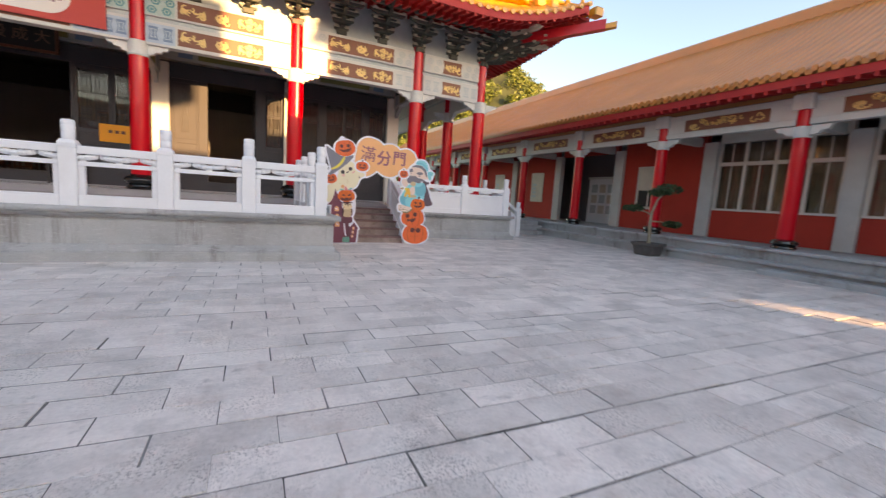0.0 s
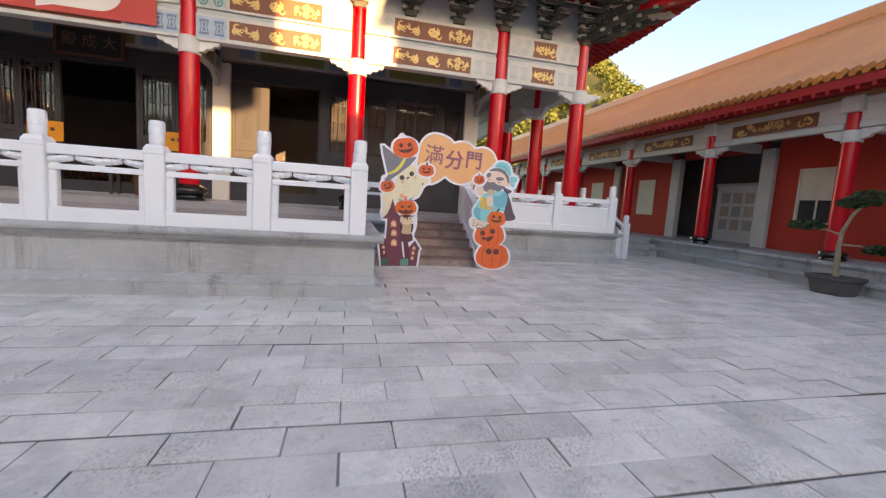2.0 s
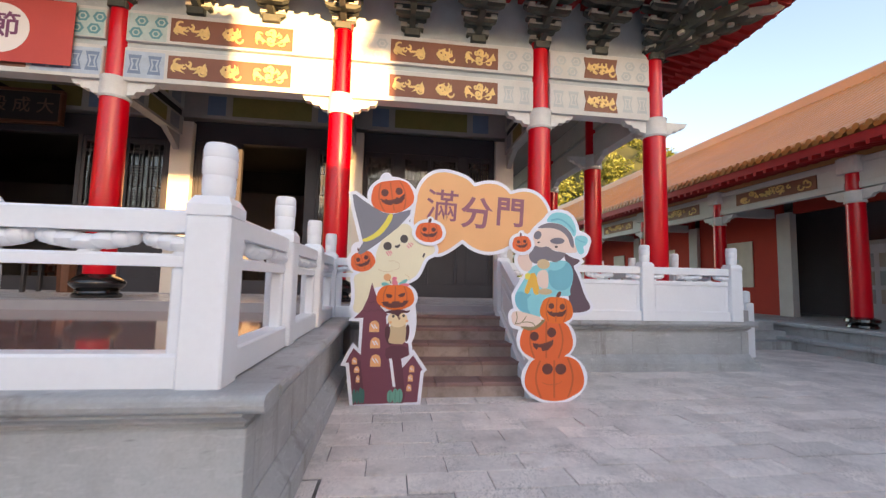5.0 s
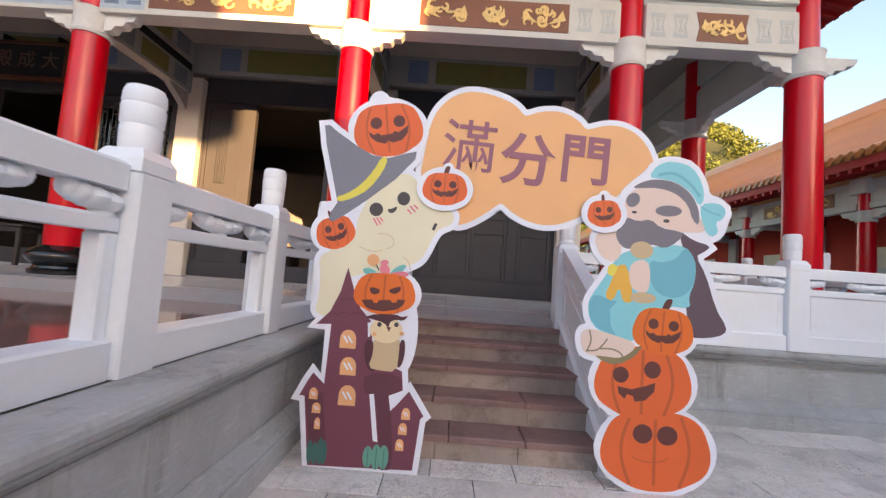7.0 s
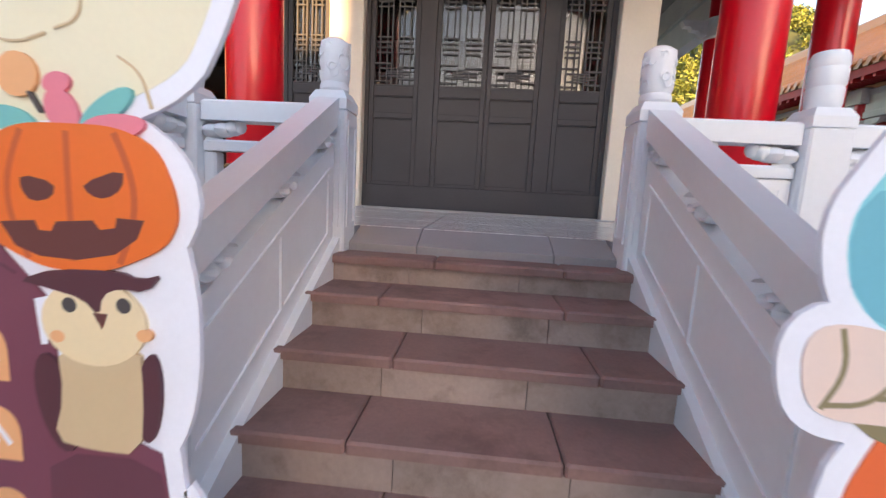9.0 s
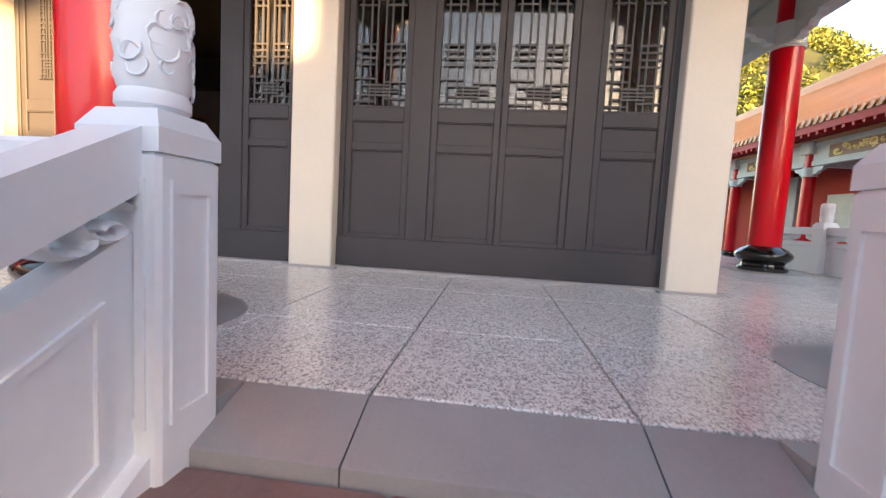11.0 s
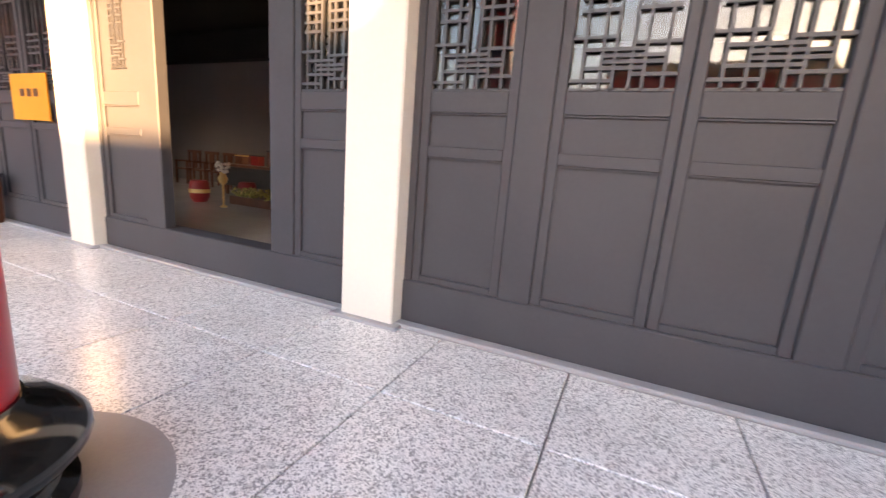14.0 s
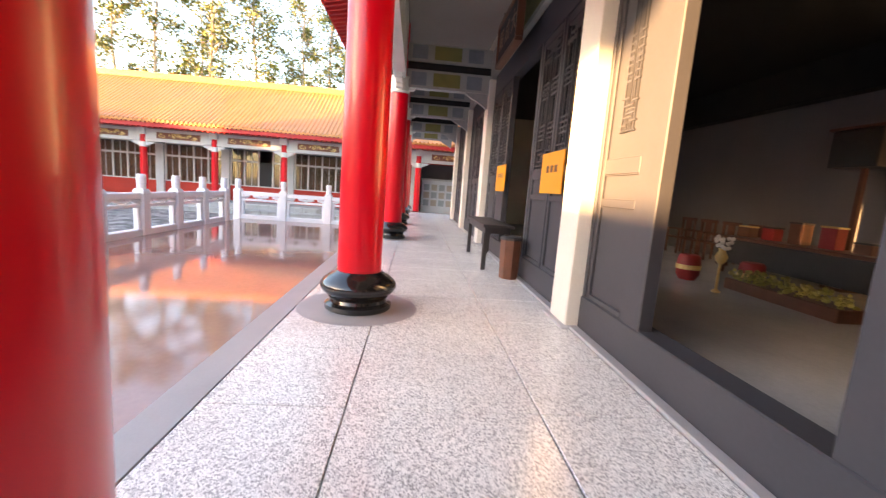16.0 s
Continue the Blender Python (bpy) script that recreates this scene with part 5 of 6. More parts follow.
        V.append((X(-1.15), y, 4.91 - 0.05 * (1 if bump == 0 else -1)))
    st = rows + 1
    for i in range(n):
        for k in range(rows - 1):
            a = i * st + k
            F.append((a, a + st, a + st + 1, a + 1))
        a = i * st
        F.append((a + rows, a + st + rows, a + st, a))
    pydata("tile_slope", V, F, M_TILE, rf, "orange barrel tiles in long ribs")
    part("ridge", SB(4.2, 4.75, y0, y1, 8.3, 8.72, 0.08), M_TILE, rf, "tiled ridge")
    bm = bmesh.new()
    slab_xz(bm, [(X(-1.1), 4.86), (X(0.3), 5.2), (X(0.3), 4.9), (X(-1.1), 4.66)], y0, y1)
    part("eave_board", bm, M_REDTRIM, rf, "red eave boarding")
    bm = bmesh.new()
    q = int((y1 - y0) / 0.3)
    for i in range(q):
        y = y0 + 0.3 * i
        loft(bm, [[(X(-1.08), y, 4.57), (X(-1.08), y + 0.08, 4.57), (X(-1.08), y + 0.08, 4.68), (X(-1.08), y, 4.68)], [(X(0.2), y, 4.83), (X(0.2), y + 0.1, 4.83), (X(0.2), y + 0.1, 4.94), (X(0.2), y, 4.94)]])
    tagged(part("rafters", bm, M_REDTRIM, rf, "red rafters"), kind="stuff")
    bm = bmesh.new()
    slab_xz(bm, [(X(4.4), 8.3), (X(9.5), 4.7), (X(9.5), 4.5), (X(4.4), 8.1)], y0, y1)
    part("rear_slope", bm, M_TILE, rf)
    bm = bmesh.new()
    q = int((y1 - y0) / pitch)
    for i in range(q):
        y = y0 + (y1 - y0) / (n / 6) * i + (y1 - y0) / n * 1.5
        loft(bm, [[(X(-1.19), y + 0.075 * math.cos(2 * math.pi * e / 8), 4.98 + 0.075 * math.sin(2 * math.pi * e / 8)) for e in range(8)], [(X(-1.0), y + 0.07 * math.cos(2 * math.pi * e / 8), 5.08 + 0.07 * math.sin(2 * math.pi * e / 8)) for e in range(8)]])
    tagged(part("eave_tiles", bm, M_TILE, rf, "round tile ends"), kind="stuff")


gallery(13.1, 1, -5.5, 46.0)
gallery(-24.6, -1, -30.0, 30.0)

# ---- potted tree ----
t = thing("potted_bonsai", "gnarled potted conifer in a dark stone basin", "potted plant", (11.5, 9.3, 0), "")
bm = bmesh.new()
loft(bm, [[(sx * a, sy * b, z) for sx, sy in ((-1, -1), (1, -1), (1, 1), (-1, 1))] for a, b, z in ((0.22, 0.26, 0), (0.25, 0.29, 0.04), (0.29, 0.34, 0.30), (0.34, 0.39, 0.35), (0.34, 0.39, 0.42), (0.30, 0.35, 0.42), (0.28, 0.33, 0.38))])
part("basin", bm, M_POT, t, "dark stone basin")


def limb(bm, pts, r0, r1, seg=8):
    rings = []
    for i, p in enumerate(pts):
        r = r0 + (r1 - r0) * i / (len(pts) - 1)
        d = (Vector(pts[min(i + 1, len(pts) - 1)]) - Vector(pts[max(i - 1, 0)])).normalized()
        u = d.orthogonal().normalized()
        v = d.cross(u)
        rings.append([tuple(Vector(p) + u * r * math.cos(2 * math.pi * k / seg) + v * r * math.sin(2 * math.pi * k / seg)) for k in range(seg)])
    loft(bm, rings)


bm = bmesh.new()
trunk = [(0, 0, 0.4), (0.05, 0.05, 0.75), (-0.06, 0.0, 1.05), (0.04, 0.04, 1.4), (0.0, -0.12, 1.75), (0.0, -0.35, 2.05)]
limb(bm, trunk, 0.06, 0.025)
limb(bm, [(-0.02, 0, 1.3), (0.0, 0.3, 1.4), (0, 0.65, 1.42)], 0.03, 0.012, 6)
limb(bm, [(0, 0, 1.1), (0.1, -0.3, 1.1), (0.1, -0.6, 1.0)], 0.025, 0.01, 6)
part("trunk", bm, M_BARK, t, smooth=True)


def leaf_cloud(rnd, centres, count, size, flat=0.5):
    V, F = [], []
    for (cx, cy, cz, rx, ry, rz) in centres:
        for _ in range(count):
            while True:
                a, b, c = rnd.uniform(-1, 1), rnd.uniform(-1, 1), rnd.uniform(-1, 1)
                if a * a + b * b + c * c <= 1:
                    break
            p = Vector((cx + a * rx, cy + b * ry, cz + c * rz))
            u = Vector((rnd.gauss(0, 1), rnd.gauss(0, 1), rnd.gauss(0, flat))).normalized()
            w = u.orthogonal().normalized()
            w = (Matrix.Rotation(rnd.uniform(0, 6.28), 3, u) @ w)
            s = size * rnd.uniform(0.6, 1.3)
            k = len(V)
            V += [tuple(p - u * s), tuple(p + w * s * 0.4), tuple(p + u * s), tuple(p - w * s * 0.4)]
            F.append((k, k + 1, k + 2, k + 3))
    return V, F


rnd = random.Random(11)
V, F = leaf_cloud(rnd, [(0, -0.45, 2.1, 0.3, 0.45, 0.16), (0, 0.75, 1.48, 0.25, 0.4, 0.12), (0.1, -0.65, 1.05, 0.2, 0.3, 0.1), (0, -0.1, 2.0, 0.2, 0.3, 0.12)], 420, 0.06)
pydata("foliage", V, F, M_PINE, t, "dark needle pads")


# ---- trees and hill ----
def tree(name, label, x, y, h, spread, seed, trunk_r=0.2, n=46, leaf=0.17, dens=95, bare=0.3):
    r = random.Random(seed)
    t = thing(name, label, "tree", (x, y, 0), "tall trees")
    bm = bmesh.new()
    pts = [(0.15 * math.sin(k * 1.3 + seed), 0.15 * math.cos(k * 1.7 + seed), h * 0.95 * k / 6) for k in range(7)]
    limb(bm, pts, trunk_r, trunk_r * 0.3)
    cs = []
    for k in range(n):
        z = h * (bare + (1 - bare) * (k + 0.5) / n)
        a = r.uniform(0, 6.28)
        d = spread * r.uniform(0.35, 1.0) * (1 - 0.5 * max(0, (z / h - 0.6)))
        c = (d * math.cos(a), d * math.sin(a), z + r.uniform(-0.3, 0.6))
        limb(bm, [(0, 0, z - 0.8), (c[0] * 0.5, c[1] * 0.5, z - 0.2), c], trunk_r * 0.3, 0.03, 5)
        cs.append((*c, spread * r.uniform(0.22, 0.5), spread * r.uniform(0.22, 0.5), spread * r.uniform(0.2, 0.45)))
    part("trunk", bm, M_BARK, t)
    V, F = leaf_cloud(r, cs, dens, leaf)
    pydata("crown", V, F, M_LEAF, t, "sparse sunlit foliage")
    return t


rnd = random.Random(3)
for k in range(16):
    tree("tree", "tall slender tree with sparse sunlit foliage behind the gallery", -36 - rnd.uniform(0, 7), -12 + 2.9 * k, rnd.uniform(17, 23), 2.3, 40 + k, 0.17)

hill = thing("wooded_hill", "sunlit wooded hillside behind the temple", "hill", (64, 108, 0), "", "stuff")


def hill_z(x, y):
    return 47 * math.exp(-((x + 6) / 34) ** 2 - ((y - 8) / 42) ** 2) + 2.5 * noise.noise((x * 0.06, y * 0.06, 0)) - 2


V, F = [], []
N = 40
for i in range(N + 1):
    for j in range(N + 1):
        x, y = -75 + 150 * i / N, -50 + 110 * j / N
        V.append((x, y, max(-3, hill_z(x, y))))
for i in range(N):
    for j in range(N):
        a = i * (N + 1) + j
        F.append((a, a + N + 1, a + N + 2, a + 1))
pydata("slope", V, F, M_SLOPE, hill, "", True)
cs = []
rnd = random.Random(9)
for _ in range(900):
    x, y = rnd.uniform(-70, 45), rnd.uniform(-48, 22)
    cs.append((x, y, hill_z(x, y) + 1.0, rnd.uniform(1.6, 3.2), rnd.uniform(1.6, 3.2), rnd.uniform(1.4, 2.6)))
V, F = leaf_cloud(rnd, cs, 190, 0.42, 0.8)
pydata("tree_crowns", V, F, M_LEAFH, hill, "massed sunlit tree crowns")

# ---- unseen sun blockers far behind the walker, added to shade and close the court ----
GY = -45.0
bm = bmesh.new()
# the slot between the wall pieces lets the sun streak onto the paving
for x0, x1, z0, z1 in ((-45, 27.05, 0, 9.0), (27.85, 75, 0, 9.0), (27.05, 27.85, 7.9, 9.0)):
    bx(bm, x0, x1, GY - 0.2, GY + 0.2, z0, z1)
struct("sun_block_wall", bm, M_REDWALL, "unseen red wall added to keep low sun off the court, with one slot", "wall")
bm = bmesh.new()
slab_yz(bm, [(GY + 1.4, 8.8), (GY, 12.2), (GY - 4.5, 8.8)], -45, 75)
struct("sun_block_ridge", bm, M_TILE, "unseen tiled ridge added to set the lower edge of the sun patches", "roof")
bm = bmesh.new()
# blocks placed only to trim the sun patches on beams and doors
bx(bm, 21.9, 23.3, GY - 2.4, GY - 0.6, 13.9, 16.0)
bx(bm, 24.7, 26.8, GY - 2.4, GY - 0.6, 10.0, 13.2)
struct("sun_trim_blocks", bm, M_REDWALL, "unseen red blocks added to trim the sun patches", "balcony")
# added storeys; the gap between them lets sun reach the temple front
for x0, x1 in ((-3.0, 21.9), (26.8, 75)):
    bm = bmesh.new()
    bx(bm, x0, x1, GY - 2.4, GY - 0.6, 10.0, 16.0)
    struct("sun_block_storey", bm, M_REDWALL, "unseen red block added to keep sun off the temple front", "wall")
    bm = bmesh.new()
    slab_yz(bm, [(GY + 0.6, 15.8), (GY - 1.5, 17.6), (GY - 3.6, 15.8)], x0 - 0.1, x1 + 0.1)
    struct("tower_roof", bm, M_TILE, "unseen tiled top added to the sun-blocking storey", "roof")


# ---- photo arch of cut and printed board; drawing units are centimetres from the foot of the castle ----


def flat(name, rgb, rough=0.55):
    return mk(name, rgb, rough, 0.05, 3.0, 80, 0.02)


K_WHITE = flat("board_white", (0.80, 0.83, 0.90))
K_CLOUD = flat("board_peach", (0.90, 0.465, 0.215))
K_PURPLE = flat("board_plum", (0.20, 0.055, 0.085))
K_INK = flat("board_ink", (0.34, 0.12, 0.165))
K_GREY = flat("board_grey", (0.20, 0.21, 0.25))
K_DARK = flat("board_charcoal", (0.07, 0.06, 0.06))
K_YEL = flat("board_yellow", (0.80, 0.68, 0.12))
K_GHOST = flat("board_cream", (0.80, 0.74, 0.54))
K_PUMP = flat("board_pumpkin", (0.85, 0.145, 0.042))
K_PUMPL = flat("board_bright_pumpkin", (0.86, 0.168, 0.03))
K_PUMPD = flat("board_pumpkin_dark", (0.62, 0.11, 0.035))
K_FACE = flat("board_maroon", (0.14, 0.04, 0.035))
K_BLUE = flat("board_sky_blue", (0.17, 0.62, 0.68))
K_BLUED = flat("board_blue", (0.10, 0.46, 0.56))
K_CAPE = flat("board_cape", (0.115, 0.075, 0.10))
K_BEARD = flat("board_beard_grey", (0.19, 0.18, 0.215))
K_SKIN = flat("board_pale", (0.80, 0.62, 0.54))
K_WIN = flat("board_window", (0.85, 0.42, 0.20))
K_GRASS = flat("board_green", (0.03, 0.15, 0.13))
K_GRASSL = flat("board_light_green", (0.10, 0.36, 0.28))
K_TEALP = flat("board_teal", (0.12, 0.48, 0.46))
K_PINK = flat("board_pink", (0.82, 0.22, 0.28))
K_OWL = flat("board_owl_brown", (0.10, 0.03, 0.04))
K_BARKP = flat("board_bark", (0.14, 0.04, 0.06))
K_PALEP = flat("board_pale_tan", (0.82, 0.66, 0.42))
K_BEAD = flat("board_amber", (0.84, 0.46, 0.08))
K_TAN = flat("board_tan", (0.62, 0.46, 0.28))
K_SOLE = flat("board_olive", (0.26, 0.21, 0.11))

arch = thing("photo_arch", "printed cut-out photo arch with pumpkins, castle and peach cloud sign", "photo arch", (1.784, 11.30, 0))
layer = [0]
plane = [0.0]           # depth of the board being printed on


def shape(name, pts, mat, board=False, parent=None, label=""):
    """One printed colour field, or a 14 mm board that carries them."""
    layer[0] += 1
    y = plane[0] - 0.0001 * layer[0]
    q = [(a / 100, max(0.0, b / 100)) for a, b in pts]
    area = sum(q[i][0] * q[(i + 1) % len(q)][1] - q[(i + 1) % len(q)][0] * q[i][1] for i in range(len(q)))
    if area < 0:
        q = q[::-1]
    bm = bmesh.new()
    slab_xz(bm, q, y, plane[0] + (0.014 if board else 0.002))
    return part(name, bm, mat, parent or arch, label)


def ell(cu, cv, ru, rv, n=28, a0=0.0, a1=2 * math.pi, tilt=0.0):
    full = abs(a1 - a0 - 2 * math.pi) < 1e-6
    m = n if full else n + 1
    out = []
    for k in range(m):
        a = a0 + (a1 - a0) * k / n
        x, y = ru * math.cos(a), rv * math.sin(a)
        out.append((cu + x * math.cos(tilt) - y * math.sin(tilt), cv + x * math.sin(tilt) + y * math.cos(tilt)))
    return out


def grown(pts, d):
    n = len(pts)
    area = sum(pts[i][0] * pts[(i + 1) % n][1] - pts[(i + 1) % n][0] * pts[i][1] for i in range(n))
    s = 1 if area > 0 else -1
    out = []
    for i in range(n):
        (ax, ay), (bx_, by), (cx, cy) = pts[i - 1], pts[i], pts[(i + 1) % n]
        e1, e2 = Vector((bx_ - ax, by - ay)), Vector((cx - bx_, cy - by))
        e1, e2 = e1.normalized() if e1.length else Vector((1, 0)), e2.normalized() if e2.length else Vector((1, 0))
        nn = Vector((e1.y + e2.y, -(e1.x + e2.x))) * s
        nn = nn.normalized() if nn.length > 1e-6 else Vector((0, 0))
        k = d / max(0.55, abs(nn.dot(Vector((e1.y, -e1.x)) * s)) if nn.length else 1)
        out.append((bx_ + nn.x * k, by + nn.y * k))
    return out


def smooth_poly(pts, it=2):
    for _ in range(it):
        q = []
        for i in range(len(pts)):
            a, b = pts[i], pts[(i + 1) % len(pts)]
            q += [(a[0] * 0.75 + b[0] * 0.25, a[1] * 0.75 + b[1] * 0.25), (a[0] * 0.25 + b[0] * 0.75, a[1] * 0.25 + b[1] * 0.75)]
        pts = q
    return pts


def stroke(name, pts, w, mat):
    """A drawn line of one width with round bends."""
    for _ in range(2 if len(pts) > 2 else 0):
        cut = [(a[0] * (1 - f) + b[0] * f, a[1] * (1 - f) + b[1] * f) for a, b in zip(pts, pts[1:]) for f in (0.25, 0.75)]
        pts = [pts[0]] + cut + [pts[-1]]
    left, right = [], []
    for i, p in enumerate(pts):
        a, b = pts[max(0, i - 1)], pts[min(len(pts) - 1, i + 1)]
        d = Vector((b[0] - a[0], b[1] - a[1])).normalized()
        left.append((p[0] - d.y * w / 2, p[1] + d.x * w / 2))
        right.append((p[0] + d.y * w / 2, p[1] - d.x * w / 2))
    return shape(name, left + right[::-1], mat)


def pumpkin(cu, cv, ru, rv, tilt=0.0, mat=K_PUMP, stem=0.3, smile=0.55):
    """Lobed pumpkin with ribs, a bent stem and a cut face."""
    c, s = math.cos(tilt), math.sin(tilt)

    def turn(pts):
        return [(cu + x * ru * c - y * rv * s, cv + x * ru * s + y * rv * c) for x, y in pts]
    lobes = []
    for k in range(72):
        a = 2 * math.pi * k / 72
        r = 1 - 0.045 * abs(math.sin(2.5 * a + 0.8)) ** 3
        lobes.append((math.copysign(abs(math.cos(a)) ** 0.86, math.cos(a)) * r, math.copysign(abs(math.sin(a)) ** 0.86, math.sin(a)) * r))
    if stem:
        shape("stem_print", smooth_poly(turn([(-0.12, 0.8), (0.08, 0.8), (0.1 + stem * 0.3, 1.3), (0.02 + stem * 0.3, 1.42), (-0.1 + stem * 0.2, 1.32)]), 1), K_FACE)
    shape("pumpkin_print", turn(lobes), mat)
    for f in (-0.6, -0.02, 0.58):
        rib = [(f * 0.75 + f * 0.3 * math.cos(0.5 * math.pi * q), 0.86 * q) for q in (-1, -0.6, -0.2, 0.2, 0.6, 1)]
        stroke("rib_print", turn(rib), ru * 0.06, K_PUMPD)
    if smile:
        for e in (-1, 1):
            shape("eye_print", turn([(e * 0.33 + 0.17 * math.cos(k * 0.45), 0.27 + 0.22 * math.sin(k * 0.45)) for k in range(14)]), K_FACE)
        shape("mouth_print", turn([(x, y * smile / 0.55) for x, y in ((-0.58, -0.02), (-0.42, -0.16), (-0.3, -0.1), (-0.22, -0.2), (0.1, -0.17), (0.18, -0.08), (0.28, -0.14), (0.44, -0.02), (0.58, 0.1), (0.54, -0.2), (0.36, -0.44), (0.1, -0.5), (-0.02, -0.42), (-0.12, -0.52), (-0.36, -0.42), (-0.52, -0.24))]), K_FACE)


RIM = 4.2               # white margin round the prints

# rear board: the cloud with its three characters
cloud = smooth_poly([(71.3, 237.8), (73.5, 257.0), (78.9, 270.9), (90.1, 282.2), (105.2, 286.8), (124.4, 283.3), (138.0, 277.4), (144.8, 269.6), (147.5, 269.8), (157.8, 274.0), (173.1, 274.8), (185.5, 269.2), (191.1, 262.7), (193.9, 261.9), (207.8, 266.7), (222.1, 265.7), (235.6, 257.1), (244.3, 240.6), (241.8, 233.6), (225.0, 218.6), (210.6, 207.2), (196.1, 197.9), (179.8, 189.4), (166.4, 186.3), (152.6, 188.3), (140.2, 194.1), (132.5, 200.7), (129.8, 200.5), (121.4, 193.3), (108.4, 184.8), (98.4, 181.5), (87.6, 187.2), (68.2, 213.3)], 2)
shape("backing", grown(cloud, RIM), K_WHITE, True)
shape("cloud_print", cloud, K_CLOUD)
for ch, cu, cv, size, fat in (("滿", 104.9, 240.3, 0.42, 0.002), ("分", 149.1, 232.7, 0.42, 0.009), ("門", 192.5, 236.0, 0.40, 0.008)):
    text_mesh("character", ch, size, K_INK, arch, pose(cu / 100, plane[0] - 0.0001 * layer[0] - 0.003, cv / 100, 90, 0, 0) @ Matrix.Rotation(radians(-3), 4, "Z"), 0.002, "plum brushed character", fat)

# front board: ghost, hat and castle
plane[0], layer[0] = -0.02, 0
ghost = smooth_poly([(37.4, 209.2), (61.3, 221.4), (72.3, 205.0), (78.8, 193.4), (89.8, 193.6), (97.0, 190.4), (96.6, 182.8), (86.6, 178.2), (82.6, 172.4), (78.1, 160.7), (73.3, 152.4), (56.7, 145.2), (31.1, 140.7), (21.1, 137.1), (17.1, 123.0), (11.4, 108.7), (3.8, 108.1), (-0.8, 112.9), (1.6, 121.7), (1.1, 138.9), (-1.4, 151.8), (7.2, 156.7), (25.1, 170.2), (24.4, 182.2)], 2)
hat = [(-5.9, 251.1), (-2.1, 251.7), (4.6, 246.6), (19.4, 237.3), (32.1, 230.6), (44.4, 229.1), (56.1, 233.2), (65.3, 235.6), (64.7, 229.7), (50.9, 213.4), (31.5, 196.6), (15.3, 183.9), (7.1, 178.4), (3.5, 179.2), (4.7, 185.5), (8.9, 192.8), (2.8, 215.2), (-3.1, 235.6)]
castle = [(21.4, 144.7), (26.5, 130.6), (32.9, 115.7), (42.0, 106.2), (44.9, 80.7), (67.0, 72.4), (68.8, 58.2), (60.8, 55.4), (63.0, 46.1), (66.4, 50.1), (73.3, 58.6), (85.0, 41.9), (82.7, 39.7), (79.6, 3.7), (4.2, 1.7), (-2.2, 49.9), (-6.0, 50.3), (-1.6, 59.6), (2.6, 66.8), (11.2, 59.3), (12.6, 102.7), (1.6, 102.1), (11.1, 112.2), (17.4, 127.1)]
basket = (49.9, 127.8, 23.0, 15.4)
top_pumpkin = (42.5, 251.2, 26.6, 20.8)
side_pumpkin = (9.5, 170.3, 14.8, 12.4)
for pts in (ghost, hat, castle):
    shape("backing", grown(pts, RIM), K_WHITE, True)
for cu, cv, ru, rv in (basket, top_pumpkin, side_pumpkin, (3.8, 184.1, 4.8, 5.5), (34.3, 270.4, 4.1, 6.3), (67.4, 99.7, 4.8, 24.0), (65.0, 55.1, 5.0, 7.0)):
    shape("backing", ell(cu, cv, ru + RIM, rv + RIM), K_WHITE, True)
shape("ghost_print", ghost, K_GHOST)
pumpkin(*side_pumpkin, 0.32, K_PUMP, -0.4)
pumpkin(*top_pumpkin, 0.16, K_PUMP, 0.0)
shape("hat_print", hat, K_GREY)
shape("hat_band", smooth_poly([(7.5, 197.2), (14.0, 199.1), (25.4, 207.2), (34.4, 219.4), (39.1, 229.8), (44.3, 229.5), (41.4, 218.9), (31.6, 204.2), (19.4, 196.4), (9.3, 193.1)], 1), K_YEL)
for c in ((38.4, 189.6, 5.1, 5.1), (58.3, 199.1, 4.8, 5.1)):
    shape("eye_print", ell(*c, 22), K_DARK)
shape("mouth_print", smooth_poly([(46.6, 190.5), (50.4, 190.8), (53.6, 193.5), (53.9, 190.4), (51.0, 187.4), (47.9, 187.9)]), K_DARK)
for marks in ([(36.9, 182.9), (40.4, 177.6)], [(39.2, 183.7), (42.8, 178.5)], [(41.6, 183.9), (44.3, 180.7)], [(61.7, 191.4), (65.1, 187.9)], [(63.6, 194.0), (67.8, 189.5)], [(66.3, 194.9), (69.6, 192.0)]):
    stroke("cheek_mark", marks, 1.2, K_PINK)
stroke("stick_print", [(87.0, 198.2), (84.7, 193.2)], 2.0, K_DARK)
stroke("stick_print", [(83.9, 182.1), (81.9, 177.1)], 2.2, K_DARK)
for line in ([(40.6, 171.4), (48.2, 172.0), (54.0, 168.0), (53.1, 162.4), (47.8, 160.6)], [(27.7, 161.1), (38.4, 157.4), (45.8, 159.8)], [(60.9, 155.8), (65.7, 152.8), (67.6, 146.1)]):
    stroke("faint_line", line, 0.5, K_TAN)

# castle: roof, tower, two turrets
shape("castle_print", castle, K_PURPLE)
shape("tower_roof", [(21.4, 144.7), (26.5, 130.6), (32.9, 115.7), (42.1, 105.5), (1.6, 102.1), (11.1, 112.2), (17.4, 127.1)], K_PURPLE)
for row in ([(17.1, 122.3), (20.8, 119.9), (24.0, 122.9), (27.7, 120.4), (31.0, 122.8)], [(12.9, 111.6), (17.6, 109.3), (21.4, 113.0), (25.8, 110.0), (30.4, 113.4), (35.4, 110.8)]):
    stroke("roof_tile_mark", row, 0.8, K_BARKP)
shape("turret_roof", [(2.6, 66.8), (11.2, 59.3), (10.7, 53.1), (-6.0, 50.0), (-1.6, 59.6)], K_PURPLE)
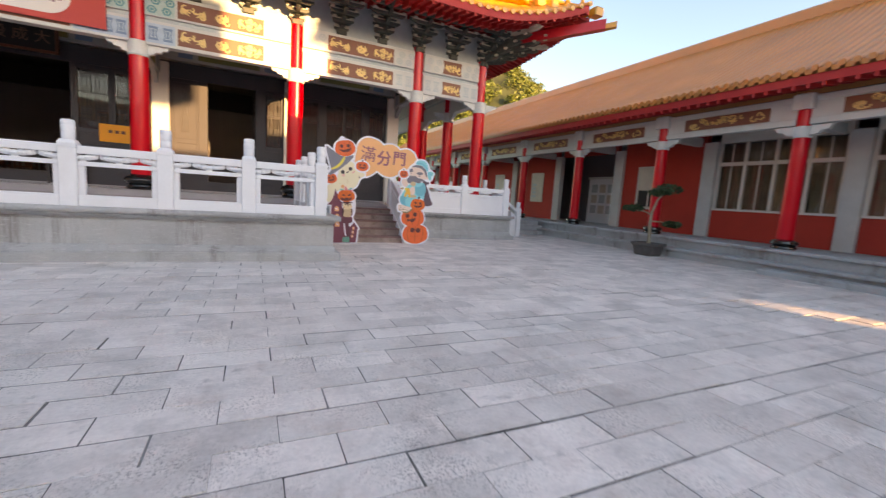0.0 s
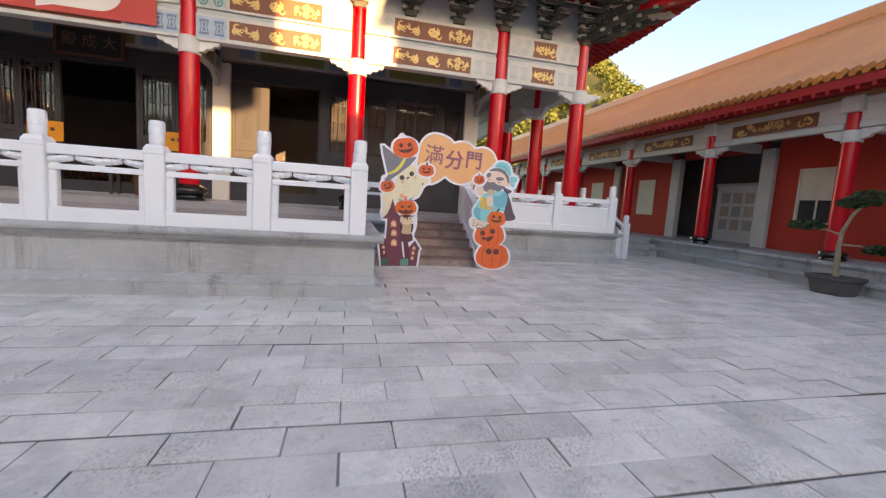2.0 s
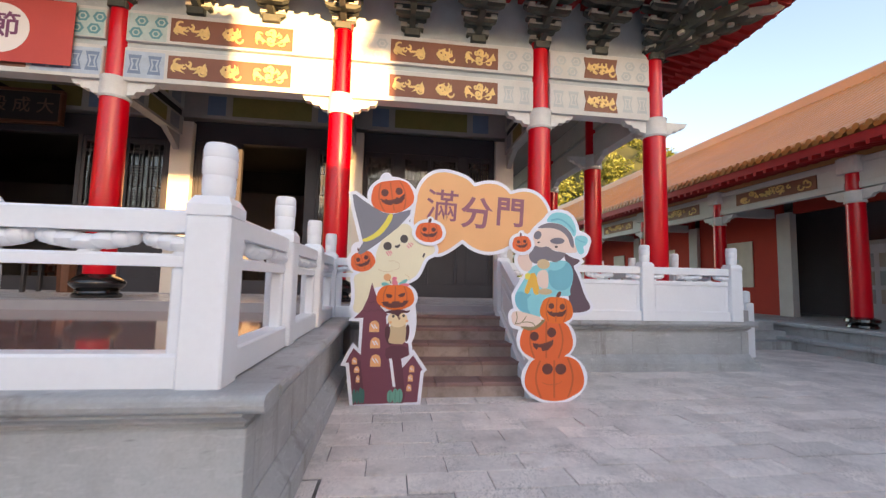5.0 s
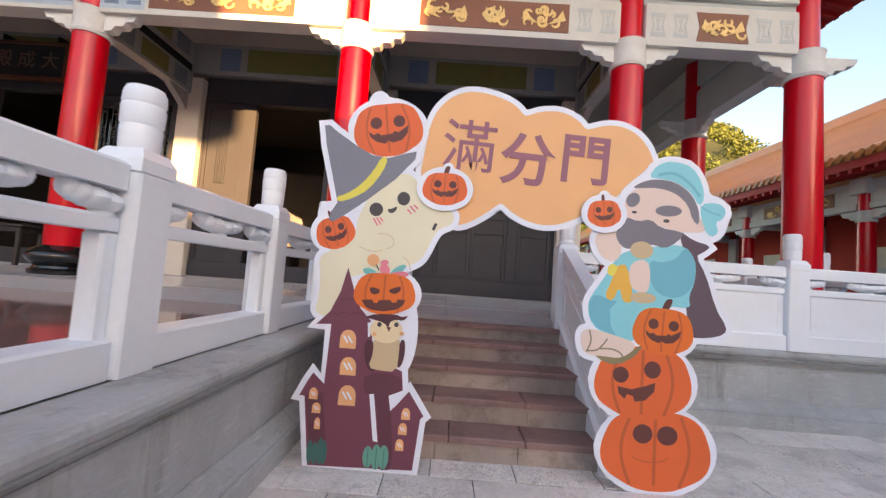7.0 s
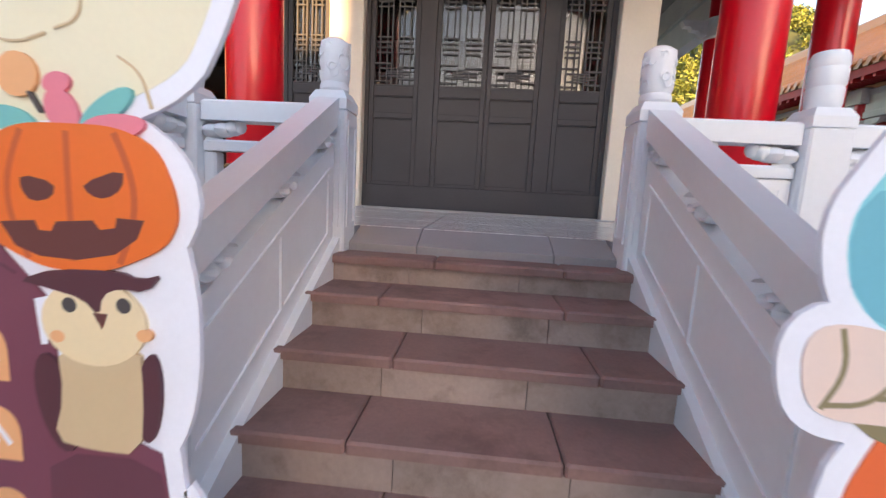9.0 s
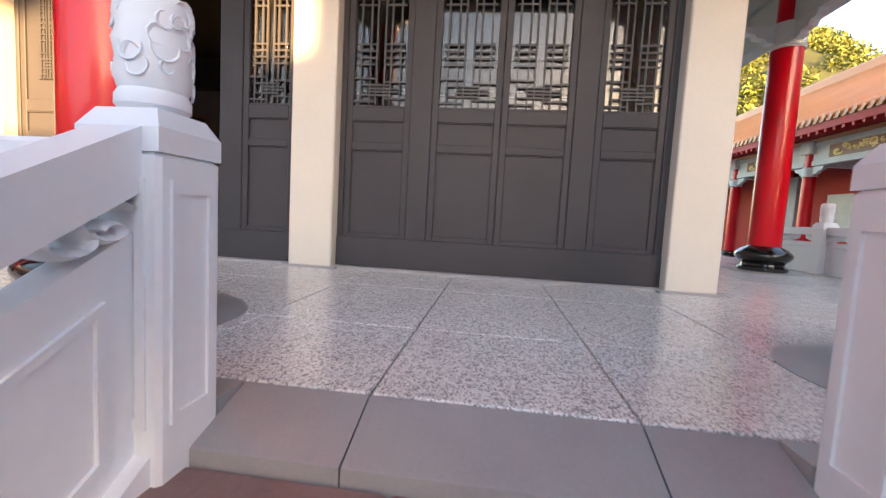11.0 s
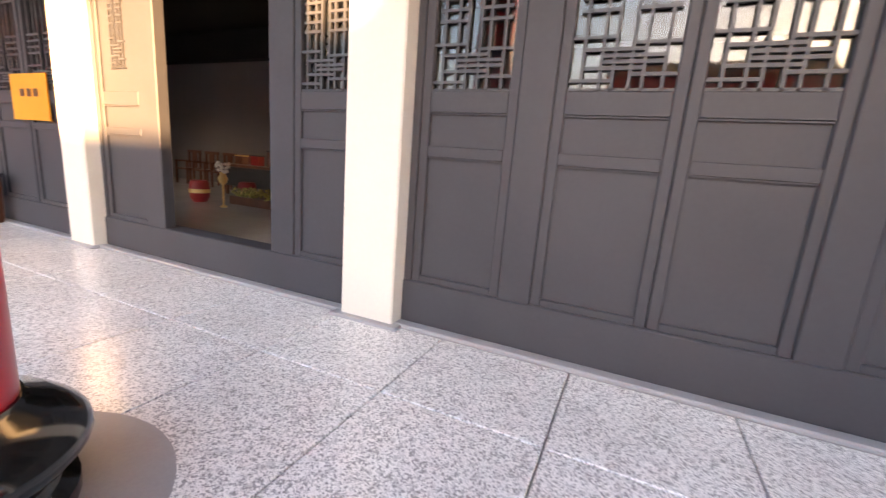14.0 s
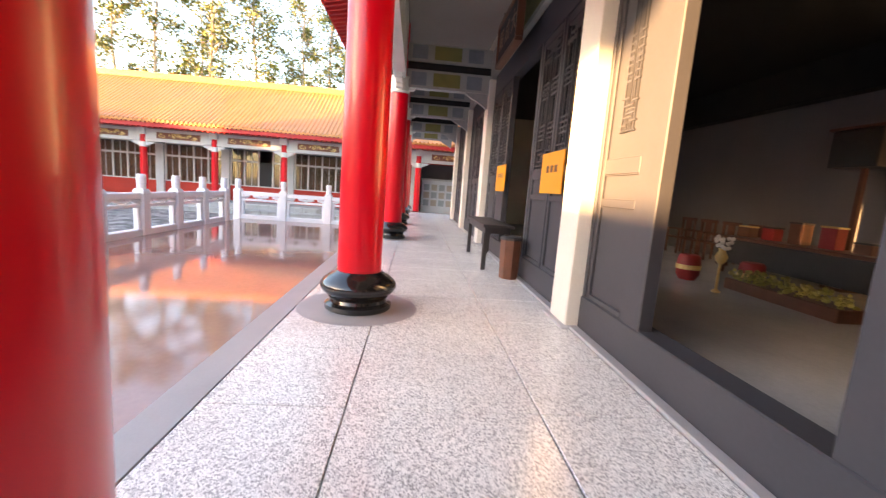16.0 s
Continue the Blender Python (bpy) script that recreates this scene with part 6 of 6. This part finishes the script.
shape("turret_wall", [(-2.2, 50.6), (11.0, 53.5), (15.4, 23.5), (15.6, 13.2), (5.3, 12.3)], K_BARKP)
shape("turret_roof", [(73.3, 58.6), (85.0, 41.9), (61.4, 40.5), (66.4, 50.1)], K_PURPLE)
shape("trunk_print", smooth_poly([(40.3, 70.1), (66.4, 70.6), (68.5, 58.2), (60.1, 56.1), (62.0, 37.8), (66.0, 3.2), (54.4, 2.1), (54.3, 23.5), (49.3, 53.8), (39.5, 54.9)], 1), K_BARKP)
shape("castle_gap", [(44.7, 54.7), (48.1, 55.0), (53.4, 21.4), (49.9, 22.1)], K_WHITE)
shape("castle_gap", [(58.8, 54.6), (72.1, 60.5), (66.3, 51.2), (60.8, 43.8)], K_WHITE)
shape("castle_gap", [(39.3, 105.6), (43.4, 106.6), (41.6, 95.5), (40.2, 95.4)], K_WHITE)
for cu, cv, ru, rv in ((25.9, 92.8, 5.9, 6.8), (27.6, 73.4, 5.8, 6.5), (28.7, 52.6, 6.2, 7.2), (4.2, 52.2, 3.1, 4.1), (7.2, 42.2, 3.1, 3.7), (8.8, 31.4, 2.1, 4.1), (72.2, 42.8, 3.1, 4.1), (70.7, 32.1, 3.1, 4.1), (69.3, 20.8, 3.0, 4.0)):
    shape("window_print", [(cu - ru, cv - rv)] + [(cu + ru, cv - rv)] + [(cu + ru * math.cos(math.pi * k / 10), cv + rv * math.sin(math.pi * k / 10)) for k in range(11)], K_WIN)
    for e in (-0.3, 0.25):
        stroke("window_glint", [(cu + ru * (e - 0.3), cv + rv * 0.35), (cu + ru * (e + 0.3), cv - rv * 0.4)], ru * 0.22, K_WHITE)
for a, b in ([(2.6, 19.6), (7.5, 3.0)], [(7.9, 18.4), (9.6, 2.5)], [(12.1, 21.8), (13.0, 2.8)], [(15.0, 20.0), (15.8, 3.0)]):
    shape("grass_print", ell((a[0] + b[0]) / 2, (a[1] + b[1]) / 2, 2.1, (a[1] - b[1]) / 2, 14), K_GRASS)
for a, b in ([(46.1, 18.4), (48.1, 3.2)], [(52.5, 20.0), (54.0, 2.4)], [(58.0, 19.8), (59.1, 2.9)]):
    shape("grass_print", ell((a[0] + b[0]) / 2, (a[1] + b[1]) / 2, 3.6, (a[1] - b[1]) / 2, 14), K_GRASSL)
    stroke("leaf_rib", [((a[0] + b[0]) / 2, a[1] - 2), ((a[0] + b[0]) / 2, b[1])], 0.5, K_GRASS)

# basket of sweets and the owl below it
for cu, cv, ru, rv, tilt, m in ((37.9, 142.6, 5.5, 2.7, -0.3, K_TEALP), (45.0, 140.4, 8.9, 2.1, 0, K_YEL), (58.4, 145.6, 6.8, 2.4, 0.6, K_TEALP), (59.7, 142.3, 6.8, 2.4, 0.1, K_PINK), (48.8, 144.9, 3.4, 4.7, 0.5, K_PINK), (48.0, 150.3, 3.0, 2.1, 0.2, K_PINK), (39.5, 151.7, 4.5, 4.4, 0, K_WIN)):
    shape("sweet_print", ell(cu, cv, ru, rv, 16, tilt=tilt), m)
stroke("stick_print", [(41.9, 148.4), (44.3, 144.5)], 0.8, K_DARK)
pumpkin(*basket, 0.0, K_PUMPL, 0.0, 0)
shape("eye_print", smooth_poly([(38.8, 132.0), (46.5, 130.6), (45.8, 127.4), (41.0, 126.3), (38.7, 128.9)], 1), K_FACE)
shape("eye_print", smooth_poly([(52.4, 130.7), (61.7, 134.2), (61.4, 130.1), (57.5, 127.7), (54.0, 128.4)], 1), K_FACE)
shape("mouth_print", [(33.4, 121.9), (41.3, 122.6), (42.2, 120.6), (45.0, 120.5), (46.2, 122.6), (54.4, 123.3), (55.9, 121.4), (59.3, 122.0), (59.8, 124.1), (65.7, 123.9), (64.0, 120.0), (59.1, 116.5), (50.6, 114.8), (42.0, 115.1), (36.6, 117.0)], K_FACE)
shape("owl_wing", ell(43.4, 82.3, 4.5, 11.6, 18, tilt=0.2), K_OWL)
shape("owl_wing", ell(65.2, 85.2, 2.7, 10.2, 18, tilt=-0.08), K_OWL)
shape("owl_body", smooth_poly([(44.3, 96.1), (63.4, 97.7), (64.1, 85.8), (62.9, 72.0), (51.2, 72.0), (42.1, 73.6), (45.3, 84.2)], 1), K_TAN)
shape("owl_head", ell(53.2, 101.3, 11.9, 9.5), K_PALEP)
shape("owl_brow", smooth_poly([(36.2, 109.5), (45.0, 112.6), (59.4, 113.1), (63.7, 111.4), (69.0, 112.9), (65.3, 108.8), (59.7, 109.4), (55.7, 107.7), (54.8, 102.8), (51.0, 106.6), (44.3, 108.1), (41.8, 108.6)], 1), K_OWL)
for c in ((48.0, 105.0, 1.7, 1.7), (60.4, 105.7, 1.7, 1.7)):
    shape("owl_eye", ell(*c, 14), K_DARK)
for c in ((44.8, 97.8, 1.7, 1.4), (64.7, 99.5, 1.7, 1.4)):
    shape("owl_cheek", ell(*c, 12), K_WIN)
shape("owl_beak", [(53.3, 103.7), (56.7, 103.6), (55.3, 100.1)], K_FACE)

# front board: robed figure on three pumpkins
layer[0] = 0
big, middle, small = (251.3, 31.0, 39.3, 28.2), (240.7, 77.9, 35.1, 26.3), (253.7, 115.2, 22.1, 17.1)
cape = smooth_poly([(262.5, 190.2), (273.2, 182.9), (287.1, 179.6), (280.8, 174.3), (275.7, 171.5), (283.3, 158.6), (291.2, 133.9), (299.4, 121.7), (297.8, 115.9), (286.7, 112.6), (272.7, 112.0), (268.3, 143.8), (273.1, 161.1), (265.8, 177.5)], 1)
robe = smooth_poly([(203.8, 141.9), (212.9, 156.2), (220.2, 170.4), (238.5, 174.6), (265.6, 180.2), (275.8, 169.8), (276.0, 152.9), (271.2, 141.3), (273.5, 132.4), (253.3, 134.1), (233.7, 103.7), (214.8, 108.8), (201.7, 116.2), (197.9, 131.2)], 2)
head = smooth_poly([(221.2, 201.2), (222.1, 212.2), (228.3, 219.6), (239.4, 229.3), (245.5, 238.0), (257.0, 241.6), (271.5, 237.9), (279.0, 226.2), (281.2, 214.5), (291.1, 212.2), (297.6, 206.6), (294.5, 197.5), (291.8, 189.1), (285.4, 185.2), (265.0, 180.2), (245.2, 174.2), (225.0, 173.6), (217.5, 183.2)], 1)
hand = smooth_poly([(200.9, 179.8), (206.5, 186.4), (216.6, 186.5), (221.7, 177.4), (220.9, 166.4), (214.1, 162.1), (205.2, 167.5)])
foot = smooth_poly([(194.1, 109.8), (199.9, 114.0), (216.4, 110.6), (237.7, 104.7), (225.1, 93.4), (212.5, 94.4), (200.7, 94.4), (195.7, 98.4)])
for pts in (cape, robe, head, hand, foot):
    shape("backing", grown(pts, RIM), K_WHITE, True)
for cu, cv, ru, rv in (big, middle, small):
    shape("backing", ell(cu, cv, ru + RIM, rv + RIM), K_WHITE, True)
shape("cape_print", cape, K_CAPE)
shape("robe_print", robe, K_BLUE)
shape("robe_lap", smooth_poly([(198.5, 131.9), (204.0, 139.2), (216.2, 134.4), (236.6, 132.7), (235.3, 119.0), (233.7, 104.3), (216.4, 109.6), (201.7, 116.2)], 1), K_BLUED)
shape("robe_fold", smooth_poly([(214.5, 134.6), (236.6, 132.7), (235.3, 119.0), (233.7, 104.3), (216.4, 110.3)], 1), K_BLUE)
shape("sleeve_print", smooth_poly([(242.4, 167.1), (251.0, 164.4), (262.5, 168.8), (267.8, 178.4), (275.1, 169.8), (276.0, 152.9), (268.5, 141.1), (255.2, 139.3), (245.7, 145.3), (242.3, 155.2)], 2), K_BLUED)
shape("bead_string", smooth_poly([(218.6, 161.1), (226.6, 161.8), (232.0, 135.0), (224.1, 133.3), (221.1, 146.0), (216.6, 133.7), (210.3, 137.3), (214.8, 147.9)], 1), K_BEAD)
shape("bead_string", smooth_poly([(212.5, 161.3), (219.9, 160.9), (217.2, 152.5), (211.7, 153.4)], 1), K_YEL)
shape("belly_print", smooth_poly([(229.1, 164.4), (242.4, 167.1), (243.4, 145.1), (238.3, 141.3), (230.0, 144.0), (227.2, 154.0)], 2), K_SKIN)
shape("belt_print", ell(238.5, 138.3, 9.4, 4.0), K_TAN)
shape("hand_print", hand, K_SKIN)
shape("head_print", smooth_poly([(222.2, 201.3), (222.8, 211.6), (230.0, 219.0), (248.2, 223.8), (267.2, 217.8), (276.1, 202.2), (285.0, 189.9), (265.1, 187.7), (243.8, 192.8), (227.1, 191.4)], 1), K_SKIN)
shape("cap_print", smooth_poly([(227.0, 218.8), (234.7, 224.2), (245.3, 227.0), (258.9, 225.7), (270.9, 218.1), (277.2, 205.6), (277.4, 193.8), (272.4, 197.8), (268.9, 209.1), (259.5, 217.2), (246.8, 220.3), (235.1, 219.4)], 1), K_BEARD)
shape("scarf_print", smooth_poly([(239.2, 227.9), (245.5, 238.0), (257.0, 241.6), (271.5, 237.9), (279.0, 226.2), (280.9, 214.1), (277.0, 208.4), (271.6, 218.2), (259.9, 225.8), (246.3, 227.5)], 1), K_BLUE)
shape("scarf_tail", smooth_poly([(277.2, 210.4), (291.1, 212.2), (297.2, 207.2), (294.4, 199.5), (289.2, 197.8), (291.8, 189.8), (286.0, 185.9), (280.1, 193.6)], 1), K_BLUE)
stroke("scarf_fold", [(278.3, 208.5), (285.0, 204.6), (292.8, 202.8)], 1.0, K_BLUED)
stroke("scarf_fold", [(246.1, 229.8), (257.7, 233.1), (270.0, 225.5), (277.4, 215.9)], 2.2, K_BLUED)
shape("beard_print", smooth_poly([(216.7, 185.5), (223.2, 197.3), (232.9, 194.0), (241.8, 196.7), (249.1, 190.5), (263.0, 188.9), (266.5, 187.1), (261.6, 180.6), (252.6, 175.1), (243.2, 178.4), (231.7, 174.8), (224.4, 172.8), (217.9, 178.4)], 1), K_BEARD)
shape("collar_print", ell(236.2, 173.1, 8.4, 6.4), K_TAN)
shape("brow_print", ell(228.4, 210.0, 4.7, 5.8, 16, tilt=-0.6), K_BEARD)
shape("brow_print", ell(254.8, 203.5, 9.7, 4.1, 18, tilt=0.05), K_BEARD)
for c in ((229.7, 200.9, 2.0, 1.0), (253.4, 195.9, 2.3, 1.4)):
    shape("eye_print", ell(*c, 12), K_DARK)
pumpkin(*big, 0.0, K_PUMP, 0.0, 0)
for c in ((241.8, 41.9, 7.0, 6.7), (259.2, 41.8, 7.3, 6.7)):
    shape("eye_print", ell(*c, 20), K_FACE)
stroke("mouth_print", [(235.0, 25.5), (239.8, 23.3), (248.3, 22.4), (256.5, 23.8), (260.3, 26.5)], 0.8, K_PUMPD)
pumpkin(*middle, 0.0, K_PUMP, 0.0, 0)
for c in ((224.6, 82.2, 5.7, 5.7), (247.1, 87.2, 6.0, 6.1)):
    shape("eye_print", ell(*c, 20), K_FACE)
shape("mouth_print", [(222.5, 74.0), (232.7, 72.5), (242.6, 75.4), (249.4, 78.3), (248.9, 71.9), (242.7, 65.3), (235.1, 63.9), (233.8, 67.8), (229.7, 68.8), (227.9, 65.3), (223.6, 69.0)], K_FACE)
shape("sole_print", smooth_poly([(197.1, 97.1), (204.7, 95.8), (212.2, 98.4), (220.3, 94.4), (233.9, 101.6), (240.4, 104.9), (234.3, 95.6), (221.4, 88.4), (210.5, 90.8), (204.7, 95.1)], 1), K_SOLE)
shape("foot_print", foot, K_SKIN)
for line in ([(200.7, 112.4), (202.7, 104.4), (199.2, 96.6)], [(199.8, 97.4), (207.2, 98.0), (211.8, 103.5), (213.9, 107.0)], [(208.8, 99.5), (217.2, 100.2), (223.4, 98.0), (225.7, 94.8)]):
    stroke("toe_mark", line, 1.1, K_SOLE)
pumpkin(*small, -0.05, K_PUMPL, 0.5)

# two small pumpkins on boards of their own, fixed in front
for c, tilt, stem in (((88.6, 208.3, 16.9, 12.4), 0.0, 0.3), ((206.9, 198.0, 12.5, 10.2), 0.1, -0.1)):
    plane[0], layer[0] = -0.042, 0
    cu, cv, ru, rv = c
    shape("backing", ell(cu, cv, ru + RIM, rv + RIM), K_WHITE, True)
    shape("backing", ell(cu + stem * ru * 0.3, cv + rv * 1.15, 4.5, 5.5), K_WHITE, True)
    pumpkin(cu, cv, ru, rv, tilt, K_PUMP, stem)
plane[0], layer[0] = -0.02, 0
bm = bmesh.new()
for x in (0.3, 2.6):
    slab_yz(bm, [(0.02, 0.0), (0.02, 1.3), (0.05, 1.3), (0.30, 0.0)], x, x + 0.03)
part("rear_strut", bm, K_WHITE, arch, "white board strut")

# ---- porch floor slabs ----
porch_floor = thing("porch_floor", "speckled pale granite floor slabs", "floor", (0, 0, 0), "", "structure")
slab_x = [-0.72 - 0.87 * 0 + 0.865 * k for k in range(-24, 12)]
rows_y = [(13.335, 14.155), (14.155, 15.31), (15.31, 16.10)]
meshes = {}
for ya, yb in rows_y:
    me = None
    for x in slab_x:
        if x < -20.4 or x > 8.0:
            continue
        if (ya, yb) not in meshes:
            bm = bmesh.new()
            cbox(bm, 0.005, 0.86, 0.005, yb - ya - 0.005, -0.06, 0.0, 0.004)
            ob = part("slab", bm, M_GRAN, porch_floor)
            ob.location = (x, ya, TF)
            meshes[(ya, yb)] = ob.data
        else:
            share("slab", meshes[(ya, yb)], (x, ya, TF), porch_floor)
me = None
for x in (5.35, 6.215, 7.08, 7.945):
    for k in range(7):
        y = 16.1 + 1.24 * k
        if me is None:
            bm = bmesh.new()
            cbox(bm, 0.003, 0.862, 0.003, 1.237, -0.06, 0.0, 0.004)
            ob = part("slab", bm, M_GRAN, porch_floor)
            ob.location = (x, y, TF)
            me = ob.data
        else:
            share("slab", me, (x, y, TF), porch_floor)

# ---- paving of the court ----
rnd = random.Random(21)
BW, BH = 0.63, 0.2925
variants = []
for k in range(4):
    bm = bmesh.new()
    e = 0.002 + 0.0017 * k
    cbox(bm, e, BW - e, e + 0.001, BH - e - 0.001, -0.05, 0.0, 0.002)
    variants.append(bm)
mvar = []
for bm in variants:
    me = bpy.data.meshes.new("paving_stone")
    bmesh.ops.recalc_face_normals(bm, faces=bm.faces)
    bm.to_mesh(me)
    bm.free()
    me.materials.append(M_PAVE)
    mvar.append(me)
V, F = [], []
count = 0
base_v = [[tuple(v.co) for v in me.vertices] for me in mvar]
base_f = [[tuple(p.vertices) for p in me.polygons] for me in mvar]
for j in range(-20, 53):
    y = 4.21 + BH * (j - 14)
    for i in range(-19, 20):
        x = 0.17 + BW * i + (0.31 if j % 2 else 0.0)
        if x > 11.9 or (y > 8.6 and x + BW < 1.3) or y > 15.3 or (y > 12.9 and x < 8.6):
            continue
        q = rnd.randrange(4)
        if x + y > 10.35:
            x, y = x + 0.014, y + 0.013
        x, y = x + rnd.uniform(-0.003, 0.003), y + rnd.uniform(-0.0025, 0.0025)
        dz = rnd.uniform(-0.002, 0.005) + (0.008 if x + y > 10.38 else 0.0)
        if -1.3 < x < 3.9 and 1.2 < y < 9.6 and count < 300:
            share("paving_stone", mvar[q], (x, y, dz), ground)
            count += 1
        else:
            k = len(V)
            V += [(x + a, y + b, dz + c) for a, b, c in base_v[q]]
            F += [tuple(k + w for w in f) for f in base_f[q]]
tagged(pydata("paving_field", V, F, M_PAVE, ground, "grey paving stones in running bond"), kind="stuff")
